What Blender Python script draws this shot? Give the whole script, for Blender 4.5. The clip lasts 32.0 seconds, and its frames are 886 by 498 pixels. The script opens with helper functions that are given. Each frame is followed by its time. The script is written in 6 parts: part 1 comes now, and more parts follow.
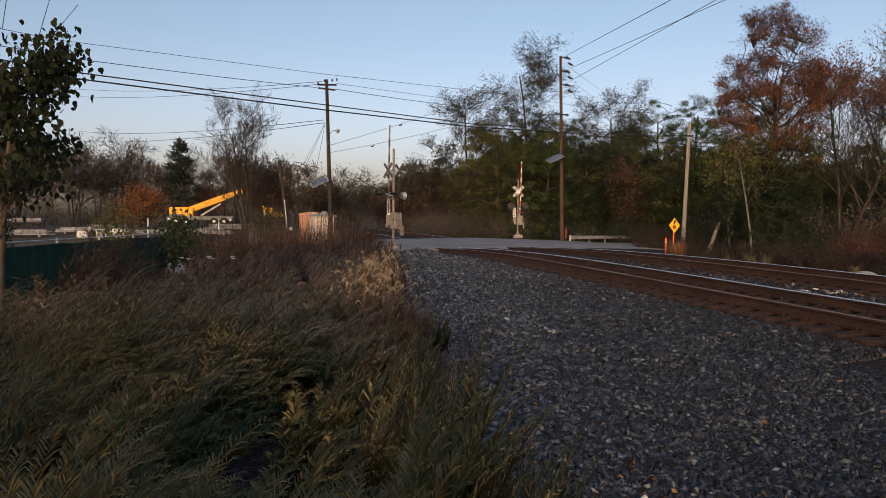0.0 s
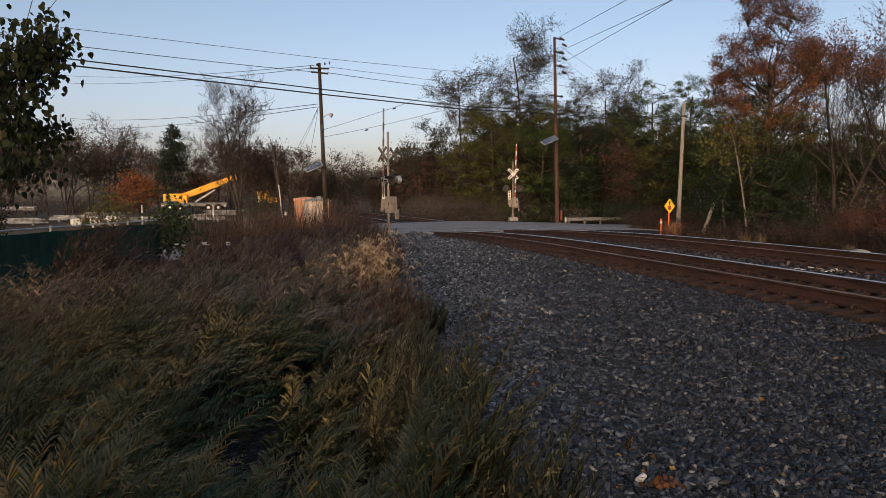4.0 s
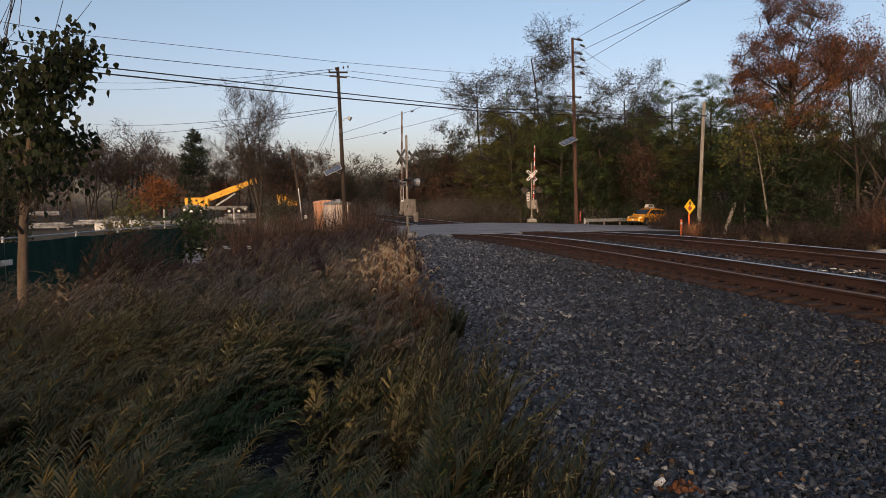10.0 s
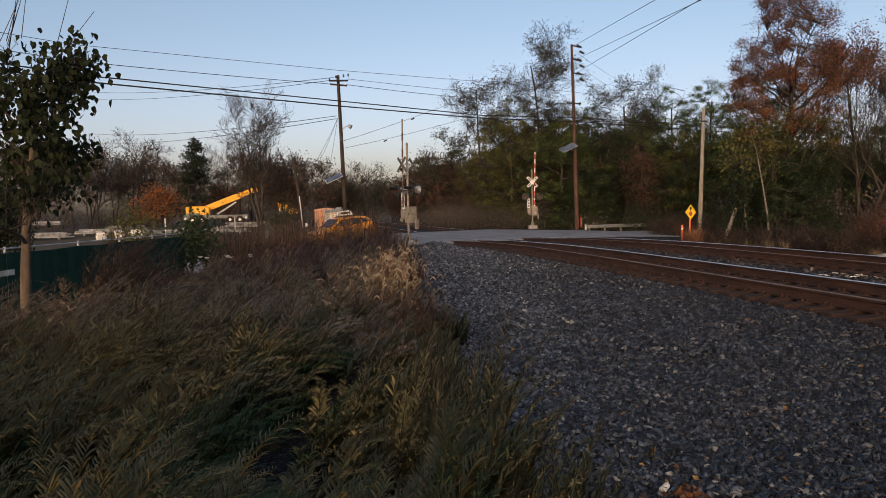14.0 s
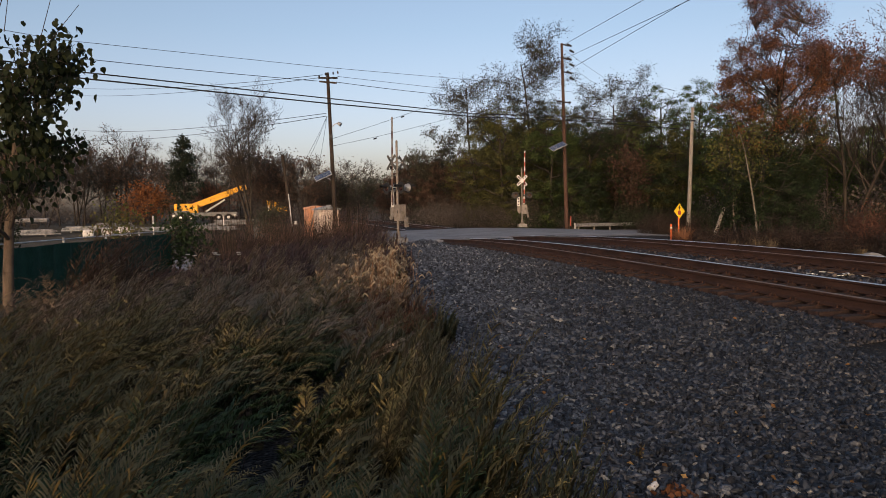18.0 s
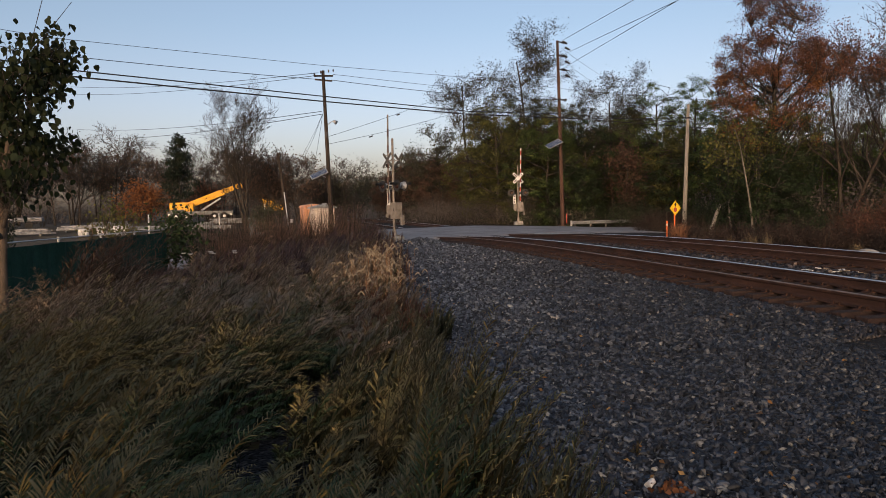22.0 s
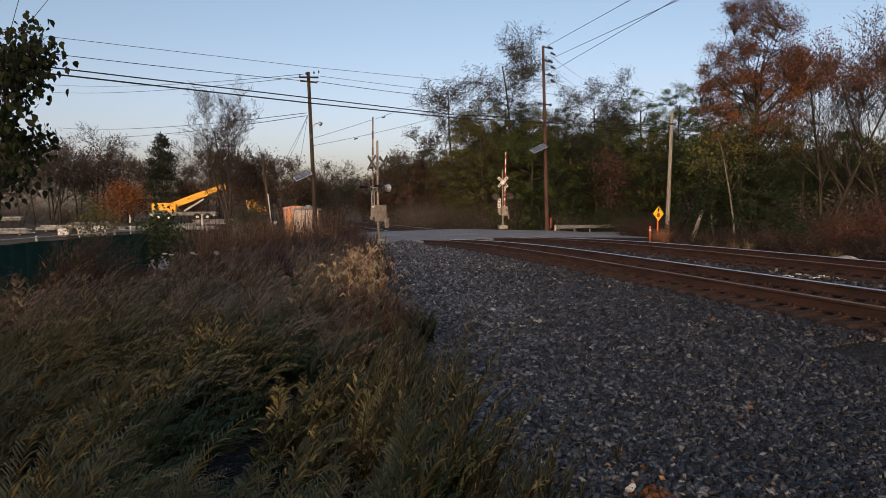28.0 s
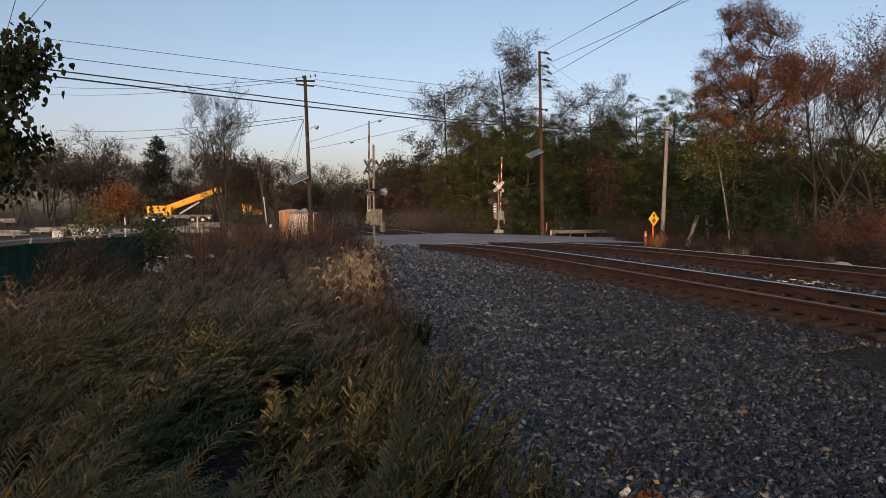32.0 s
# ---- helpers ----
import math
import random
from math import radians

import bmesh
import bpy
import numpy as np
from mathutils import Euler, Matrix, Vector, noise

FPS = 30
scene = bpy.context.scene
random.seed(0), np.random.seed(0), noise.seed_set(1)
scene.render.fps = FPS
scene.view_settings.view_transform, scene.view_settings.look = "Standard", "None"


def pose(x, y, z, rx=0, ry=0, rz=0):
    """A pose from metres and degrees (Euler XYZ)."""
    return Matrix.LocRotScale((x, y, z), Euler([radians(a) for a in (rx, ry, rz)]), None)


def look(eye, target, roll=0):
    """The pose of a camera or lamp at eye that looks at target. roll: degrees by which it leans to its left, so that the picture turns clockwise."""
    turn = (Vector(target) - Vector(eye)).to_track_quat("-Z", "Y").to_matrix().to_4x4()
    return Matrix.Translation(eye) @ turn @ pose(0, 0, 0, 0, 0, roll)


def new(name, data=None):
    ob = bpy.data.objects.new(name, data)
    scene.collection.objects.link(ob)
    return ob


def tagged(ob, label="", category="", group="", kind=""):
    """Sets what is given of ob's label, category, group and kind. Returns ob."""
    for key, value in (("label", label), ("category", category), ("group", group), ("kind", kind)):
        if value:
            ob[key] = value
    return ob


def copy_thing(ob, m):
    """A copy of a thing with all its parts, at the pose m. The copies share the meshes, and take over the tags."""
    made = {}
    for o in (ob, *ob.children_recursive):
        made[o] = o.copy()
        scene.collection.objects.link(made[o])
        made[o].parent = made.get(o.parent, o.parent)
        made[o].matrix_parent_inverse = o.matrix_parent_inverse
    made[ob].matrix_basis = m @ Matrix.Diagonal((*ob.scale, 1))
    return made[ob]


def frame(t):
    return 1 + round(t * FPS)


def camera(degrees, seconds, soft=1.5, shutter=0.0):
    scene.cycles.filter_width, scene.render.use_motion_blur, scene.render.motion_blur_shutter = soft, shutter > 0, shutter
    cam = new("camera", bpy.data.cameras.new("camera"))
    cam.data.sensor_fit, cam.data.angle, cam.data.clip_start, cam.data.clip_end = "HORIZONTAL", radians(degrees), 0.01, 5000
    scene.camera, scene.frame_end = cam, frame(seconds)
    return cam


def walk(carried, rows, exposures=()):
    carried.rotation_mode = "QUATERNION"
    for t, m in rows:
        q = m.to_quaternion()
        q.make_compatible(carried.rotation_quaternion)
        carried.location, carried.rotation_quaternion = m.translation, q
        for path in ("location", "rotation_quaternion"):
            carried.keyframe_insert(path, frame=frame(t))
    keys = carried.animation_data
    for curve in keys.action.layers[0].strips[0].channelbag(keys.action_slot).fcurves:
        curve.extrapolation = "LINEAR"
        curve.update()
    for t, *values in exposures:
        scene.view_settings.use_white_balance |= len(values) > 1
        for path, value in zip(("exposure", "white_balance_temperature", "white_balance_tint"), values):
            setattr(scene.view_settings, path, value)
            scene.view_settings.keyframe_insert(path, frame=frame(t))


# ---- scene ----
cam = camera(64.0, 32.0, 0.9)
PATH = [
    (0, (0.024, 0.036, 1.541), (0.453, 1.988, 1.452), 0.4),
    (0.5, (0.025, 0.038, 1.545), (0.455, 1.989, 1.452), 0.3),
    (1, (0.026, 0.043, 1.538), (0.455, 1.993, 1.438), 0.2),
    (1.5, (0.023, 0.036, 1.538), (0.455, 1.986, 1.43), 0.2),
    (2, (0.031, 0.059, 1.525), (0.467, 2.007, 1.412), 0.2),
    (2.5, (0.032, 0.063, 1.524), (0.471, 2.01, 1.404), 0.1),
    (3, (0.036, 0.067, 1.52), (0.477, 2.014, 1.395), -0.1),
    (3.5, (0.029, 0.06, 1.523), (0.47, 2.007, 1.393), -0.2),
    (5.5, (0.017, 0.052, 1.527), (0.452, 1.999, 1.383), -0.6),
    (6, (0.016, 0.051, 1.529), (0.444, 1.999, 1.386), -0.7),
    (6.5, (0.008, 0.034, 1.533), (0.425, 1.985, 1.393), -0.7),
    (7, (0.002, 0.012, 1.548), (0.41, 1.965, 1.408), -0.9),
    (7.5, (0.001, 0.018, 1.548), (0.407, 1.971, 1.412), -0.8),
    (8, (-0.013, -0.006, 1.557), (0.389, 1.949, 1.423), -0.8),
    (8.5, (-0.007, 0.0, 1.553), (0.393, 1.955, 1.422), -0.8),
    (9, (-0.006, -0.012, 1.556), (0.389, 1.944, 1.425), -0.8),
    (9.5, (-0.003, -0.01, 1.555), (0.389, 1.947, 1.424), -0.7),
    (10, (0.004, -0.015, 1.566), (0.393, 1.943, 1.436), -0.7),
    (10.5, (-0.003, -0.001, 1.557), (0.385, 1.956, 1.428), -0.7),
    (11, (-0.013, -0.019, 1.558), (0.376, 1.939, 1.432), -0.7),
    (11.5, (-0.017, -0.024, 1.556), (0.372, 1.935, 1.435), -0.8),
    (12, (-0.004, -0.027, 1.561), (0.386, 1.931, 1.443), -0.9),
    (12.5, (-0.004, -0.03, 1.566), (0.386, 1.928, 1.45), -1.0),
    (13, (-0.005, -0.024, 1.563), (0.386, 1.934, 1.451), -1.1),
    (13.5, (-0.009, -0.028, 1.565), (0.38, 1.931, 1.453), -1.1),
    (14, (-0.01, -0.026, 1.565), (0.377, 1.934, 1.455), -1.1),
    (14.5, (-0.012, -0.032, 1.568), (0.372, 1.928, 1.461), -1.2),
    (16.5, (-0.005, -0.015, 1.563), (0.398, 1.941, 1.453), -1.0),
    (17, (0.006, 0.004, 1.556), (0.414, 1.959, 1.445), -0.9),
    (17.5, (0.009, 0.014, 1.553), (0.422, 1.967, 1.439), -0.9),
    (18, (0.011, 0.018, 1.552), (0.426, 1.971, 1.437), -0.9),
    (18.5, (0.015, 0.026, 1.55), (0.431, 1.979, 1.435), -0.9),
    (19, (0.01, 0.016, 1.555), (0.427, 1.968, 1.439), -1.0),
    (19.5, (0.004, -0.003, 1.561), (0.422, 1.949, 1.446), -1.0),
    (20, (0.018, 0.028, 1.549), (0.437, 1.98, 1.434), -1.0),
    (20.5, (0.02, 0.037, 1.548), (0.443, 1.988, 1.43), -1.1),
    (21, (0.018, 0.025, 1.548), (0.443, 1.976, 1.428), -1.2),
    (21.5, (0.029, 0.04, 1.548), (0.454, 1.99, 1.428), -1.2),
    (22, (0.02, 0.039, 1.545), (0.445, 1.99, 1.424), -1.1),
    (22.5, (0.016, 0.037, 1.547), (0.442, 1.987, 1.426), -1.1),
    (23, (0.016, 0.032, 1.549), (0.441, 1.982, 1.427), -1.0),
    (23.5, (0.023, 0.037, 1.547), (0.449, 1.987, 1.424), -1.0),
    (24, (0.017, 0.04, 1.547), (0.445, 1.99, 1.422), -1.0),
    (24.5, (0.023, 0.038, 1.546), (0.45, 1.988, 1.422), -0.9),
    (25, (0.026, 0.048, 1.54), (0.459, 1.997, 1.419), -0.8),
    (25.5, (0.033, 0.06, 1.536), (0.473, 2.008, 1.417), -0.8),
    (27.5, (0.043, 0.072, 1.53), (0.507, 2.014, 1.418), -0.5),
    (28, (0.05, 0.084, 1.528), (0.518, 2.026, 1.416), -0.5),
    (28.5, (0.049, 0.085, 1.525), (0.52, 2.026, 1.415), -0.4),
    (29, (0.056, 0.095, 1.521), (0.529, 2.035, 1.413), -0.4),
    (29.5, (0.051, 0.093, 1.523), (0.525, 2.033, 1.415), -0.3),
    (30, (0.046, 0.084, 1.525), (0.52, 2.023, 1.417), -0.3),
    (30.5, (0.052, 0.096, 1.519), (0.528, 2.036, 1.412), -0.2),
    (31, (0.055, 0.1, 1.52), (0.532, 2.04, 1.413), -0.3),
    (31.5, (0.048, 0.079, 1.528), (0.526, 2.018, 1.424), -0.3),
    (32, (0.048, 0.081, 1.523), (0.528, 2.02, 1.423), -0.2),
]
walk(cam, [(t, look(eye, target, roll)) for t, eye, target, roll in PATH], [(0.0, 0.71, 7000, 16), (32.0, 0.71, 7000, 16)])

# ---- light ----
world = bpy.data.worlds.new("dawn_sky")
scene.world = world
world.use_nodes = True
wn, wl = world.node_tree.nodes, world.node_tree.links
sky = wn.new("ShaderNodeTexSky")
sky.sky_type, sky.sun_disc = "NISHITA", False
sky.sun_elevation, sky.sun_rotation = radians(10.0), radians(205)
sky.altitude, sky.air_density, sky.dust_density, sky.ozone_density = 0, 0.7, 3.4, 1.0
# The pink belt of dawn low over the horizon.
wc, wx, wr, wm = (wn.new("ShaderNode" + k) for k in ("TexCoord", "SeparateXYZ", "ValToRGB", "Mix"))
wm.data_type, wm.blend_type = "RGBA", "MULTIPLY"
wm.inputs[0].default_value = 1.0
wr.color_ramp.elements[0].position, wr.color_ramp.elements[0].color = 0.02, (1.24, 1.03, 1.03, 1)
wr.color_ramp.elements[1].position, wr.color_ramp.elements[1].color = 0.24, (1.01, 1.0, 0.965, 1)
wl.new(wc.outputs["Generated"], wx.inputs[0])
wl.new(wx.outputs["Z"], wr.inputs["Fac"])
wl.new(sky.outputs["Color"], wm.inputs[6])
wl.new(wr.outputs["Color"], wm.inputs[7])
wl.new(wm.outputs[2], wn["Background"].inputs["Color"])
wn["Background"].inputs["Strength"].default_value = 0.15
sun = new("sun", bpy.data.lights.new("sun", "SUN"))
sun.data.energy, sun.data.angle, sun.data.color = 0.10, radians(20), (1.0, 0.9, 0.82)
sun.matrix_world = look((0, 0, 60), (30 * math.sin(radians(25)), 30 * math.cos(radians(25)), 60 - 30 * math.tan(radians(9))))


# ---- helpers for building ----
def part(name, bm, material, parent, label=""):
    me = bpy.data.meshes.new(name)
    bm.to_mesh(me)
    bm.free()
    me.materials.append(material)
    ob = new(name, me)
    ob.parent = parent
    return tagged(ob, label)


def thing(name, label, category, m=None, group="", kind=""):
    ob = new(name)
    ob.empty_display_size = 0.2
    if m is not None:
        ob.matrix_basis = m
    return tagged(ob, label, category, group, kind)


def raw(name, verts, faces, material, parent=None, label="", smooth=False):
    me = bpy.data.meshes.new(name)
    me.from_pydata([tuple(v) for v in verts], [], [tuple(f) for f in faces])
    me.materials.append(material)
    if smooth:
        me.polygons.foreach_set("use_smooth", [True] * len(me.polygons))
    ob = new(name, me)
    ob.parent = parent
    return tagged(ob, label)


def quick(name, verts, faces, material, parent=None, label="", smooth=False, out=None):
    """A mesh of equal polygons, from arrays; out gives each polygon's soft normal."""
    verts, faces = np.asarray(verts, dtype=np.float32), np.asarray(faces, dtype=np.int32)
    me = bpy.data.meshes.new(name)
    me.vertices.add(len(verts))
    me.vertices.foreach_set("co", verts.ravel())
    n = faces.shape[1]
    if out is not None:
        out = np.asarray(out, dtype=np.float32)
        a, b, c = verts[faces[:, 0]], verts[faces[:, 1]], verts[faces[:, 2]]
        back = (np.cross(b - a, c - a) * out).sum(1) < 0
        faces = np.where(back[:, None], faces[:, ::-1], faces)
        smooth = True
    me.loops.add(faces.size)
    me.loops.foreach_set("vertex_index", faces.ravel())
    me.polygons.add(len(faces))
    me.polygons.foreach_set("loop_start", np.arange(len(faces), dtype=np.int32) * n)
    me.polygons.foreach_set("loop_total", np.full(len(faces), n, dtype=np.int32))
    if smooth:
        me.polygons.foreach_set("use_smooth", np.ones(len(faces), dtype=bool))
    me.update(calc_edges=True)
    if out is not None:
        soft = np.zeros_like(verts)
        soft[faces.ravel()] = np.repeat(out, n, axis=0)
        me.normals_split_custom_set_from_vertices(soft)
    me.materials.append(material)
    ob = new(name, me)
    ob.parent = parent
    return tagged(ob, label)


def box(bm, size, at=(0, 0, 0), turn=(0, 0, 0), bevel=0.0):
    got = bmesh.ops.create_cube(bm, size=1.0)
    m = pose(*at, *turn) @ Matrix.Diagonal((*size, 1))
    bmesh.ops.transform(bm, matrix=m, verts=got["verts"])
    if bevel:
        edges = list({e for v in got["verts"] for e in v.link_edges})
        bmesh.ops.bevel(bm, geom=edges, offset=bevel, segments=2, affect="EDGES", profile=0.5)
    return bm


def rod(bm, a, b, r0, r1=None, sides=10):
    a, b = Vector(a), Vector(b)
    d = b - a
    got = bmesh.ops.create_cone(bm, cap_ends=True, segments=sides, radius1=r0, radius2=r0 if r1 is None else r1, depth=d.length)
    m = Matrix.Translation((a + b) / 2) @ d.to_track_quat("Z", "Y").to_matrix().to_4x4()
    bmesh.ops.transform(bm, matrix=m, verts=got["verts"])
    return bm


def prism(bm, outline, depth, m=None):
    """An outline in the local x-z plane, given thickness along y."""
    front = [bm.verts.new((x, -depth / 2, z)) for x, z in outline]
    back = [bm.verts.new((x, depth / 2, z)) for x, z in outline]
    n = len(outline)
    bm.faces.new(front)
    bm.faces.new(back[::-1])
    for i in range(n):
        bm.faces.new((front[i], back[i], back[(i + 1) % n], front[(i + 1) % n]))
    if m is not None:
        bmesh.ops.transform(bm, matrix=m, verts=front + back)
    bmesh.ops.recalc_face_normals(bm, faces=bm.faces)
    return bm


def B():
    return bmesh.new()


# ---- materials ----
def mat(name, build, rough=0.8, metal=0.0, spec=0.3):
    m = bpy.data.materials.new(name)
    m.use_nodes = True
    nt = m.node_tree
    p = nt.nodes["Principled BSDF"]
    p.inputs["Roughness"].default_value, p.inputs["Metallic"].default_value = rough, metal
    p.inputs["Specular IOR Level"].default_value = spec
    build(nt, p)
    return m


def ramp(nt, stops):
    r = nt.nodes.new("ShaderNodeValToRGB")
    e = r.color_ramp.elements
    while len(e) < len(stops):
        e.new(0.5)
    for k, (at, c) in zip(e, stops):
        k.position, k.color = at, (*c, 1)
    return r


def noise_tex(nt, scale, detail=5, coord="Object", rough=0.55, stretch=None):
    t = nt.nodes.new("ShaderNodeTexNoise")
    t.inputs["Scale"].default_value, t.inputs["Detail"].default_value, t.inputs["Roughness"].default_value = scale, detail, rough
    c = nt.nodes.new("ShaderNodeTexCoord")
    if stretch:
        mp = nt.nodes.new("ShaderNodeMapping")
        mp.inputs["Scale"].default_value = stretch
        nt.links.new(c.outputs[coord], mp.inputs["Vector"])
        nt.links.new(mp.outputs["Vector"], t.inputs["Vector"])
    else:
        nt.links.new(c.outputs[coord], t.inputs["Vector"])
    return t


def bump(nt, p, height, strength=0.4, distance=0.02):
    b = nt.nodes.new("ShaderNodeBump")
    b.inputs["Strength"].default_value, b.inputs["Distance"].default_value = strength, distance
    nt.links.new(height, b.inputs["Height"])
    nt.links.new(b.outputs["Normal"], p.inputs["Normal"])


def mixed(nt, fac, a, b, kind="MIX"):
    m = nt.nodes.new("ShaderNodeMix")
    m.data_type, m.blend_type = "RGBA", kind
    for sock, v in ((m.inputs[0], fac), (m.inputs[6], a), (m.inputs[7], b)):
        if isinstance(v, (int, float)):
            sock.default_value = v
        elif isinstance(v, tuple):
            sock.default_value = (*v, 1)
        else:
            nt.links.new(v, sock)
    return m.outputs[2]


def plain(name, dark, light, scale=6.0, rough=0.7, metal=0.0, b=0.2, dist=0.01, spec=0.3, stretch=None, spot=None):
    """Two tones by noise at two scales, with fine relief."""
    def build(nt, p):
        big = noise_tex(nt, scale, 6, stretch=stretch)
        fine = noise_tex(nt, scale * 9, 4, stretch=stretch)
        r = ramp(nt, [(0.35, dark), (0.68, light)])
        nt.links.new(big.outputs["Fac"], r.inputs["Fac"])
        r2 = ramp(nt, [(0.3, (0.72, 0.72, 0.72)), (0.7, (1.15, 1.15, 1.15))])
        nt.links.new(fine.outputs["Fac"], r2.inputs["Fac"])
        col = mixed(nt, 1.0, r.outputs["Color"], r2.outputs["Color"], "MULTIPLY")
        if spot:
            s = noise_tex(nt, scale * 2.3, 8, rough=0.7)
            rs = ramp(nt, [(0.56, (0, 0, 0)), (0.66, (1, 1, 1))])
            nt.links.new(s.outputs["Fac"], rs.inputs["Fac"])
            col = mixed(nt, rs.outputs["Color"], col, spot)
        nt.links.new(col, p.inputs["Base Color"])
        if b:
            bump(nt, p, fine.outputs["Fac"], b, dist)
    return mat(name, build, rough, metal, spec)


def by_island(name, stops, rough=0.7, spec=0.25, own=0.32, scale=0.35, slow=0.9, thin=0.3):
    """Colour by piece, broken up by a slow noise across the stand."""
    def build(nt, p):
        g = nt.nodes.new("ShaderNodeNewGeometry")
        n = noise_tex(nt, scale, 3)
        a = nt.nodes.new("ShaderNodeMath")
        a.operation = "MULTIPLY_ADD"
        a.inputs[1].default_value, a.inputs[2].default_value = own, 0.0
        nt.links.new(g.outputs["Random Per Island"], a.inputs[0])
        s = nt.nodes.new("ShaderNodeMath")
        s.operation = "MULTIPLY_ADD"
        s.inputs[1].default_value = slow
        nt.links.new(n.outputs["Fac"], s.inputs[0])
        nt.links.new(a.outputs[0], s.inputs[2])
        sub = nt.nodes.new("ShaderNodeMath")
        sub.operation = "SUBTRACT"
        sub.inputs[1].default_value = (own + slow - 1) / 2
        nt.links.new(s.outputs[0], sub.inputs[0])
        r = ramp(nt, stops)
        nt.links.new(sub.outputs[0], r.inputs["Fac"])
        nt.links.new(r.outputs["Color"], p.inputs["Base Color"])
        if thin:
            # Light passes through leaves.
            tr, mx = nt.nodes.new("ShaderNodeBsdfTranslucent"), nt.nodes.new("ShaderNodeMixShader")
            mx.inputs[0].default_value = thin
            nt.links.new(r.outputs["Color"], tr.inputs["Color"])
            nt.links.new(p.outputs[0], mx.inputs[1])
            nt.links.new(tr.outputs[0], mx.inputs[2])
            nt.links.new(mx.outputs[0], nt.nodes["Material Output"].inputs["Surface"])
    return mat(name, build, rough, 0.0, spec)


BARK = plain("bark", (0.022, 0.018, 0.015), (0.065, 0.054, 0.044), 3.0, 0.95, b=0.8, dist=0.02, stretch=(3, 3, 0.5))
BARK_PALE = plain("pale_bark", (0.10, 0.09, 0.075), (0.22, 0.20, 0.17), 3.0, 0.95, b=0.6, dist=0.02, stretch=(3, 3, 0.6))
TWIG = plain("twig_bark", (0.030, 0.025, 0.022), (0.07, 0.058, 0.05), 1.0, 0.95, b=0)
POLE_WOOD = plain("pole_wood", (0.022, 0.017, 0.014), (0.06, 0.045, 0.036), 2.5, 0.95, b=0.6, dist=0.01, stretch=(6, 6, 0.35))
POLE_RED = plain("reddish_pole_wood", (0.055, 0.031, 0.024), (0.11, 0.062, 0.046), 2.5, 0.95, b=0.6, dist=0.01, stretch=(6, 6, 0.35))
POLE_GREY = plain("weathered_pole_wood", (0.18, 0.165, 0.145), (0.34, 0.315, 0.28), 2.5, 0.95, b=0.6, dist=0.01, stretch=(6, 6, 0.35))
WIRE = plain("wire_black", (0.012, 0.012, 0.013), (0.025, 0.025, 0.027), 5, 0.6, b=0)
INSUL = plain("insulator", (0.018, 0.018, 0.02), (0.05, 0.05, 0.055), 8, 0.35, b=0)
STEEL_PAINT = plain("aluminium_paint", (0.17, 0.15, 0.132), (0.29, 0.26, 0.23), 5, 0.55, 0.2, 0.15, spot=(0.20, 0.13, 0.08))
GALV = plain("galvanised_steel", (0.38, 0.39, 0.40), (0.55, 0.56, 0.57), 6, 0.45, 0.6, 0.1)
SIGNAL_BLACK = plain("black_signal_paint", (0.012, 0.012, 0.013), (0.03, 0.03, 0.032), 6, 0.5, b=0.1)
SIGN_BACK = plain("weathered_sign_back", (0.07, 0.068, 0.065), (0.13, 0.127, 0.12), 5, 0.6, 0.3, 0.1)
WHITE_SHEET = plain("white_sheeting", (0.52, 0.51, 0.50), (0.72, 0.71, 0.69), 4, 0.5, b=0.05, spot=(0.42, 0.40, 0.37))
RED_SHEET = plain("red_sheeting", (0.33, 0.05, 0.04), (0.44, 0.085, 0.065), 4, 0.5, b=0.05)
RUST_STRIPE = plain("faded_red_stripe", (0.085, 0.055, 0.048), (0.14, 0.085, 0.072), 5, 0.6, b=0.1)
ORANGE = plain("orange_plastic", (0.75, 0.13, 0.03), (0.9, 0.2, 0.06), 4, 0.5, b=0.05)
YELLOW_SIGN = plain("yellow_sign", (0.80, 0.50, 0.02), (0.9, 0.6, 0.04), 4, 0.45, b=0.05)
BLACK = plain("black_paint", (0.01, 0.01, 0.01), (0.02, 0.02, 0.02), 5, 0.6, b=0.05)
LENS = plain("dark_red_lens", (0.02, 0.005, 0.005), (0.035, 0.008, 0.008), 5, 0.15, b=0, spec=0.5)
CONCRETE = plain("concrete", (0.22, 0.21, 0.19), (0.38, 0.365, 0.34), 4, 0.9, b=0.4)
RAIL_RUST = plain("rail_rust", (0.024, 0.012, 0.0095), (0.056, 0.027, 0.020), 5, 0.85, 0.1, 0.5, 0.006, stretch=(1, 0.3, 1))
RAIL_TOP = plain("polished_rail_head", (0.72, 0.72, 0.73), (0.88, 0.88, 0.89), 4, 0.38, 0.95, 0.05, stretch=(1, 0.05, 1))
TIE_WOOD = plain("tie_timber", (0.019, 0.0125, 0.0115), (0.040, 0.0235, 0.021), 4, 0.95, b=0.8, dist=0.012, stretch=(0.6, 5, 3), spot=(0.052, 0.027, 0.0225))
RAIL_DULL = plain("dull_rail_head", (0.12, 0.075, 0.055), (0.24, 0.17, 0.14), 4, 0.5, 0.5, 0.2, stretch=(1, 0.1, 1))
PLATE = plain("rusty_plate", (0.035, 0.018, 0.013), (0.075, 0.036, 0.026), 8, 0.85, 0.2, 0.4)


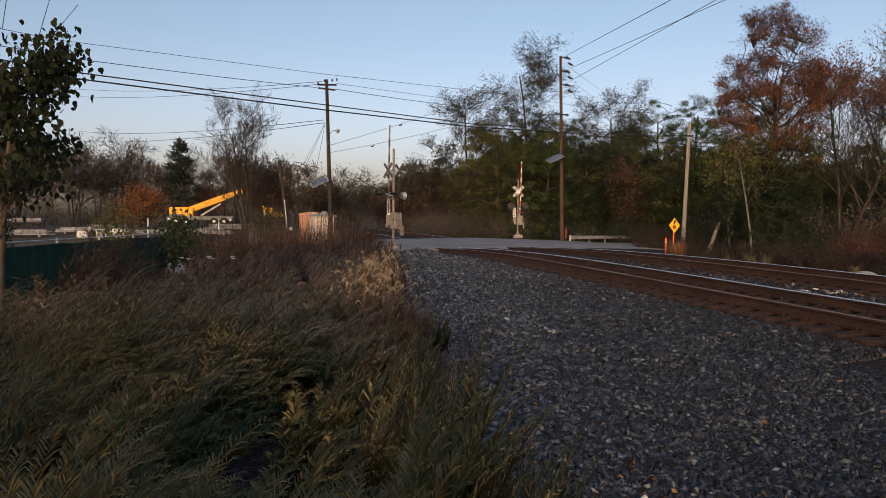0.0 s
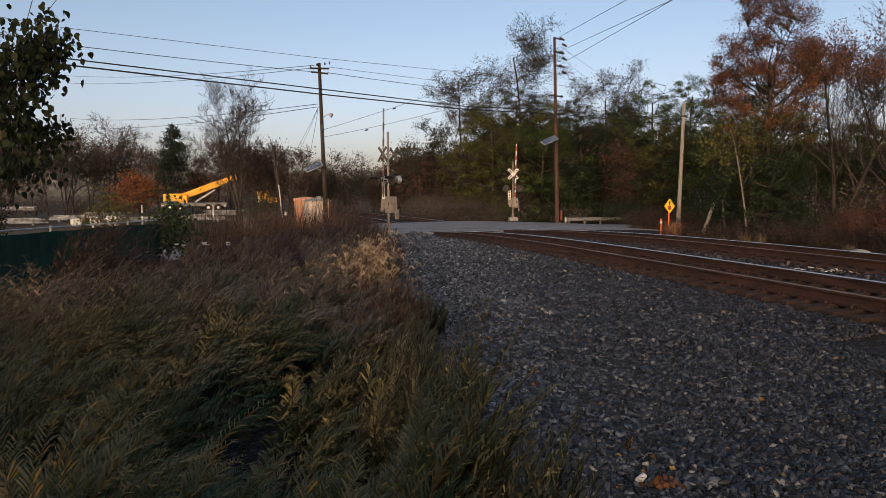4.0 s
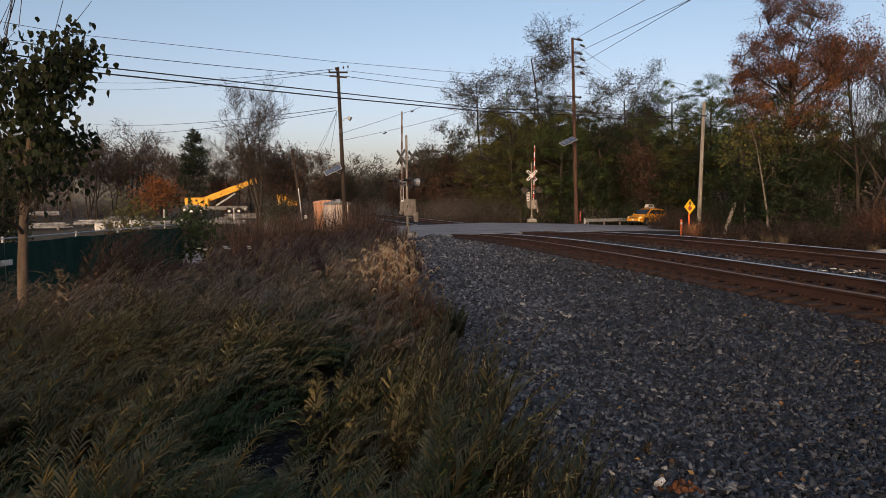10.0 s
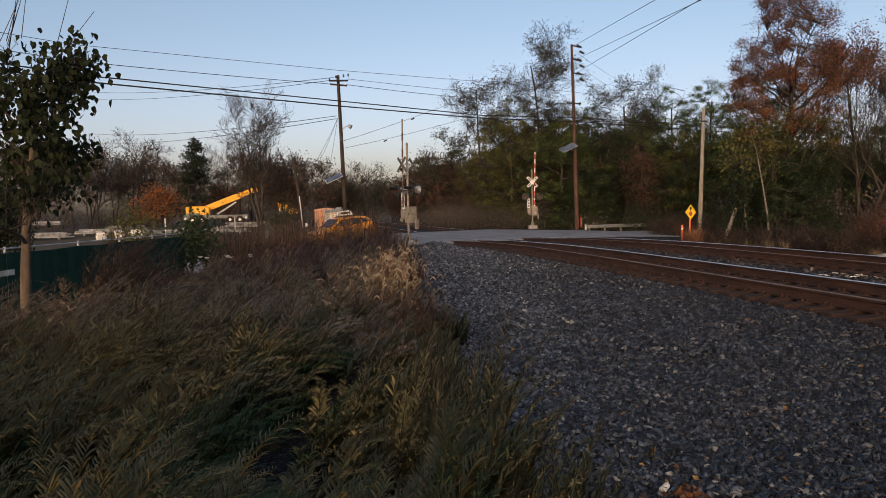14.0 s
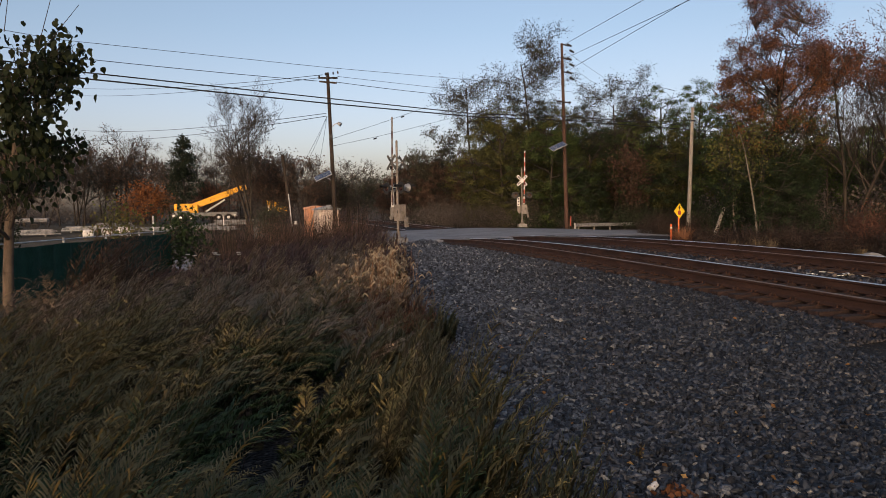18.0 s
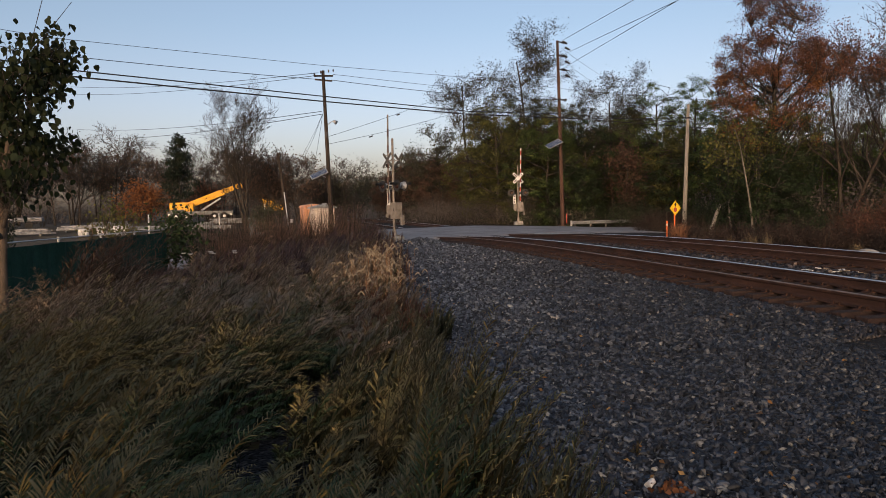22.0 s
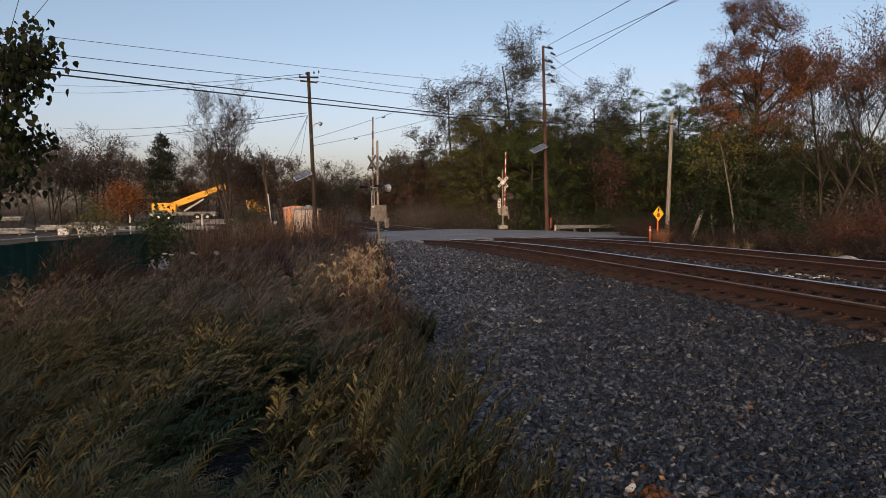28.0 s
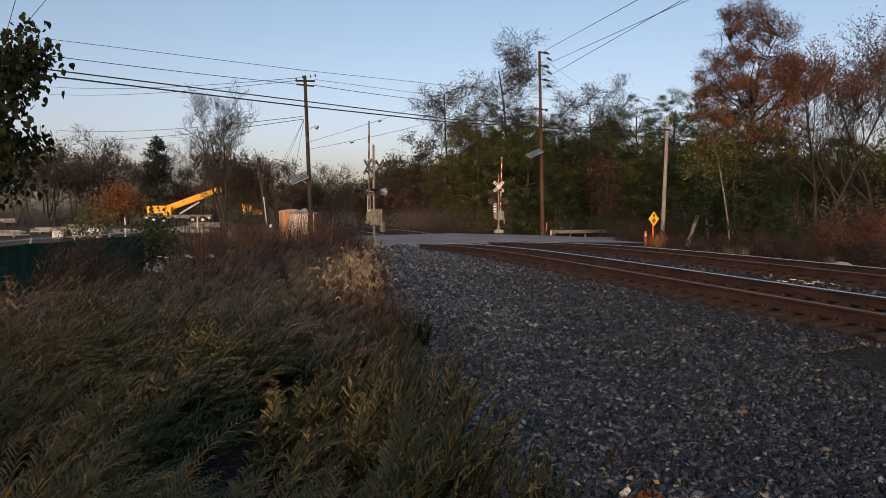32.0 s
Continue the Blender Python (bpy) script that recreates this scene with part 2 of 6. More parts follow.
def ballast_build(nt, p):
    c = nt.nodes.new("ShaderNodeTexCoord")
    v = nt.nodes.new("ShaderNodeTexVoronoi")
    v.inputs["Scale"].default_value = 27
    nt.links.new(c.outputs["Object"], v.inputs["Vector"])
    # Near-black tones put the shade between the loose stones into the colour.
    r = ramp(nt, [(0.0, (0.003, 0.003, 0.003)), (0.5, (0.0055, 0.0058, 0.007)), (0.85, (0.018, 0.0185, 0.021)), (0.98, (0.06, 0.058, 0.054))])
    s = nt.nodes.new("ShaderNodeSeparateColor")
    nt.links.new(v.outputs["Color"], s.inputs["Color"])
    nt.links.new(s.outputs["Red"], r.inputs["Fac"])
    n = noise_tex(nt, 0.5, 5)
    rn = ramp(nt, [(0.35, (0.75, 0.75, 0.76)), (0.7, (1.25, 1.22, 1.18))])
    nt.links.new(n.outputs["Fac"], rn.inputs["Fac"])
    col = mixed(nt, 1.0, r.outputs["Color"], rn.outputs["Color"], "MULTIPLY")
    nt.links.new(dust_and_grazing_light(nt, col), p.inputs["Base Color"])
    inv = nt.nodes.new("ShaderNodeMath")
    inv.operation = "SUBTRACT"
    inv.inputs[0].default_value = 1.0
    nt.links.new(v.outputs["Distance"], inv.inputs[1])
    bump(nt, p, inv.outputs[0], 1.0, 0.05)




def dust_and_grazing_light(nt, col):
    """Pale fine dust on the trodden strip beside the weeds, and rust dust towards the rails. Paling along y puts
    grazing light into the colour.
    """
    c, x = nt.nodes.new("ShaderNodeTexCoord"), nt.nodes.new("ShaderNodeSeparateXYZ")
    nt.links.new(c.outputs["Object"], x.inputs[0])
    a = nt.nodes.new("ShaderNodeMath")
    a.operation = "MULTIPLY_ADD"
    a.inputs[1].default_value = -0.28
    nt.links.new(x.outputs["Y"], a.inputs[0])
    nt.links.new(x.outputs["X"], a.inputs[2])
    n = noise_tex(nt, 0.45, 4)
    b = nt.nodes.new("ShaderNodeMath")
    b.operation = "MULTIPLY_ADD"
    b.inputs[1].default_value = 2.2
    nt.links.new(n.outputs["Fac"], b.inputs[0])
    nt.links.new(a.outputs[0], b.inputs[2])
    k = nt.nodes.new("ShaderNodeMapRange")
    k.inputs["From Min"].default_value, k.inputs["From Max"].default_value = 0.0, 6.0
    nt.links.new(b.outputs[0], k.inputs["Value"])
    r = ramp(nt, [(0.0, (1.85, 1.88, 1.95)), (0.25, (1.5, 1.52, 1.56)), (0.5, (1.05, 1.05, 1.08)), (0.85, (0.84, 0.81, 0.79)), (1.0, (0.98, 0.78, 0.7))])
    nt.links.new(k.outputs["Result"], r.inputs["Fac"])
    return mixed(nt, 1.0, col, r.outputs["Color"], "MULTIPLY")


def stone_build(nt, p):
    g = nt.nodes.new("ShaderNodeNewGeometry")
    r = ramp(nt, [(0.05, (0.006, 0.0064, 0.0078)), (0.4, (0.0172, 0.0192, 0.0242)), (0.7, (0.040, 0.0445, 0.054)), (0.9, (0.072, 0.078, 0.09)), (0.965, (0.105, 0.11, 0.115)), (0.99, (0.19, 0.18, 0.16))])
    nt.links.new(g.outputs["Random Per Island"], r.inputs["Fac"])
    f = noise_tex(nt, 55, 4)
    rf = ramp(nt, [(0.3, (0.7, 0.7, 0.7)), (0.7, (1.3, 1.3, 1.3))])
    nt.links.new(f.outputs["Fac"], rf.inputs["Fac"])
    nt.links.new(dust_and_grazing_light(nt, mixed(nt, 1.0, r.outputs["Color"], rf.outputs["Color"], "MULTIPLY")), p.inputs["Base Color"])
    bump(nt, p, f.outputs["Fac"], 0.35, 0.006)


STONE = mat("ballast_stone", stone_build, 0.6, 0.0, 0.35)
BALLAST = mat("ballast_bed_gap_shade", ballast_build, 0.85)
SOIL = plain("soil", (0.035, 0.028, 0.02), (0.09, 0.072, 0.05), 0.5, 0.95, b=0.8, dist=0.05, spot=(0.07, 0.075, 0.03))
ASPHALT = plain("asphalt", (0.17, 0.17, 0.18), (0.27, 0.27, 0.285), 0.6, 0.85, b=0.35, dist=0.01, spot=(0.15, 0.15, 0.16))


# ---- the lie of the land ----
ROAD_AT, ROAD_DIR, ROAD_OUT = np.array((12.6, 53.6)), np.array((0.883, 0.469)), np.array((-0.469, 0.883))
ROAD_S = [-400, -60, -31, -14.3, -11.6, -6.7, 3, 14, 20, 40, 135, 400]
ROAD_Z = [-2.6, -2.4, -1.75, -0.75, -0.5, -0.13, -0.13, -0.55, -0.85, -1.3, -1.8, -2.0]


def road_edge(s):
    """The near edge of the asphalt, which flares at the tracks."""
    return np.interp(s, [-30, -15, -11.5, -4, 10, 40], [-10.5, -10.9, -13.2, -13.4, -12.4, -9.0])


def smooth(a, b, v):
    k = np.clip((v - a) / (b - a), 0, 1)
    return k * k * (3 - 2 * k)


def rail_base(y):
    """Top of the sleepers along the near track."""
    return np.interp(np.abs(y), [0, 8, 12, 15, 18, 21, 24, 27, 30, 33, 37, 40.7], [0.0, 0.0, 0.017, 0.03, 0.042, 0.045, 0.028, -0.01, -0.068, -0.15, -0.29, -0.375])


def road_z(s, o=0.0):
    """The road's height: its hump lies along the tracks, which it crosses aslant."""
    return np.interp(np.asarray(s) - 0.531 * np.asarray(o), ROAD_S, ROAD_Z)


def weed_edge(y):
    return 0.75 + 0.11 * y + 0.15 * np.sin(y * 0.9) + 0.1 * np.sin(y * 2.3)


def land(x, y):
    """Height of the ground."""
    x, y = np.asarray(x, float), np.asarray(y, float)
    g = rail_base(y) - 0.10
    left = np.interp(weed_edge(np.clip(y, -10, 40)) - x, [-3, 0, 3, 8, 14], [0.0, -0.03, -0.35, -0.85, -1.0])
    left = left + smooth(75, 105, y) * smooth(0, 8, -x + 4) * 1.3
    right = np.interp(x, [15.4, 17.5, 22, 30, 60], [0.0, -0.35, -0.6, -0.75, -1.2])
    g = g + left * (x < 8) + right * (x > 8) + 0.02 * smooth(10.4, 11.6, x)
    s = (x - ROAD_AT[0]) * ROAD_DIR[0] + (y - ROAD_AT[1]) * ROAD_DIR[1]
    o = (x - ROAD_AT[0]) * ROAD_OUT[0] + (y - ROAD_AT[1]) * ROAD_OUT[1]
    k = smooth(-17.5, -13.3, o) * (1 - smooth(3.2, 7, o))
    return g * (1 - k) + (road_z(s, o) - 0.05) * k


def spread(fine, far, ratio):
    """Even steps near nought that widen outwards."""
    out, step = [0.0], fine
    while out[-1] < far:
        out.append(out[-1] + step)
        if out[-1] > 30:
            step *= ratio
    return out


def sheet(name, xs, ys, height, material, label="", kind="structure", keep=None):
    gx, gy = np.meshgrid(xs, ys)
    v = np.stack([gx.ravel(), gy.ravel(), height(gx, gy).ravel()], 1)
    w = len(xs)
    i, j = np.meshgrid(np.arange(len(xs) - 1), np.arange(len(ys) - 1))
    a = (j * w + i).ravel()
    f = np.stack([a, a + 1, a + w + 1, a + w], 1)
    if keep is not None:
        c = v[f].mean(1)
        f = f[keep(c[:, 0], c[:, 1])]
    return tagged(quick(name, v, f, material, None, "", True), label, kind=kind)


far_steps = spread(1.0, 1500, 1.14)
XS = np.array([-v for v in far_steps[:0:-1]] + far_steps) + 6
YS = np.array([-v for v in far_steps[:0:-1]] + far_steps) + 25
tagged(sheet("ground", XS, YS, lambda x, y: land(x, y) - 0.06, SOIL, "dark soil with leaf litter and thin grass"), category="ground")


def gravel_z(x, y):
    n = 0.012 * np.sin(x * 3.1 + y * 1.7) + 0.010 * np.sin(x * 1.3 - y * 2.9 + 1) + 0.02 * np.sin(x * 0.7 + y * 0.45)
    crown = sum(np.interp(np.abs(x - c), [0.0, 0.55, 0.66, 1.0, 1.16, 1.3, 1.7, 2.5], [0.05, 0.05, -0.03, -0.04, -0.02, 0.0, 0.045, 0.0]) for c in (8.58, 12.95))
    return land(x, y) + n * (x < 6.8) + crown


def in_bed(x, y):
    o = (x - ROAD_AT[0]) * ROAD_OUT[0] + (y - ROAD_AT[1]) * ROAD_OUT[1]
    s = (x - ROAD_AT[0]) * ROAD_DIR[0] + (y - ROAD_AT[1]) * ROAD_DIR[1]
    return ((o < road_edge(s) + 0.1) & (x > weed_edge(y) - 1.6) & ((x < 17.2 + 0.4 * np.sin(y)) | (o > -19 - 1.5 * np.sin(x)))) | ((o > 2.3) & (x > 4.5) & (x < 17.2) & (y > 40))


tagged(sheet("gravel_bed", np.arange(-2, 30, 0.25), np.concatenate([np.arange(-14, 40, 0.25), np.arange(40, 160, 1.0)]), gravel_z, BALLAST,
             "bed of dark grey crushed-stone ballast, blackened for shade between stones", keep=in_bed), category="gravel")

# The road, with its worn crown over the crossing.
rs = np.concatenate([np.arange(-160, -30, 4.0), np.arange(-30, 40, 1.0), np.arange(40, 300, 6.0)])
ro = np.concatenate([[-0.02], np.linspace(0.0, 1.0, 16), [1.02]])
gs, go = np.meshgrid(rs, ro)
lip = (go < 0) | (go > 1)
go = road_edge(gs) + go * (2.2 - road_edge(gs))
rv = np.stack([ROAD_AT[0] + gs * ROAD_DIR[0] + go * ROAD_OUT[0], ROAD_AT[1] + gs * ROAD_DIR[1] + go * ROAD_OUT[1],
               road_z(gs, go) + 0.03 * np.cos((go + 5) / 7 * 1.4) - 0.3 * lip], 2).reshape(-1, 3)
ri, rj = np.meshgrid(np.arange(len(rs) - 1), np.arange(len(ro) - 1))
ra = (rj * len(rs) + ri).ravel()
tagged(quick("road", rv, np.stack([ra, ra + 1, ra + len(rs) + 1, ra + len(rs)], 1), ASPHALT, None, "", True), "grey worn asphalt road over the level crossing", "road", kind="structure")


# ---- loose stones ----
def pebbles(rng, x, y, z, size, flat=0.9):
    """Angular stones, one irregular eight-cornered lump each."""
    n = len(x)
    base = np.array([(a, b, c) for a in (-1, 1) for b in (-1, 1) for c in (-1, 1)], float)
    v = base[None] * (0.5 + 0.30 * rng.standard_normal((n, 8, 3)).clip(-1.3, 1.1) * 0.75)
    # The upper corners draw in and slant, so that most stones are wedges and shards.
    v[:, 1::2, :2] *= 0.6 + 0.45 * rng.random((n, 1, 2))
    v[:, :, :2] += (rng.standard_normal((n, 1, 2)) * 0.3) * v[:, :, 2:3]
    v[:, :, 2] *= flat * (0.5 + 0.8 * rng.random((n, 1)))
    v *= size[:, None, None] * np.stack([0.9 + 1.1 * rng.random((n, 1)), 0.5 + 0.45 * rng.random((n, 1)), np.ones((n, 1))], 2)
    a, t = rng.random(n) * 6.283, rng.standard_normal(n) * 0.34
    ca, sa, ct, st = np.cos(a), np.sin(a), np.cos(t), np.sin(t)
    vx, vz = v[:, :, 0] * ct[:, None] + v[:, :, 2] * st[:, None], -v[:, :, 0] * st[:, None] + v[:, :, 2] * ct[:, None]
    px, py = vx * ca[:, None] - v[:, :, 1] * sa[:, None], vx * sa[:, None] + v[:, :, 1] * ca[:, None]
    v = np.stack([px + x[:, None], py + y[:, None], vz + z[:, None]], 2).reshape(-1, 3)
    q = np.array([(0, 1, 3, 2), (4, 6, 7, 5), (0, 4, 5, 1), (2, 3, 7, 6), (0, 2, 6, 4), (1, 5, 7, 3)])[[0, 1, 2, 3, 5]]
    f = (np.arange(n)[:, None, None] * 8 + q[None]).reshape(-1, 4)
    return v, f


def strew(rng, n, x0, x1, y0, y1, low, high):
    x, y = x0 + (x1 - x0) * rng.random(n), y0 + (y1 - y0) * rng.random(n)
    ok = in_bed(x, y) & (np.abs(x - 8.58) > 1.1) & (x > weed_edge(y) - 0.5)
    x, y = x[ok], y[ok]
    size = low + (high - low) * rng.random(len(x)) ** 1.6
    return x, y, gravel_z(x, y) + size * (0.0 + 0.62 * rng.random(len(x))), size


rng = np.random.default_rng(3)
got = [strew(rng, 54000, 0.4, 6.0, 2.4, 6.8, 0.014, 0.038), strew(rng, 38000, 0.9, 7.5, 6.8, 13.0, 0.022, 0.05), strew(rng, 22000, 1.2, 7.5, 13.0, 26.0, 0.028, 0.056), strew(rng, 12000, 2.0, 7.3, 26.0, 41.0, 0.04, 0.075),
       strew(rng, 5000, 10.0, 11.7, 5.0, 36.0, 0.05, 0.08), strew(rng, 3000, 13.9, 16.8, 8.0, 38.0, 0.06, 0.10)]
px, py, pz, ps = (np.concatenate(c) for c in zip(*got))
pv, pf = pebbles(rng, px, py, pz, ps)
tagged(quick("ballast_stones", pv, pf, STONE), "loose angular dark grey ballast stones", "stones", kind="stuff")


# ---- tracks ----
def sweep(profile, ys, xs, zs):
    n, v, f = len(profile), [], []
    for y, x, z in zip(ys, xs, zs):
        v += [(x + a, y, z + b) for a, b in profile]
    for k in range(len(ys) - 1):
        for i in range(n):
            j = (i + 1) % n
            f.append((k * n + i, k * n + j, (k + 1) * n + j, (k + 1) * n + i))
    f += [tuple(range(n))[::-1], tuple(range((len(ys) - 1) * n, len(ys) * n))]
    return v, f


RAIL = [(-0.075, 0.0), (0.075, 0.0), (0.075, 0.012), (0.022, 0.03), (0.011, 0.05), (0.011, 0.125), (0.034, 0.142), (0.037, 0.176),
        (-0.037, 0.176), (-0.034, 0.142), (-0.011, 0.125), (-0.011, 0.05), (-0.022, 0.03), (-0.075, 0.012)]
HEAD = [(-0.034, 0.1765), (0.034, 0.1765), (0.029, 0.186), (-0.029, 0.186)]


def bend(y):
    return -np.clip(np.asarray(y, float) - 35, 0, None) ** 2 / 3200.0


def track(x0, drop, label, width=1.505):
    root = thing("railway_track", label, "railway track", group="parallel tracks")
    ys = np.concatenate([np.arange(-16, 60, 2.0), np.arange(60, 161, 5.0)])
    for dx in (0.0, width):
        v, f = sweep(RAIL, ys, x0 + dx + bend(ys), rail_base(ys) - drop + 0.012)
        rail = raw("rail", v, f, RAIL_RUST, root, "rust-brown steel rail")
        v, f = sweep(HEAD, ys, x0 + dx + bend(ys), rail_base(ys) - drop + 0.012)
        raw("running_surface", v, f, RAIL_TOP if dx else RAIL_DULL, rail, "polished steel running surface" if dx else "dull brown running surface")
    return root


near_track = track(7.83, 0.0, "rusty steel railway track on timber sleepers in dark ballast")
far_track = track(12.2, -0.02, "second rusty railway track with polished rail heads in ballast")
tie_meshes = []
for k in range(4):
    bm = box(B(), (2.55, 0.215, 0.17), (0, 0, -0.085), bevel=0.012)
    for v in bm.verts:
        v.co += Vector((random.uniform(-0.02, 0.02), random.uniform(-0.008, 0.008), random.uniform(-0.006, 0.004)))
    me = bpy.data.meshes.new("sleeper")
    bm.to_mesh(me)
    bm.free()
    me.materials.append(TIE_WOOD)
    tie_meshes.append(me)
bm = box(B(), (0.34, 0.19, 0.018), (0, 0, 0.004), bevel=0.004)
for dx in (-0.1, 0.1):
    for dy in (-0.055, 0.055):
        box(bm, (0.024, 0.02, 0.035), (dx, dy, 0.028))
        box(bm, (0.038, 0.032, 0.012), (dx * 0.92, dy, 0.047))
plate_mesh = bpy.data.meshes.new("tie_plate")
bm.to_mesh(plate_mesh)
bm.free()
plate_mesh.materials.append(PLATE)
for root, x0, drop, y0, y1 in ((near_track, 7.83, 0.0, -12, 37), (far_track, 12.2, -0.02, -2, 41)):
    y = y0
    while y < y1:
        o = (x0 + 0.75 - ROAD_AT[0]) * ROAD_OUT[0] + (y - ROAD_AT[1]) * ROAD_OUT[1]
        if o < -13.0:
            tie = new("sleeper", tie_meshes[random.randrange(4)])
            tie.parent = root
            tie.matrix_basis = pose(x0 + 0.7525 + random.uniform(-0.05, 0.05), y, float(rail_base(y)) - drop, 0, 0, random.uniform(-1.2, 1.2))
            if y < 26 and y > 4:
                for dx in (0.0, 1.505):
                    pl = new("tie_plate", plate_mesh)
                    pl.parent = root
                    pl.matrix_basis = pose(x0 + dx, y, float(rail_base(y)) - drop)
        y += 0.495


# ---- vegetation ----
def tubes(p0, p1, r0, r1, sides):
    """Tapered tubes, one for each pair of ends."""
    p0, p1 = np.asarray(p0, float), np.asarray(p1, float)
    d = p1 - p0
    d /= np.maximum(np.linalg.norm(d, axis=1, keepdims=True), 1e-6)
    up = np.where(np.abs(d[:, 2:3]) > 0.9, np.array([[1.0, 0, 0]]), np.array([[0, 0, 1.0]]))
    a = np.cross(d, up)
    a /= np.linalg.norm(a, axis=1, keepdims=True)
    b = np.cross(d, a)
    ang = np.arange(sides) * 2 * np.pi / sides
    ring = np.cos(ang)[None, :, None] * a[:, None] + np.sin(ang)[None, :, None] * b[:, None]
    v = np.concatenate([p0[:, None] + ring * np.asarray(r0)[:, None, None], p1[:, None] + ring * np.asarray(r1)[:, None, None]], 1)
    n = len(p0)
    i = np.arange(sides)
    q = np.stack([i, (i + 1) % sides, (i + 1) % sides + sides, i + sides], 1)
    return v.reshape(-1, 3), (np.arange(n)[:, None, None] * 2 * sides + q[None]).reshape(-1, 4)


def blades(rng, at, size, narrow=0.55, droop=0.3, along=None):
    """Leaves: folded four-cornered blades at the given places."""
    n = len(at)
    if along is None:
        along = rng.standard_normal((n, 3))
        along[:, 2] -= droop
    along = along / np.linalg.norm(along, axis=1, keepdims=True)
    side = np.cross(along, rng.standard_normal((n, 3)))
    side /= np.maximum(np.linalg.norm(side, axis=1, keepdims=True), 1e-6)
    nrm = np.cross(along, side)
    s = np.asarray(size)[:, None] * np.ones((n, 1))
    v = np.stack([at, at + along * s * 0.5 + side * s * narrow * 0.5 + nrm * s * 0.12, at + along * s, at + along * s * 0.45 - side * s * narrow * 0.5 + nrm * s * 0.12], 1)
    return v.reshape(-1, 3), np.arange(n * 4).reshape(n, 4)


def teardrops(rng, at, size, droop):
    """Broad pointed leaves of six corners, hanging."""
    n = len(at)
    along = rng.standard_normal((n, 3)) * 0.6
    along[:, 2] -= droop
    along /= np.linalg.norm(along, axis=1, keepdims=True)
    side = np.cross(along, rng.standard_normal((n, 3)))
    side /= np.maximum(np.linalg.norm(side, axis=1, keepdims=True), 1e-6)
    nrm = np.cross(along, side)
    s = np.asarray(size)[:, None]
    row = [at + along * s * a + side * s * b + nrm * s * abs(b) * 0.35 for a, b in ((0, 0), (0.18, 0.3), (0.5, 0.33), (1.0, 0), (0.5, -0.33), (0.18, -0.3))]
    return np.stack(row, 1).reshape(-1, 3), np.arange(n * 6).reshape(n, 6)


def skeleton_of(rng, height, width, levels=4, first=0.3, trunks=1, kids=(5, 4, 4, 4), lean=(0, 0), up=0.35, r=0.2, wob=0.16, narrow_top=True, fork=1.0):
    """Limbs of a tree as straight pieces: ends, radii, level."""
    segs = []

    count = [0]

    def grow(p, d, length, rad, level, steps, limb):
        step = length / steps
        pts = [p]
        for k in range(steps):
            d = d + rng.standard_normal(3) * (wob if level else wob * 0.45)
            d[2] += up * 0.22 if level else 0.12
            d = d / np.linalg.norm(d)
            q = pts[-1] + d * step
            k0, k1 = 1 - k / steps * 0.72, 1 - (k + 1) / steps * 0.72
            segs.append((pts[-1], q, rad * k0, rad * k1, level, limb))
            pts.append(q)
        if level + 1 >= levels:
            return
        n = kids[min(level, len(kids) - 1)]
        for c in range(n):
            f = (first if level == 0 else 0.22) + (1 - (first if level == 0 else 0.22)) * (c + rng.random()) / n
            k = min(int(f * steps), steps - 1)
            base = pts[k] + (pts[k + 1] - pts[k]) * (f * steps - k)
            axis = pts[k + 1] - pts[k]
            axis /= np.linalg.norm(axis)
            out = np.cross(axis, rng.standard_normal(3))
            out /= np.linalg.norm(out)
            nd = axis * (0.45 + 0.25 * rng.random()) + out * (0.85 + 0.3 * rng.random()) * fork + np.array([0, 0, up])
            if level == 0:
                l2 = width * (0.66 if not narrow_top else 0.82 - 0.45 * f) * (0.75 + 0.5 * rng.random())
                count[0] += 1
            else:
                l2 = length * (0.66 - 0.22 * f) * (0.75 + 0.5 * rng.random())
            grow(base, nd / np.linalg.norm(nd), l2, rad * (1 - f * 0.72) * (0.52 if level == 0 else 0.58), level + 1, 2 if level + 2 >= levels else (3 if level else 5), count[0] if level == 0 else limb)

    for t in range(trunks):
        d = np.array([lean[0] + (rng.standard_normal() * 0.22 if trunks > 1 else 0), lean[1] + (rng.standard_normal() * 0.15 if trunks > 1 else 0), 1.0])
        p = np.array([rng.standard_normal() * 0.25, rng.standard_normal() * 0.25, -0.35]) if trunks > 1 else np.array([0, 0, -0.35])
        grow(p, d / np.linalg.norm(d), height * (0.86 + 0.12 * rng.random()), r * (0.8 if trunks > 1 else 1), 0, 7, -t)
    top = max(s[1][2] for s in segs)
    k = height / top
    return [(a * (1, 1, k), b * (1, 1, k), r0, r1, lv, limb) for a, b, r0, r1, lv, limb in segs]


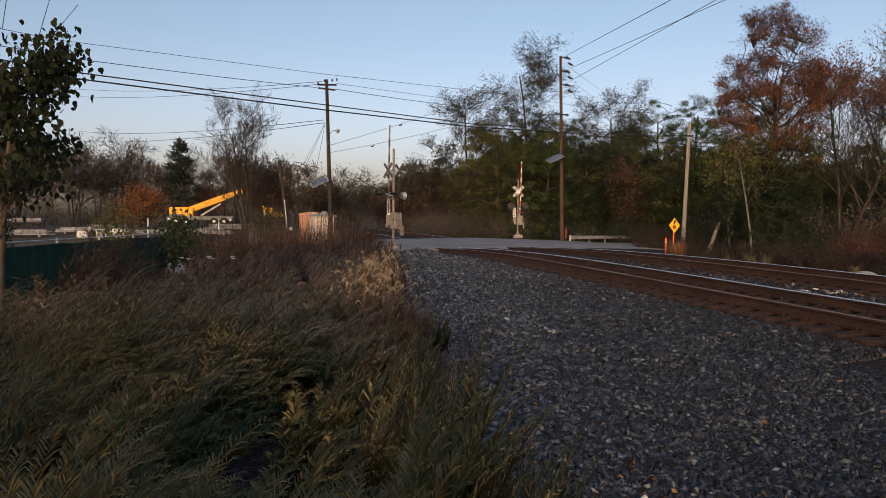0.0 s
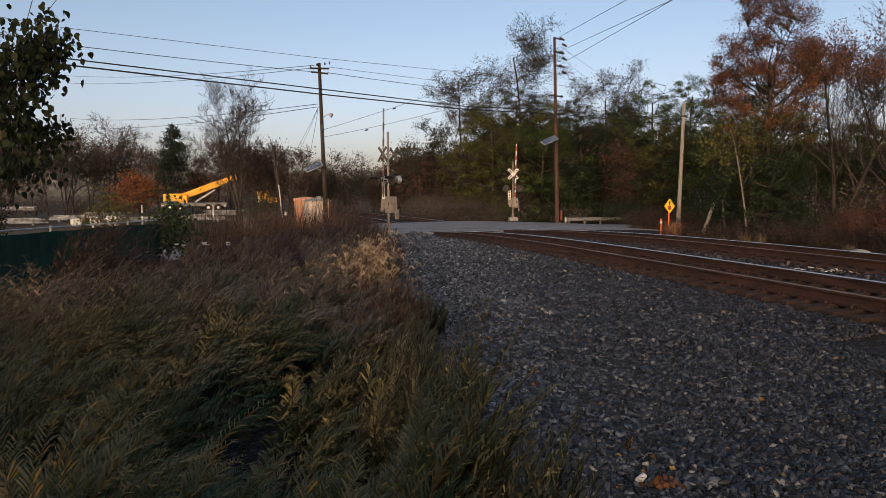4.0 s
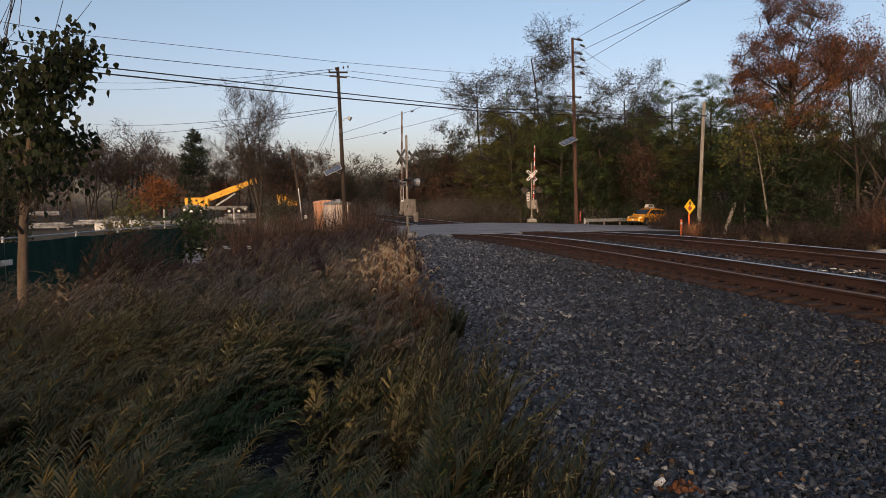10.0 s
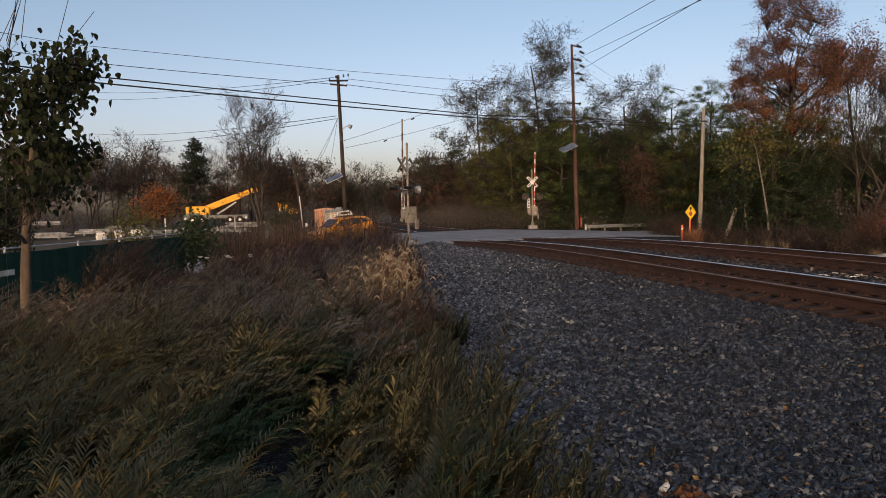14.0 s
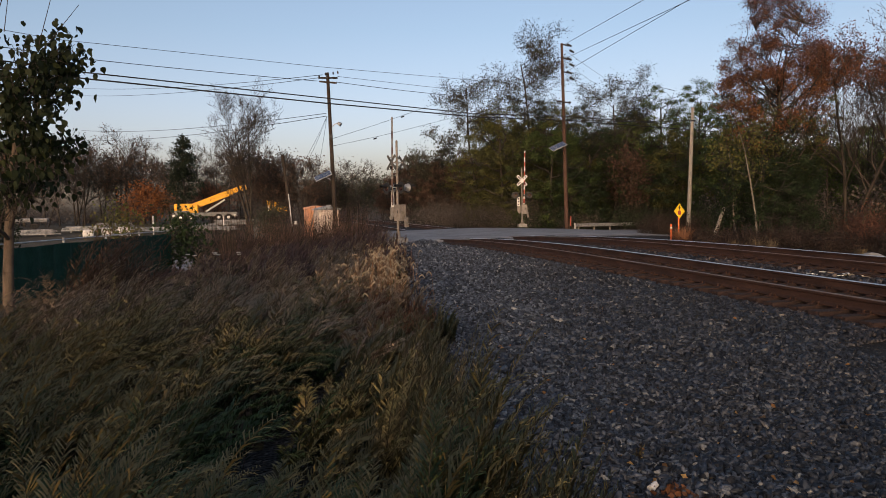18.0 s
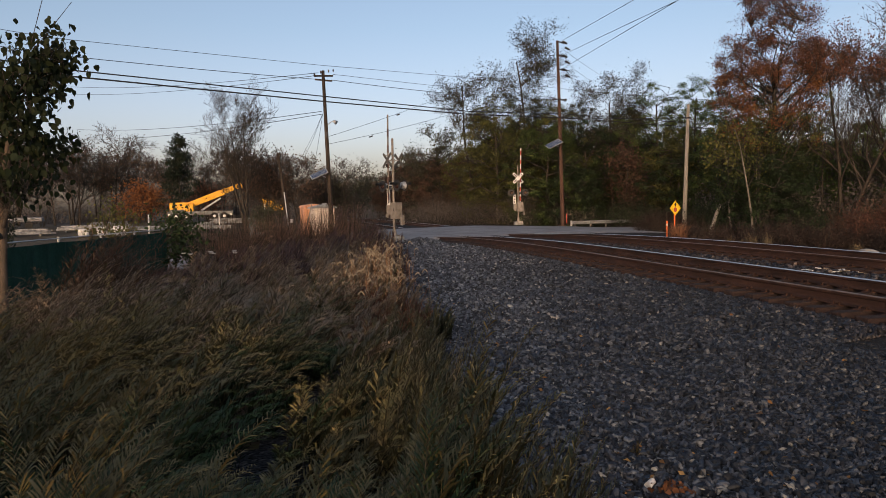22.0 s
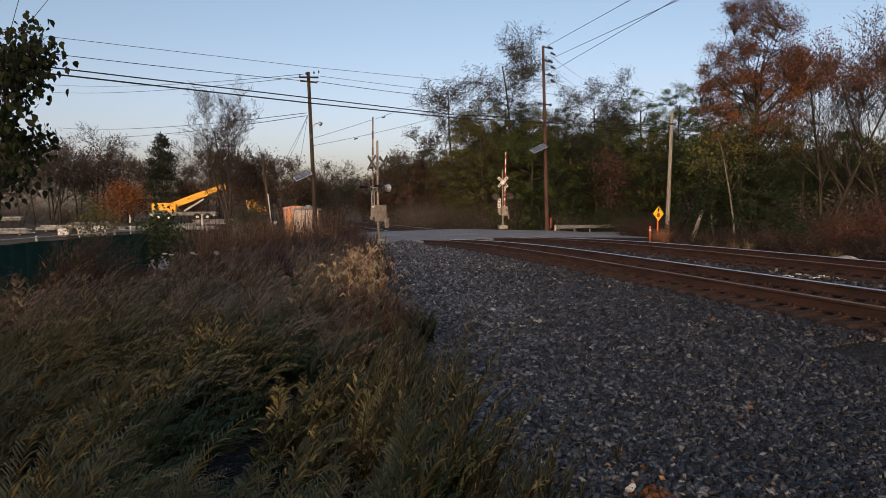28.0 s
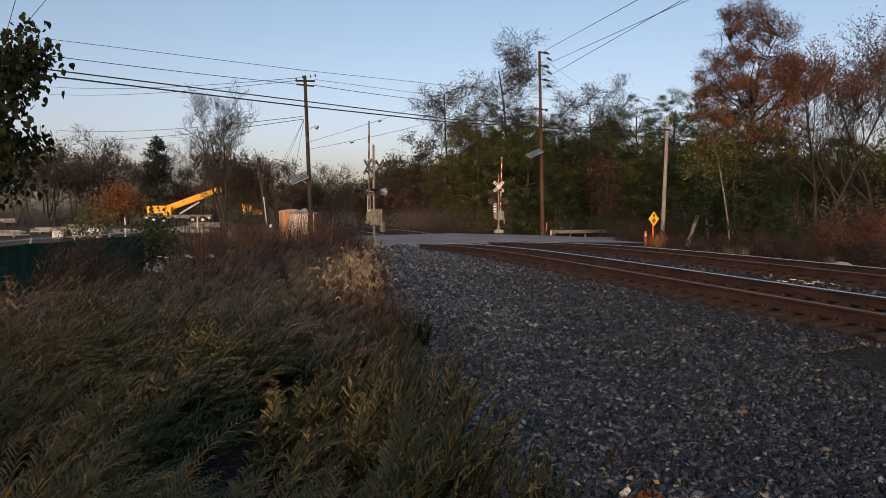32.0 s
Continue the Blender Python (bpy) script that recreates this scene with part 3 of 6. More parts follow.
def tree(x, y, height, width, label, seed, leaves=0, droop=0.3, leaf=0.25, crown_mat=None, bark=None, levels=4, kids=(9, 6, 5, 4), first=0.3, trunks=1, up=0.3, r=0.2,
         cloud=1.25, low=0.0, wob=0.16, lean=(0, 0), thin=0.011, narrow=0.7, category="tree", name="tree", narrow_top=True, z=None, fork=1.0):
    rng = np.random.default_rng(seed)
    segs = skeleton_of(rng, height, width, levels, first, trunks, kids, lean, up, r, wob, narrow_top, fork)
    root = thing(name, label, category, pose(x, y, float(land(x, y)) - 0.05 if z is None else z, 0, 0, 0))
    for k in sorted({s[5] for s in segs if s[4] == 0}):
        own = [s for s in segs if s[4] == 0 and s[5] == k]
        quick("trunk", *tubes([s[0] for s in own], [s[1] for s in own], [s[2] for s in own], [max(s[3], thin) for s in own], 8), bark or BARK, root, smooth=True)
    for k in sorted({s[5] for s in segs if s[4] > 0}):
        v, f, n0 = [], [], 0
        for own, sides in (([s for s in segs if s[4] == 1 and s[5] == k], 5), ([s for s in segs if s[4] > 1 and s[5] == k], 3)):
            if own:
                vv, ff = tubes([s[0] for s in own], [s[1] for s in own], [max(s[2], thin) for s in own], [max(s[3], thin * 0.8) for s in own], sides)
                v.append(vv)
                f.append(ff + n0)
                n0 += len(vv)
        quick("limb", np.concatenate(v), np.concatenate(f), TWIG, root)
    if leaves:
        tips = [s for s in segs if s[4] >= levels - 2 and s[1][2] > low * height]
        k = rng.integers(0, len(tips), leaves)
        a, b = np.array([s[0] for s in tips])[k], np.array([s[1] for s in tips])[k]
        at = a + (b - a) * rng.random((leaves, 1)) + rng.standard_normal((leaves, 3)) * cloud * leaf * 2
        at[:, 2] = np.maximum(at[:, 2], 0.1)
        size = leaf * (0.6 + 0.8 * rng.random(leaves))
        v, f = teardrops(rng, at, size, droop) if droop > 1 else blades(rng, at, size, narrow, droop)
        quick("crown", v, f, crown_mat, root)
    return root


def full_tree(x, y, height, crown, label, seed, mats, clusters=150, per=70, size=0.6, leaf=0.13, limbs=12, first=0.25, r=0.22, bow=(0.0, 0.0), lean=(0, 0), twigs=5, gap=0.0,
              trunks=1, splits=(), narrow=0.55, shell=0.55, z=None, bark=None, name="tree", flat=0.6, stem=0.86):
    """A leafy tree: crown is a list of (height, radius) as shares of the height; its leaves sit in
    many small tufts at the ends of boughs, with gaps between them."""
    per, leaf = int(per * 2.3), leaf * 0.9
    rng = np.random.default_rng(seed)
    root = thing(name, label, "tree", pose(x, y, float(land(x, y)) - 0.05 if z is None else z))
    cf, cr = [c[0] for c in crown], [c[1] * height for c in crown]

    def axis(f):
        f = np.asarray(f, float)[..., None]
        return np.concatenate([lean[0] * height * f + bow[0] * np.sin(f * 3.1) + 0 * f, lean[1] * height * f + bow[1] * np.sin(f * 3.1), f * height], -1)

    stems = []
    for t in range(trunks):
        off = np.array([*(rng.standard_normal(2) * 0.3), 0]) if trunks > 1 else np.zeros(3)
        f = np.linspace(-0.03, stem * (1 - 0.12 * t), 8)
        w = rng.standard_normal((8, 3)) * (0.006 * height, 0.006 * height, 0)
        w[0] = w[1] = 0
        go = np.array([math.cos(t * 2.4 + seed), math.sin(t * 2.4 + seed), 0]) * (0.13 * height if trunks > 1 else 0)
        pts = axis(f) + np.cumsum(w, 0) + off + go[None] * np.clip(f, 0, 1)[:, None] ** 1.3
        rad = r * (0.8 if trunks > 1 else 1) * (1 - 0.82 * np.clip(f, 0, 1))
        quick("trunk", *tubes(pts[:-1], pts[1:], rad[:-1], rad[1:], 8), bark or BARK, root, smooth=True)
        stems.append((f, pts, rad))
    ways, who = [], []
    for k in range(limbs):
        f, pts, rad = stems[k % trunks]
        u = first + (stem * 0.95 - first) * (k + 0.6 * rng.random()) / limbs
        p = np.array([np.interp(u, f, pts[:, i]) for i in range(3)])
        a = k * 2.4 + 0.5 * rng.standard_normal()
        e = min(u + 0.10 + 0.16 * rng.random(), 0.96)
        reach = np.interp(e, cf, cr) * (0.72 + 0.25 * rng.random())
        q = axis(e) + np.array([math.cos(a), math.sin(a), 0]) * reach
        ts = np.linspace(0, 1, 6)[:, None]
        way = p + (q - p) * ts + np.array([0, 0, -1.0]) * (ts * (1 - ts)) * 0.35 * reach * rng.random() + rng.standard_normal((6, 3)) * 0.05 * reach * np.sin(ts * 3.1)
        ways.append(way)
        who.append(np.interp(u, f, rad) * 0.62 * (1 - 0.75 * ts[:, 0]))
    c = []
    while len(c) < clusters:
        f = cf[0] + (cf[-1] - cf[0]) * rng.random()
        big = np.interp(f, cf, cr)
        if rng.random() * max(cr) > big:
            continue
        a, q = rng.random() * 6.283, rng.random() ** shell * big
        at = axis(f) + np.array([math.cos(a) * q, math.sin(a) * q, 0])
        if noise.noise(Vector(at * (1.4 / max(cr))) + Vector((seed, 0, 0))) * 0.9 + 0.35 * rng.random() < gap - 0.2:
            continue
        c.append(at)
    c = np.array(c)
    dots = np.concatenate([w_[1:] for w_ in ways])
    owner = np.repeat(np.arange(limbs), 5)
    cost = np.linalg.norm(c[:, None] - dots[None], axis=2) + 1.5 * np.maximum(dots[None, :, 2] - c[:, None, 2] + 0.2, 0)
    near = cost.argmin(1)
    a0 = dots[near]
    mid = a0 + (c - a0) * 0.5 + rng.standard_normal(c.shape) * 0.08 * np.linalg.norm(c - a0, axis=1, keepdims=True)
    s1 = size * (0.65 + 0.7 * rng.random(clusters))
    b0 = np.repeat(c, twigs, axis=0)
    b1 = np.repeat(c, twigs, axis=0) + rng.standard_normal((clusters * twigs, 3)) * np.repeat(s1, twigs)[:, None] * (0.6, 0.6, 0.45)
    lim = owner[near]
    for k in range(limbs):
        w_, rr = ways[k], who[k]
        v, f, n0 = [], [], 0
        m, mt = lim == k, np.repeat(lim == k, twigs)
        for p0, p1, r0, r1, sides in ((w_[:-1], w_[1:], rr[:-1], rr[1:], 5), (a0[m], mid[m], np.full(m.sum(), 0.034), np.full(m.sum(), 0.026), 3), (mid[m], c[m], np.full(m.sum(), 0.026), np.full(m.sum(), 0.018), 3),
                                      (b0[mt], b1[mt], np.full(mt.sum(), 0.011), np.full(mt.sum(), 0.007), 3)):
            if len(p0):
                vv, ff = tubes(p0, p1, r0, r1, sides)
                v.append(vv)
                f.append((ff + n0))
                n0 += len(vv)
        quick("limb", np.concatenate(v), np.concatenate(f), TWIG, root)
    j = np.repeat(np.arange(clusters), per)
    g = rng.standard_normal((len(j), 3)) * (0.5, 0.5, 0.5 * flat)
    at = c[j] + g * s1[j][:, None]
    heart = axis(np.clip(0.5 * (cf[0] + cf[-1]) + 0 * j, 0, 1))
    out = g * 1.3 + (at - heart) / max(cr) * 0.55 + np.array([0, 0, 0.3]) + rng.standard_normal(g.shape) * 0.12
    out /= np.linalg.norm(out, axis=1, keepdims=True)
    sz = leaf * (0.6 + 0.8 * rng.random(len(j)))
    level = (c[:, 2] / height + 0.06 * rng.standard_normal(clusters))[j]
    cuts = [-9, *splits, 9]
    for k, m_ in enumerate(mats):
        ok = (level >= cuts[k]) & (level < cuts[k + 1])
        if ok.any():
            quick("crown" if k == 0 else "upper_crown", *blades(rng, at[ok], sz[ok], narrow), m_, root, "" if k == 0 else "leaves of another autumn colour", out=out[ok])
    return root


LEAF_GREEN = by_island("green_leaves", [(0.1, (0.028, 0.048, 0.014)), (0.5, (0.066, 0.098, 0.026)), (0.85, (0.135, 0.15, 0.038))], own=0.16, scale=0.3)
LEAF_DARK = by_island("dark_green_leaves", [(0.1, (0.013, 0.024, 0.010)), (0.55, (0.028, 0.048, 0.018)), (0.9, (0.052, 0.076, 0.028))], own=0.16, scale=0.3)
LEAF_YEL = by_island("yellow_green_leaves", [(0.1, (0.036, 0.048, 0.014)), (0.5, (0.095, 0.098, 0.028)), (0.9, (0.20, 0.155, 0.04))], own=0.16, scale=0.3)
LEAF_RED = by_island("rust_red_leaves", [(0.05, (0.0850, 0.0380, 0.0270)), (0.45, (0.1500, 0.0640, 0.0400)), (0.80, (0.2100, 0.0950, 0.0500)), (1.00, (0.2700, 0.1450, 0.0650))], own=0.16, scale=0.3)
LEAF_BROWN = by_island("brown_leaves", [(0.05, (0.045, 0.028, 0.02)), (0.5, (0.10, 0.06, 0.042)), (0.9, (0.16, 0.10, 0.07))], own=0.16, scale=0.3)
LEAF_GREY = by_island("grey_green_leaves", [(0.05, (0.028, 0.032, 0.020)), (0.5, (0.055, 0.058, 0.034)), (0.9, (0.095, 0.092, 0.055))], own=0.16, scale=0.3)
LEAF_ORANGE = by_island("orange_leaves", [(0.05, (0.12, 0.045, 0.02)), (0.5, (0.22, 0.088, 0.034)), (0.9, (0.30, 0.145, 0.05))], own=0.16, scale=0.3)
# Grey-brown leaves of the far woods, with distant haze paled into their colour.
LEAF_HAZED = by_island("hazed_grey_brown_leaves", [(0.05, (0.1000, 0.0850, 0.0750)), (0.50, (0.1650, 0.1400, 0.1220)), (0.90, (0.2200, 0.1850, 0.1600))], own=0.1, scale=0.2)
CONIFER = by_island("conifer_needles", [(0.05, (0.008, 0.014, 0.009)), (0.5, (0.018, 0.028, 0.016)), (0.9, (0.03, 0.042, 0.022))], scale=0.4)


def conifer(x, y, height, width, label, seed, z=None):
    rng = np.random.default_rng(seed)
    root = thing("conifer_tree", label, "tree", pose(x, y, float(land(x, y)) - 0.05 if z is None else z))
    quick("trunk", *tubes([(0, 0, -0.3)], [(0, 0, height * 0.97)], [0.22], [0.03], 8), BARK, root)
    n = 150
    f = rng.random(n) ** 0.8
    zz = height * (0.12 + 0.86 * f)
    a = rng.random(n) * 6.283
    reach = width / 2 * np.minimum(1.0, 1.25 * (1 - f) ** 0.42) * (0.6 + 0.5 * rng.random(n))
    p0 = np.stack([0 * a, 0 * a, zz], 1)
    p1 = np.stack([np.cos(a) * reach, np.sin(a) * reach, zz + reach * 0.15 - 0.2], 1)
    quick("branches", *tubes(p0, p1, np.full(n, 0.03), np.full(n, 0.01), 3), BARK, root)
    k = rng.integers(0, n, 7000)
    at = p0[k] + (p1[k] - p0[k]) * (rng.random((7000, 1)) ** 0.6) + rng.standard_normal((7000, 3)) * 0.16
    quick("crown", *blades(rng, at, 0.22 + 0.2 * rng.random(7000), 0.35, 0.5), CONIFER, root)
    return root


def shrub_stuff(name, label, spots, seed, material, stalk, leaves, leaf, category="shrubs", twigs=26, narrow=0.5):
    """A thicket out of many stems: spots are (x, y, radius, height)."""
    rng = np.random.default_rng(seed)
    P0, P1, L, N = [], [], [], []
    for x, y, r, h in spots:
        a, q = rng.random(twigs) * 6.283, rng.random(twigs) ** 0.5
        bx, by = x + np.cos(a) * q * r * 0.55, y + np.sin(a) * q * r * 0.55
        hh = h * (0.55 + 0.5 * rng.random(twigs)) * (1 - 0.45 * q ** 2)
        bz = land(bx, by) - 0.1
        p0 = np.stack([bx, by, bz], 1)
        p1 = p0 + np.stack([np.cos(a) * q * r * 0.6 + rng.standard_normal(twigs) * 0.1 * r, np.sin(a) * q * r * 0.6 + rng.standard_normal(twigs) * 0.1 * r, hh], 1)
        P0.append(p0)
        P1.append(p1)
        k = rng.integers(0, twigs, leaves)
        q = p0[k] + (p1[k] - p0[k]) * (0.12 + 0.9 * rng.random((leaves, 1)) ** 0.8) + rng.standard_normal((leaves, 3)) * (0.10 * r, 0.10 * r, 0.07 * h)
        L.append(q)
        N.append((q - np.array([x, y, float(land(x, y)) + 0.35 * h])) / (r, r, h) + rng.standard_normal((leaves, 3)) * 0.14 + np.array([0, 0, 0.15]))
    p0, p1, at = np.concatenate(P0), np.concatenate(P1), np.concatenate(L)
    root = thing(name, label, category, kind="stuff")
    quick("stems", *tubes(p0, p1, np.full(len(p0), 0.012), np.full(len(p0), 0.005), 3), stalk, root)
    quick("foliage", *blades(rng, at, leaf * (0.6 + 0.8 * rng.random(len(at))), narrow), material, root, out=np.concatenate(N))
    return root


OVAL = [(0.10, 0.20), (0.28, 0.32), (0.55, 0.36), (0.78, 0.28), (0.93, 0.16), (1.0, 0.05)]
LOW = [(0.02, 0.40), (0.3, 0.52), (0.6, 0.50), (0.85, 0.32), (1.0, 0.10)]
# Woods behind the crossing and the tracks.
bare = dict(levels=5, kids=(9, 6, 5, 4), thin=0.017, fork=0.66, wob=0.13)
tree(-4.4, 83.9, 17.9, 7.8, "tall bare tree with several grey-brown stems", 112, leaves=900, leaf=0.1, crown_mat=LEAF_GREY, trunks=3, up=0.42, first=0.34, cloud=0.9, r=0.22, **(bare | dict(thin=0.014, kids=(8, 7, 5, 4), wob=0.1, fork=0.75, narrow_top=False)))
tree(-26, 117, 15.3, 10, "bare autumn tree with dark twigs", 12, leaves=700, leaf=0.2, crown_mat=LEAF_BROWN, r=0.18, **bare)
tree(-32, 115.5, 11.5, 9, "bare autumn tree with dark twigs", 13, leaves=500, leaf=0.2, crown_mat=LEAF_BROWN, trunks=2, r=0.16, **bare)
tree(-39, 118, 13.0, 9, "bare autumn tree with dark twigs", 14, leaves=500, leaf=0.2, crown_mat=LEAF_BROWN, trunks=2, r=0.16, **bare)
tree(-45, 112, 12.0, 9, "bare autumn tree with dark twigs", 141, leaves=600, leaf=0.2, crown_mat=LEAF_BROWN, trunks=2, r=0.16, **bare)
tree(-22.5, 123, 13.2, 8, "bare autumn tree with pale twigs", 15, leaves=600, leaf=0.2, crown_mat=LEAF_BROWN, r=0.16, **bare)
tree(-19.5, 128, 13.0, 7, "bare autumn tree with pale twigs", 16, leaves=500, leaf=0.2, crown_mat=LEAF_BROWN, r=0.15, **bare)
tree(-9.0, 122, 9.0, 8, "small bare grey-brown tree", 161, leaves=900, leaf=0.2, crown_mat=LEAF_GREY, r=0.13, **bare)
conifer(-14.9, 107, 13.0, 5.6, "dark green conifer with a rounded top", 17)
tree(-21.7, 113, 6.4, 6.5, "small tree with dull orange leaves", 18, leaves=3500, leaf=0.28, crown_mat=LEAF_ORANGE, first=0.12, trunks=2, r=0.12)
tree(-12.8, 124, 6.6, 6.5, "small tree with red autumn leaves", 19, leaves=3500, leaf=0.28, crown_mat=LEAF_RED, first=0.12, trunks=2, r=0.12)
tree(1.0, 90, 9.4, 6.5, "dense bare thicket tree, dark brown", 20, leaves=3800, leaf=0.2, crown_mat=LEAF_BROWN, trunks=3, first=0.1, r=0.12, **bare)
tree(-2.2, 95, 10.2, 6.5, "dense bare thicket tree, dark brown", 21, leaves=3200, leaf=0.2, crown_mat=LEAF_BROWN, trunks=3, first=0.1, r=0.12, **bare)
tree(5.5, 100, 7.2, 5.5, "low bare tree with dark twigs", 22, leaves=3000, leaf=0.2, crown_mat=LEAF_GREY, trunks=2, first=0.1, r=0.1, **bare)
for k, (x, y, h, w) in enumerate(((12, 150, 8.6, 8), (17.7, 140, 9.3, 8), (14.8, 152, 9.6, 8), (8, 148, 8.0, 8), (21, 128, 10, 8), (24.5, 120, 10.5, 8))):
    tree(x, y, h, w, "distant half-bare tree in a dim tree line", 30 + k, leaves=2600, leaf=0.3, crown_mat=LEAF_GREY, first=0.12, trunks=2, r=0.14)
tree(20.6, 118, 12.4, 6.5, "half-bare tree with grey-green leaves", 40, leaves=2600, leaf=0.26, crown_mat=LEAF_GREY, first=0.2, r=0.16)
tree(21.7, 97.6, 13.8, 7.5, "half-bare tree with grey-green leaves", 41, leaves=3000, leaf=0.22, crown_mat=LEAF_GREY, first=0.2, r=0.17, **bare)
locust = dict(levels=5, kids=(8, 6, 5, 4), thin=0.024, fork=1.1, wob=0.17, up=0.12, crown_mat=LEAF_GREY, cloud=1.3, narrow=0.6, narrow_top=False)
tree(23.9, 86.8, 20.0, 5.0, "tall slender tree with a thin grey-green crown", 42, leaves=9000, leaf=0.15, first=0.6, r=0.2, lean=(-0.04, 0), **locust)
tree(30.9, 86.2, 26.2, 7.8, "tall crooked tree with a sparse feathery crown", 43, leaves=9500, leaf=0.15, first=0.72, r=0.26, lean=(-0.09, 0), **locust)
tree(38.2, 79.3, 19.9, 7.8, "tall tree with a rounded half-bare crown", 44, leaves=13000, leaf=0.15, first=0.55, r=0.26, **locust)
full_tree(23.7, 78.5, 12.6, LOW, "broad tree with yellow-green leaves", 45, [LEAF_YEL], 190, 75, 0.7, 0.16, twigs=2, gap=0.04)
full_tree(27.6, 73, 11.6, LOW, "broad tree with green and yellow leaves", 46, [LEAF_GREEN], 190, 75, 0.65, 0.15, twigs=2, gap=0.04)
full_tree(28.5, 84.5, 17.4, OVAL, "tree with dull olive and brown leaves", 462, [LEAF_GREY], 290, 66, 0.65, 0.15, twigs=2, gap=0.06)
full_tree(25.6, 85, 16.2, OVAL, "tree with dull olive and brown leaves", 463, [LEAF_YEL], 270, 66, 0.65, 0.15, twigs=2, gap=0.06)
full_tree(31.0, 79, 14.2, OVAL, "tree with dull olive and brown leaves", 461, [LEAF_YEL], 230, 70, 0.65, 0.15, twigs=2, gap=0.06)
full_tree(36.0, 84.0, 15.5, OVAL, "tree with dull olive and brown leaves", 464, [LEAF_GREY], 260, 66, 0.65, 0.15, twigs=2, gap=0.05)
full_tree(41.5, 82.0, 14.8, OVAL, "tree with dull green leaves", 465, [LEAF_GREEN], 240, 66, 0.65, 0.15, twigs=2, gap=0.05)
full_tree(33.0, 88.5, 16.4, OVAL, "tree with dull olive and brown leaves", 466, [LEAF_YEL], 240, 66, 0.65, 0.15, twigs=2, gap=0.05)
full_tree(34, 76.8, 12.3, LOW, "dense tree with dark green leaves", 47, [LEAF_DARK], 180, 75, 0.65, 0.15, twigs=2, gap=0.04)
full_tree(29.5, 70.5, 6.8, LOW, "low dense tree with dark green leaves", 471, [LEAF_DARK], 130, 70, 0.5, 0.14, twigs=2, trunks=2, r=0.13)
tree(35.8, 71.5, 9.2, 5, "small tree with brown-pink leaves", 48, leaves=3600, leaf=0.22, crown_mat=LEAF_BROWN, first=0.12, r=0.13)
full_tree(41.8, 75.1, 16.4, OVAL, "tree with feathery grey-green leaves", 49, [LEAF_GREEN], 200, 70, 0.55, 0.14, twigs=2, gap=0.06)
full_tree(44.2, 71, 16.4, [(0.08, 0.2), (0.3, 0.27), (0.6, 0.26), (0.85, 0.2), (1.0, 0.04)], "tree with feathery grey-green leaves", 50, [LEAF_GREEN], 230, 70, 0.55, 0.14, twigs=2, gap=0.06)
full_tree(38.5, 66, 7.9, LOW, "low tree with dark green leaves", 501, [LEAF_DARK], 120, 70, 0.5, 0.14, twigs=2, trunks=2, r=0.12)
tree(44, 63, 10.5, 5.5, "slender bare grey tree", 51, leaves=900, leaf=0.2, crown_mat=LEAF_YEL, r=0.13, **bare)
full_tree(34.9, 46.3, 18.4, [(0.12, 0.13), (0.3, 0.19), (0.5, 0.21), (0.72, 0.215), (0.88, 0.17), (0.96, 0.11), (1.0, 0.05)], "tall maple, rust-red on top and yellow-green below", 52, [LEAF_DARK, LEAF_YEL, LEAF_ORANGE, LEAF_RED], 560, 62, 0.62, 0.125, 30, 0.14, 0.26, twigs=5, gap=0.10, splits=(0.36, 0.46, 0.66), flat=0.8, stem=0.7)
full_tree(36.4, 51.0, 12.8, OVAL, "tree with olive and yellow leaves", 53, [LEAF_GREEN], 150, 75, 0.6, 0.14, twigs=2, gap=0.05)
full_tree(32.0, 43.0, 6.8, LOW, "low tree with dark green leaves", 54, [LEAF_DARK], 130, 80, 0.45, 0.12, twigs=2, trunks=2, r=0.12)
vase = dict(levels=5, kids=(9, 7, 5, 4), thin=0.013, fork=0.6, wob=0.12, up=0.32, low=0.55, narrow=0.6)
tree(40.0, 44.7, 15.9, 9.5, "tall tree with bare limbs and rust-brown leaves on top", 55, leaves=12000, leaf=0.14, crown_mat=LEAF_RED, trunks=2, first=0.28, r=0.2, cloud=1.1, **(vase | dict(low=0.7)))
tree(43.6, 43.0, 16.6, 9.5, "tall half-bare tree with thin brown leaves", 56, leaves=9000, leaf=0.14, crown_mat=LEAF_BROWN, trunks=2, first=0.28, r=0.2, cloud=1.1, **vase)
tree(47.5, 36, 17.0, 9, "tall half-bare tree with thin leaves", 57, leaves=3000, leaf=0.2, crown_mat=LEAF_GREY, first=0.35, r=0.24, **bare)
for k, (x, y, h) in enumerate(((30.6, 44.5, 7.5), (31.6, 43.6, 6.0), (30.0, 41.3, 8.0), (39.5, 39.0, 8.5), (43, 37, 8.0), (41, 48, 9.5))):
    tree(x, y, h, 3.2, "slender pale-barked young tree, nearly bare", 60 + k, leaves=450, leaf=0.18, crown_mat=LEAF_YEL, bark=BARK_PALE if k < 3 else BARK, first=0.5, r=0.085, levels=4, kids=(5, 4, 3))
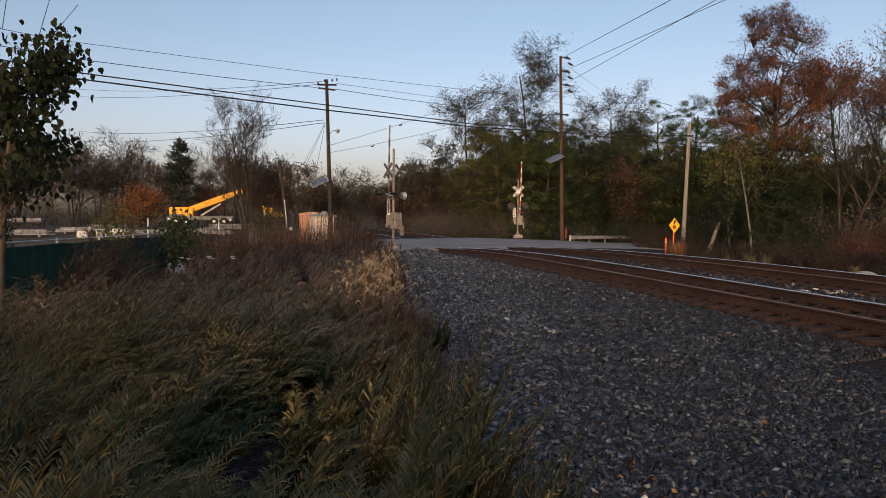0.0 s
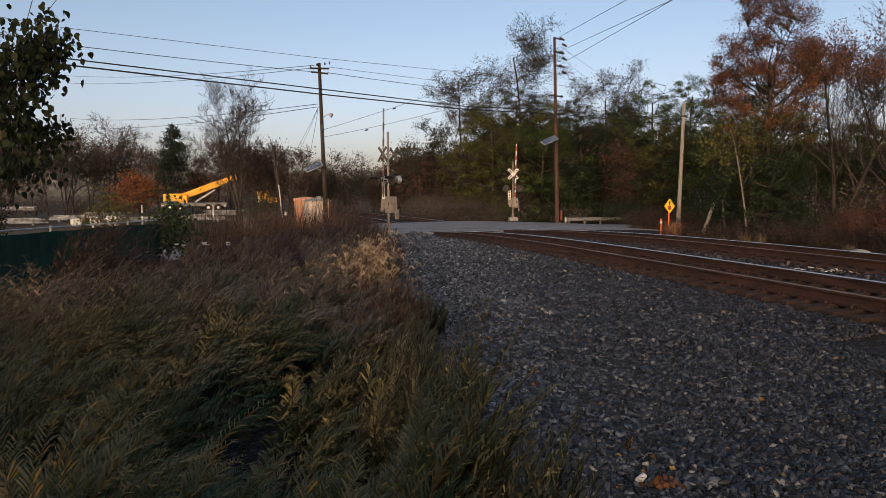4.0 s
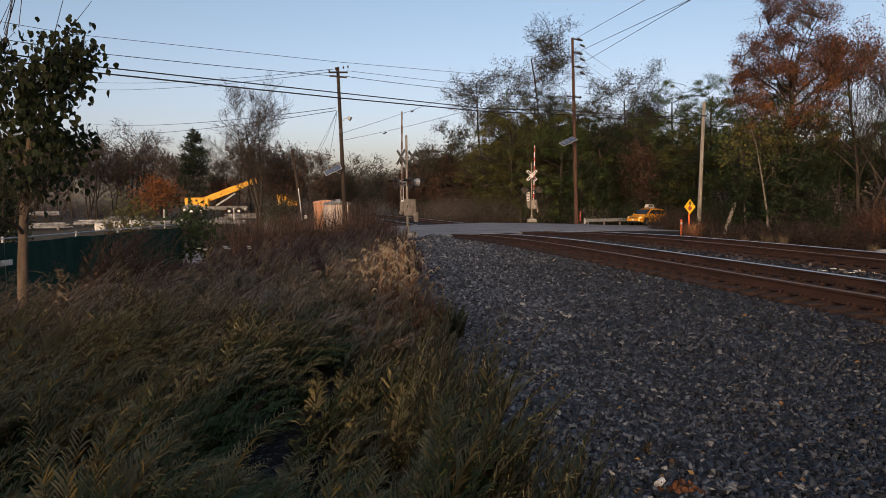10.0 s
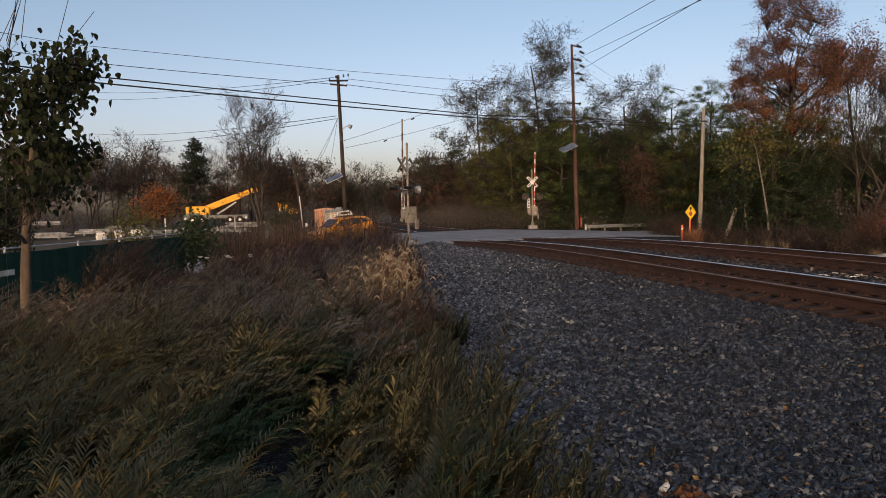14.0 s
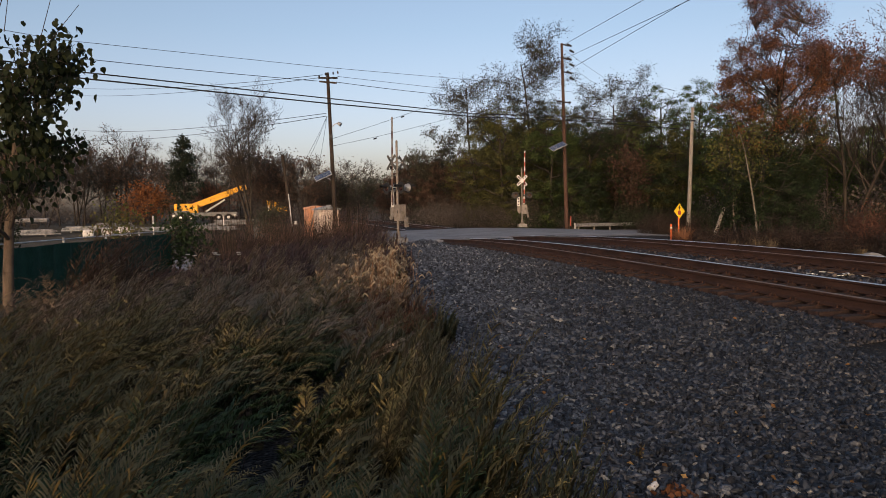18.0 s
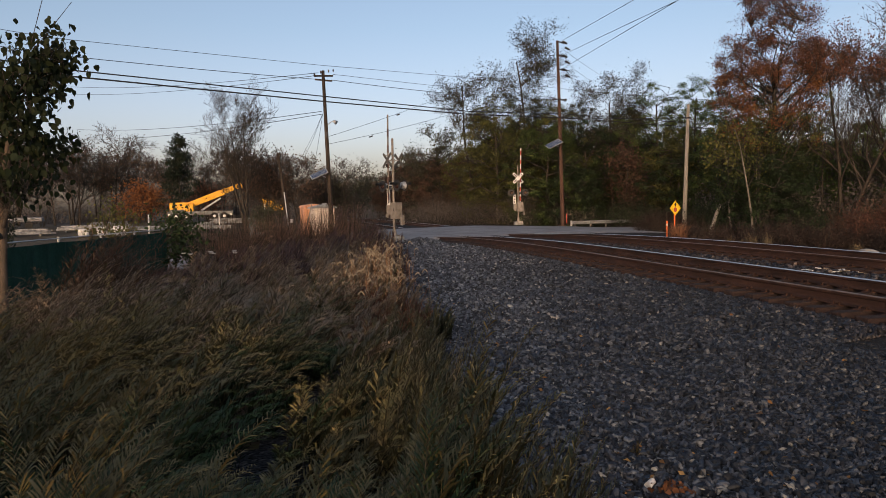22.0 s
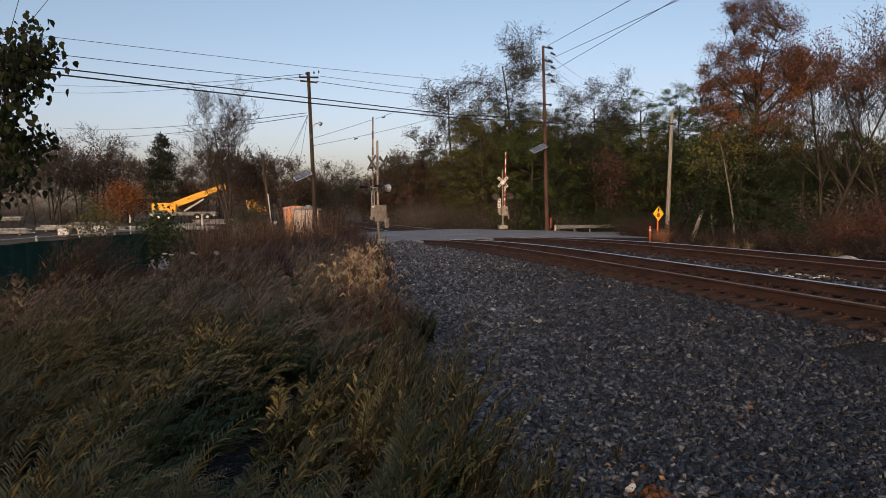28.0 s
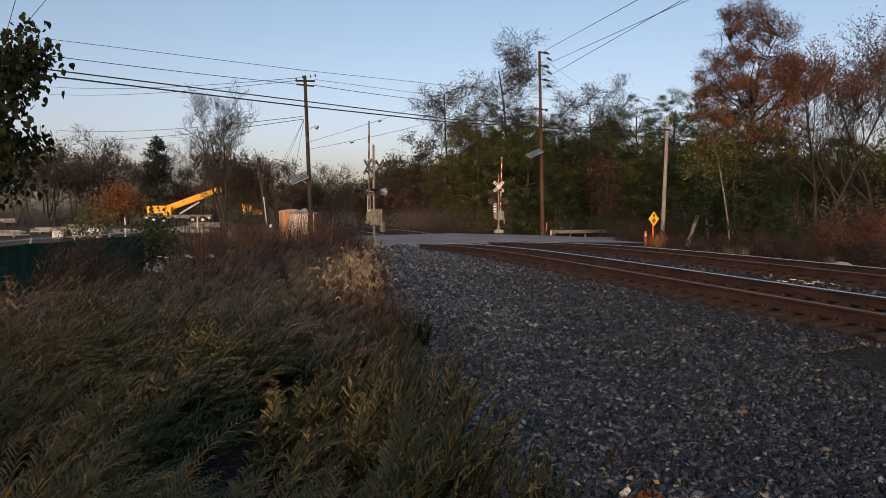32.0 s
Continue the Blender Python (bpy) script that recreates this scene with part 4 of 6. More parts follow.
# Trees of the wood behind, alike in kind.
kinds = [full_tree(60 + 9 * k, 130, 12.0, crown, lab, 200 + k, [m], n, 56, 0.75, 0.21, 9, 0.18, 0.17, trunks=tr, twigs=3, gap=g, narrow=0.6)
         for k, (lab, n, m, tr, g, crown) in enumerate((("woodland tree with thin grey-green leaves", 80, LEAF_GREY, 1, 0.12, OVAL), ("woodland tree with olive leaves", 130, LEAF_GREEN, 1, 0.05, LOW),
                                                         ("woodland tree with brown leaves", 95, LEAF_BROWN, 2, 0.1, OVAL), ("woodland tree with dark green leaves", 130, LEAF_DARK, 1, 0.05, LOW),
                                                         ("woodland tree with yellowing leaves", 110, LEAF_YEL, 2, 0.08, OVAL)))]
rng = np.random.default_rng(77)
for k in range(64):
    az = radians(7.5 + 44 * (k + 0.6 * rng.random()) / 64)
    d = 98 + 24 * rng.random() if az < radians(30) else 74 + 22 * rng.random()
    want = np.interp(math.degrees(az), [7, 9, 14, 18, 26, 34, 52], [8.0, 9.5, 11.5, 13.5, 13.5, 12.5, 13.5]) * d / 105 * (0.8 + 0.35 * rng.random())
    x, y = d * math.sin(az), d * math.cos(az)
    pick = kinds[int(rng.integers(0, 5))] if az > radians(15) else kinds[int(rng.choice([0, 2, 2]))]
    s0 = want / 12.0
    c = copy_thing(pick, pose(x, y, float(land(x, y)) - 0.05, 0, 0, 360 * rng.random()) @ Matrix.Diagonal((s0, s0, s0, 1)))
    tagged(c, group="woodland trees")
bares = [tree(-60 - 9 * k, 140, 12.0, 8.0, "bare woodland tree with dark twigs", 300 + k, leaves=900, leaf=0.2, crown_mat=LEAF_BROWN, first=0.25, r=0.15, trunks=1 + k, levels=5, kids=(8, 6, 4, 3), thin=0.021, fork=0.7, wob=0.13) for k in range(2)]
for k in range(36):
    az = radians(-28 + 34 * (k + 0.6 * rng.random()) / 36)
    d, s0 = 112 + 28 * rng.random(), (0.82 + 0.38 * rng.random())
    if -3.5 < math.degrees(az) < 4.5:
        s0 *= 0.72
    x, y = d * math.sin(az), d * math.cos(az)
    tagged(copy_thing(bares[k % 2], pose(x, y, float(land(x, y)) - 0.05, 0, 0, 360 * rng.random()) @ Matrix.Diagonal((s0, s0, s0, 1))), group="woodland trees")
for c in kinds + bares:
    tagged(c, group="woodland trees")
# Dim woods that close the view all round.
rng = np.random.default_rng(8)
spots = []
for k in range(170):
    f = k / 170
    a = radians(-62 + 150 * f) + rng.standard_normal() * 0.01
    d = 135 + 30 * rng.random() if a < radians(14) else 92 + 25 * rng.random()
    if a > radians(33):
        d = 62 + 18 * rng.random()
    spots.append((d * math.sin(a), d * math.cos(a), 4.5, (4.5 if a < radians(-4) else 6.0) * (0.7 + 0.6 * rng.random())))
shrub_stuff("far_woods", "dim brown-grey woodland behind the trees", spots, 70, LEAF_HAZED, TWIG, 850, 0.23, "woods", 60, 0.6)
spots = [(16 + 2.0 * rng.standard_normal() + k * 0.34, 84 + 5 * rng.standard_normal() - k * 0.18, 3.2, 3.6 * (0.7 + 0.6 * rng.random())) for k in range(46)]
shrub_stuff("undergrowth", "brown tangled undergrowth below the trees", spots, 71, LEAF_HAZED, TWIG, 1300, 0.11, "undergrowth", 60, 0.5)
spots = [(24 + k * 0.8 + rng.standard_normal(), 75.5 - k * 0.55 + 1.2 * rng.standard_normal(), 2.6, 3.0 * (0.6 + 0.7 * rng.random())) for k in range(34)]
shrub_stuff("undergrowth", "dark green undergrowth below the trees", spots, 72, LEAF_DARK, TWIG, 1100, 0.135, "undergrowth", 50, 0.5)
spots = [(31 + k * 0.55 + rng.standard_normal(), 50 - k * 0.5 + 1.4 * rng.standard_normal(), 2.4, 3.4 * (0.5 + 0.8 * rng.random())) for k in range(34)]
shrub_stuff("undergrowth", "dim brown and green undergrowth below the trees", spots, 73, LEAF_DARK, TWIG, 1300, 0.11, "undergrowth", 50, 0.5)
# Scrub beyond the far track.
SCRUB = by_island("dull_brown_scrub", [(0.05, (0.03, 0.018, 0.014)), (0.5, (0.06, 0.037, 0.029)), (0.9, (0.095, 0.062, 0.047))], scale=0.5)
RUSTY = by_island("rusty_bush_leaves", [(0.05, (0.085, 0.038, 0.028)), (0.5, (0.17, 0.074, 0.05)), (0.9, (0.24, 0.115, 0.074))], scale=0.5)
DRY = by_island("dry_grass", [(0.05, (0.08, 0.058, 0.034)), (0.5, (0.15, 0.112, 0.068)), (0.9, (0.24, 0.185, 0.115))], scale=1.0)
spots = [(22.6 + 0.06 * k + 0.8 * rng.standard_normal(), 36.5 - k * 0.32 + 0.5 * rng.standard_normal(), 1.1, 1.7 * (0.6 + 0.5 * rng.random())) for k in range(60)]
spots += [(28.1 + 0.7 * rng.standard_normal(), 49.8 + 1.6 * rng.standard_normal(), 1.4, 2.3 * (0.75 + 0.4 * rng.random())) for k in range(16)]
shrub_stuff("scrub", "dull red-brown scrub beside the far track", spots, 74, SCRUB, TWIG, 1100, 0.072, "scrub", 40, 0.45)
for k, (x, y, r, h) in enumerate(((26.9, 27.2, 2.3, 2.9), (27.9, 25.2, 2.6, 3.2))):
    shrub_stuff("rusty_bush", "rounded bush with rust-red leaves", [(x, y, r, h), (x + 0.8, y - 0.6, r * 0.8, h * 0.9), (x - 0.8, y + 0.5, r * 0.7, h * 0.8)], 75 + k, RUSTY, TWIG, 11000, 0.06, "bush", 90, 0.5)


def grass_tuft(name, label, spots, seed, material, blade, category="grass"):
    """Arching blades out of each spot: (x, y, radius, height, count)."""
    rng = np.random.default_rng(seed)
    V, F, n0 = [], [], 0
    for x, y, r, h, n in spots:
        a, q = rng.random(n) * 6.283, rng.random(n) ** 0.5 * r
        p = np.stack([x + np.cos(a) * q, y + np.sin(a) * q, 0 * a], 1)
        p[:, 2] = land(p[:, 0], p[:, 1]) - 0.05
        d = np.stack([np.cos(a), np.sin(a), 0 * a], 1)
        out = h * (0.10 + 0.38 * rng.random(n))[:, None] * (0.3 + 0.7 * q / r)[:, None]
        hh = (h * (0.6 + 0.45 * rng.random(n)))[:, None]
        side = np.stack([-np.sin(a), np.cos(a), 0 * a], 1) * blade
        up = np.array([[0, 0, 1.0]])
        m = p + d * out * 0.35 + up * hh * 0.62
        t = p + d * out * 1.15 + up * hh * (0.86 + 0.16 * rng.random((n, 1)))
        v = np.stack([p - side, p + side, m + side * 0.8, m - side * 0.8, t + side * 0.12, t - side * 0.12], 1).reshape(-1, 3)
        i = np.arange(n)[:, None] * 6 + n0
        F.append(np.concatenate([i + np.array([[0, 1, 2, 3]]), i + np.array([[3, 2, 4, 5]])]))
        V.append(v)
        n0 += n * 6
    return tagged(quick(name, np.concatenate(V), np.concatenate(F), material), label, category, kind="stuff")


TUFT = by_island("rusty_tuft_grass", [(0.05, (0.16, 0.07, 0.038)), (0.5, (0.26, 0.13, 0.075)), (0.9, (0.35, 0.19, 0.11))], scale=1.0)
grass_tuft("ornamental_grass_tuft", "rounded tuft of rusty orange dry grass", [(21.5, 36.2, 0.42, 1.35, 900)], 80, TUFT, 0.008)
grass_tuft("dry_grass", "pale dry grass tufts in front of the scrub",
           [(21.6 + 0.05 * k + 0.3 * rng.standard_normal(), 35.5 - 0.75 * k + 0.5 * rng.standard_normal(), 0.24, 0.45 + 0.5 * rng.random(), 90) for k in (0, 1, 4, 5, 6, 7, 10, 15)], 81, DRY, 0.007)


# ---- weeds beside the gravel ----
def clump(rng, centres, stems, low, high, spread=0.16):
    """Stems that fan out of each centre; a clump keeps about one height, tallest in its middle."""
    n = len(centres)
    k = np.repeat(np.arange(n), stems)
    a = rng.random(n * stems) * 6.283
    q = rng.random(n * stems) ** 0.6
    p = centres[k] + np.column_stack([np.cos(a), np.sin(a)]) * (spread * q)[:, None]
    cx, cy = centres[:, 0], centres[:, 1]
    swell = 0.5 + 0.5 * np.sin(2.3 * cx + 1.1 * cy + 0.6) * np.sin(1.7 * cy - 1.2 * cx + 1.1)
    tall = (low + (high - low) * (0.75 * swell + 0.25 * rng.random(n)))[k] * (1.08 - 0.5 * q) * (0.88 + 0.24 * rng.random(n * stems))
    # Lower in front of the fence.
    tall = tall * (1 - 0.45 * smooth(12.5, 16, p[:, 1]) * (p[:, 0] < -0.13 * p[:, 1]))
    edge = weed_edge(p[:, 1]) - p[:, 0]
    tall = tall * (1 - 0.4 * np.exp(-(edge / 1.1) ** 2) * smooth(4.6, 6.4, p[:, 1]) * (1 - smooth(10.5, 12.5, p[:, 1])))
    # Each plant bows outward and, with its neighbours, to the lit side.
    wind = 0.15 + 0.75 * np.sin(centres[k, 0] * 1.3 + centres[k, 1] * 0.8) + 0.3 * rng.standard_normal(n * stems)
    way = np.arctan2(0.65 * np.sin(a) + 0.9 * np.sin(wind), 0.65 * np.cos(a) + 0.9 * np.cos(wind))
    # Those at the gravel stand more upright.
    return p, tall, (way, (0.58 + 0.42 * q) * (0.4 + 0.6 * smooth(0.2, 1.3, edge)))


def weeds(name, label, places, seed, leaf_mat, heights, fan, plume_mat, leaves=30, leaf=0.06, racemes=18, reach=0.075, arch=0.45, top=0.5, wid=0.12, ruff=1.0):
    """Goldenrod-like stems, leafy below and arching at the top into one-sided combs of drooping seed sprays."""
    rng = np.random.default_rng(seed)
    n, h, (a, bow) = len(places), heights, fan
    lean = arch * bow * (0.7 + 0.6 * rng.random(n))
    base = np.column_stack([places, land(places[:, 0], places[:, 1]) - 0.05])
    d = np.stack([np.cos(a), np.sin(a), 0 * a], 1)
    UP = np.array([[0, 0, 1.0]])

    def on(k, t):
        """Place and direction at a share t of the stems k."""
        hb, lb = h[k][:, None], lean[k][:, None]
        q = base[k] + d[k] * lb * hb * t ** 2.4 + UP * (hb * (t - 0.34 * lb * t ** 5))
        g = d[k] * lb * 2.4 * t ** 1.4 + UP * (1 - 1.7 * lb * t ** 4)
        return q, g / np.linalg.norm(g, axis=1, keepdims=True)

    every = np.arange(n)
    ts = np.array([0, 0.45, 0.72, 0.88, 1.0])
    pts = [on(every, np.full((n, 1), t))[0] for t in ts]
    root = thing(name, label, "weeds", kind="stuff")
    R0 = np.concatenate([np.full(n, 0.0032 * (1 - t * 0.7)) for t in ts[:-1]])
    quick("stems", *tubes(np.concatenate(pts[:-1]), np.concatenate(pts[1:]), R0, R0 * 0.8, 3), STALK, root)
    # Narrow leaves on both sides of the stem.
    k = np.repeat(every, leaves)
    t = 0.25 + (top + 0.06 - 0.25) * rng.random((n * leaves, 1)) ** 0.7
    at, tang = on(k, t)
    side = rng.standard_normal((n * leaves, 3)) * (1, 1, 0.15)
    side /= np.linalg.norm(side, axis=1, keepdims=True)
    along = side + tang * 0.75 - UP * 0.15
    quick("leaves", *blades(rng, at, leaf * (0.65 + 0.7 * rng.random(n * leaves)), wid, along=along), leaf_mat, root,
          out=side * 0.8 + UP * 0.55 + rng.standard_normal((n * leaves, 3)) * 0.1)
    # The comb: sprays that leave the stem in two rows, rise and droop over, shorter to the tip.
    k = np.repeat(every, racemes)
    u = np.tile((np.arange(racemes) + 0.5) / racemes, n)[:, None]
    at, tang = on(k, top + (1 - top) * u ** 0.9)
    side = np.cross(tang, UP)
    side /= np.maximum(np.linalg.norm(side, axis=1, keepdims=True), 1e-6)
    turn = np.where(np.arange(len(k)) % 2 == 0, 1.0, -1.0)[:, None]
    go = side * turn * 0.7 + tang * 0.65 + UP * 0.25 + rng.standard_normal((len(k), 3)) * 0.12
    go /= np.linalg.norm(go, axis=1, keepdims=True)
    L = reach * (1.15 - 0.8 * u) * (0.7 + 0.6 * rng.random((len(k), 1)))
    w = np.cross(go, UP + 0.5 * rng.standard_normal((len(k), 3)))
    w *= L * 0.055 * ruff / np.maximum(np.linalg.norm(w, axis=1, keepdims=True), 1e-6)
    m = at + go * L * 0.6 + UP * L * 0.10
    e = at + go * L * 0.95 + tang * L * 0.2 - UP * L * 0.16
    v = np.stack([at - w * 0.6, at + w * 0.6, m + w, m - w, e + w * 0.35, e - w * 0.35], 1).reshape(-1, 3)
    i = np.arange(len(k))[:, None] * 6
    out = d[k] * 0.35 + UP * 0.8 + side * turn * 0.25 + rng.standard_normal((len(k), 3)) * 0.06
    quick("sprays", v, np.concatenate([i + np.array([[0, 1, 2, 3]]), i + np.array([[3, 2, 4, 5]])]), plume_mat, root, "feathery drooping seed sprays", out=np.concatenate([out, out]))
    return root


STALK = plain("weed_stalk", (0.02, 0.016, 0.011), (0.05, 0.04, 0.026), 2.0, 0.9, b=0)
SPRAY = by_island("faded_sprays", [(0.10, (0.0978, 0.0978, 0.0391)), (0.50, (0.2070, 0.1702, 0.0713)), (0.90, (0.3335, 0.2472, 0.1092))], own=0.06, scale=1.7, slow=1.8, thin=0.12)
SPRAY_GREEN = by_island("green_sprays", [(0.10, (0.0276, 0.0713, 0.0299)), (0.50, (0.0575, 0.0966, 0.0368)), (0.75, (0.1207, 0.1127, 0.0460)), (1.00, (0.1955, 0.1380, 0.0644))], own=0.06, scale=1.7, slow=1.8, thin=0.12)
SPRAY_BROWN = by_island("brown_sprays", [(0.10, (0.1955, 0.1472, 0.0966)), (0.50, (0.3680, 0.2668, 0.1725)), (0.90, (0.4945, 0.3507, 0.2242))], own=0.06, scale=1.7, slow=1.8, thin=0.12)
SPRAY_OLIVE = by_island("olive_sprays", [(0.10, (0.0845, 0.0988, 0.0442)), (0.50, (0.1820, 0.1638, 0.0780)), (0.90, (0.2795, 0.2080, 0.1092))], own=0.06, scale=1.7, slow=1.8, thin=0.12)
WEED_GREEN = by_island("weed_green", [(0.10, (0.0060, 0.0210, 0.0100)), (0.40, (0.0130, 0.0380, 0.0160)), (0.70, (0.0240, 0.0480, 0.0190)), (1.00, (0.0420, 0.0480, 0.0190))], own=0.06, scale=1.6, slow=1.5, thin=0.12)
WEED_BROWN = by_island("weed_brown", [(0.10, (0.0500, 0.0380, 0.0220)), (0.40, (0.0950, 0.0700, 0.0400)), (0.75, (0.1500, 0.1040, 0.0600)), (1.00, (0.1900, 0.1080, 0.0600))], own=0.06, scale=1.6, slow=1.5, thin=0.12)
WEED_OLIVE = by_island("weed_olive", [(0.10, (0.0180, 0.0240, 0.0100)), (0.40, (0.0360, 0.0380, 0.0160)), (0.75, (0.0660, 0.0540, 0.0240)), (1.00, (0.1000, 0.0620, 0.0320))], own=0.06, scale=1.6, slow=1.5, thin=0.12)
WEED_RED = by_island("weed_russet", [(0.05, (0.0850, 0.0520, 0.0450)), (0.50, (0.1650, 0.0980, 0.0820)), (0.90, (0.2400, 0.1450, 0.1180))], own=0.06, scale=1.2, slow=1.4, thin=0.15)


def plots(rng, n, x0, x1, y0, y1, gap=0.12):
    p = np.column_stack([x0 + (x1 - x0) * rng.random(n), y0 + (y1 - y0) * rng.random(n)])
    o = (p[:, 0] - ROAD_AT[0]) * ROAD_OUT[0] + (p[:, 1] - ROAD_AT[1]) * ROAD_OUT[1]
    ok = (p[:, 0] < weed_edge(p[:, 1]) - gap ) & (o < -13.0) & (np.hypot(p[:, 0] + 0.1, p[:, 1]) > 2.0)
    return p[ok]


rng = np.random.default_rng(21)
p, tall, fan = clump(rng, plots(rng, 112, -4.2, 1.5, 1.2, 7.4, 0.4), 20, 0.25, 1.2, 0.24)
weeds("goldenrod", "dense green goldenrod with fading sprays beside the gravel", p, 22, WEED_GREEN, tall, fan, SPRAY_GREEN, 38, 0.055, 38, 0.095, 0.75, 0.48)
# Fading plants whose tops have turned gold.
p, tall, fan = clump(rng, plots(rng, 80, -4.2, 1.3, 2.2, 8.0, 0.4), 11, 0.6, 1.35, 0.24)
weeds("goldenrod", "goldenrod with fading olive-gold sprays", p, 221, WEED_OLIVE, tall, fan, SPRAY, 28, 0.05, 40, 0.10, 0.8, 0.5)
# A fuller fringe along the gravel.
fy = 2.5 + 6.5 * rng.random(58) ** 1.2
p, tall, fan = clump(rng, np.column_stack([weed_edge(fy) - 0.08 - 0.7 * rng.random(58), fy]), 24, 0.55, 1.05, 0.2)
weeds("goldenrod", "olive and brown goldenrod leaning over the gravel", p, 27, WEED_OLIVE, tall, fan, SPRAY_OLIVE, 34, 0.045, 40, 0.08, 0.6, 0.35)
# The tall stand round the young tree.
p, tall, fan = clump(rng, plots(rng, 60, -5.2, -1.6, 5.4, 9.0, 0.4), 17, 1.15, 1.7, 0.34)
weeds("goldenrod", "tall fading goldenrod round the young tree", p, 222, WEED_OLIVE, tall, fan, SPRAY, 26, 0.06, 30, 0.11, 0.85, 0.55)
p, tall, fan = clump(rng, plots(rng, 140, -8.5, 2.2, 7.0, 17, 0.4), 20, 0.7, 1.5, 0.36)
weeds("goldenrod", "brownish fading goldenrod in a dense stand", p, 23, WEED_BROWN, tall, fan, SPRAY_BROWN, 20, 0.075, 24, 0.13, 0.75, 0.45)
p, tall, fan = clump(rng, plots(rng, 70, -8, 2.0, 5.0, 13, 0.5), 20, 0.6, 1.4, 0.34)
weeds("goldenrod", "green goldenrod among browner weeds", p, 24, WEED_GREEN, tall, fan, SPRAY_OLIVE, 20, 0.075, 24, 0.13, 0.75, 0.45)
p, tall, fan = clump(rng, plots(rng, 260, -5, 4.2, 14, 41), 9, 0.9, 1.6, 0.34)
weeds("tall_weeds", "dark russet dried weeds on the bank before the road", p, 25, WEED_RED, tall, fan, WEED_RED, 26, 0.10, 12, 0.16, 0.4, 0.5, ruff=1.2)
p, tall, fan = clump(rng, plots(rng, 90, -6, 3.5, 10, 26), 9, 0.9, 1.5, 0.34)
weeds("tall_weeds", "dull olive-brown dried weeds on the bank", p, 26, WEED_OLIVE, tall, fan, SPRAY_BROWN, 26, 0.10, 12, 0.15, 0.4, 0.5, ruff=1.2)
# Tall brown plants between the young tree and the fence.
rng_b = np.random.default_rng(41)
p, tall, fan = clump(rng_b, plots(rng_b, 46, -6.2, -2.5, 8.6, 12.3, 0.4), 18, 1.45, 1.8, 0.34)
weeds("goldenrod", "tall fading brown goldenrod before the fence", p, 223, WEED_BROWN, tall, fan, SPRAY_BROWN, 22, 0.075, 24, 0.12, 0.7, 0.5)
# Mounds of russet brush on the bank.
spots = [(-3.6 + 0.26 * k + 0.5 * rng.standard_normal(), 33.5 + 1.3 * rng.standard_normal(), 1.2, 2.7 * (0.8 + 0.25 * rng.random())) for k in range(28)]
shrub_stuff("russet_brush", "mounds of russet-brown brush on the bank", spots, 28, WEED_RED, STALK, 2200, 0.055, "brush", 50, 0.3)

BRUSH = by_island("orange_brown_brush", [(0.05, (0.0850, 0.0550, 0.0380)), (0.50, (0.1750, 0.1000, 0.0620)), (0.90, (0.2500, 0.1550, 0.0950))], own=0.08, scale=1.2, slow=1.3, thin=0.15)
p, tall, fan = clump(rng, np.column_stack([-3.55 + 0.3 * rng.standard_normal(15), 14.4 + 0.6 * rng.standard_normal(15)]), 18, 2.6, 3.3, 0.28)
weeds("rusty_brush", "orange-brown feathery brush in front of the fence", p, 33, BRUSH, tall, fan, BRUSH, 24, 0.08, 26, 0.15, 0.6, 0.4)

# Foxtail grass with nodding heads.
FOX = by_island("foxtail_straw", [(0.05, (0.1400, 0.1050, 0.0750)), (0.50, (0.2800, 0.2250, 0.1600)), (0.90, (0.4600, 0.3950, 0.3000))], scale=1.2, own=0.25, thin=0.15)
FOX_BLADE = by_island("foxtail_blades", [(0.05, (0.10, 0.055, 0.034)), (0.5, (0.19, 0.11, 0.065)), (0.9, (0.28, 0.185, 0.115))], scale=1.2, own=0.2, thin=0.15)
fy = 9.6 + 5.2 * rng.random(75)
fox_at = [(float(weed_edge(v) - 0.3 - 1.5 * rng.random() ** 1.3), float(v)) for v in fy]
p = np.array([(float(weed_edge(v)) - 0.25 - 0.9 * rng.random(), v) for v in 7.8 + 3.2 * rng.random(170)])
WEED_RUST = by_island("weed_rust", [(0.05, (0.1400, 0.0600, 0.0360)), (0.50, (0.2700, 0.1200, 0.0660)), (0.90, (0.3700, 0.1900, 0.1100))], own=0.1, scale=0.9)
weeds("rusty_weeds", "rust-coloured dry weeds in front of the foxtail", p, 29, WEED_RUST, 0.5 + 0.35 * rng.random(len(p)), (6.28 * rng.random(len(p)), np.full(len(p), 0.8)), WEED_RUST, 70, 0.05, 14, 0.08, 0.4, 0.5)
grass_tuft("foxtail_grass", "clump of straw-coloured foxtail grass at the gravel's edge", [(x, y, 0.2, 0.3 + 0.35 * rng.random(), 8) for x, y in fox_at], 82, FOX_BLADE, 0.005)
hx = np.array([(x + 0.2 * rng.standard_normal(), y + 0.2 * rng.standard_normal()) for x, y in fox_at for _ in range(6)])
n = len(hx)
hz = land(hx[:, 0], hx[:, 1]) + (0.3 + 0.5 * np.repeat(rng.random(n // 6), 6) + 0.3 * rng.random(n)) * (1 - 0.25 * smooth(0.6, 1.4, weed_edge(hx[:, 1]) - hx[:, 0]))
a = rng.random(n) * 6.283
dd = np.stack([np.cos(a), np.sin(a), 0 * a], 1)
q0 = np.column_stack([hx, hz])
pts = [q0 + dd * (0.07 * t) + np.array([[0, 0, 1.0]]) * (0.05 * math.sin(t * 2.2) - 0.02 * t * t) for t in (0, 0.33, 0.66, 1.0, 1.25)]
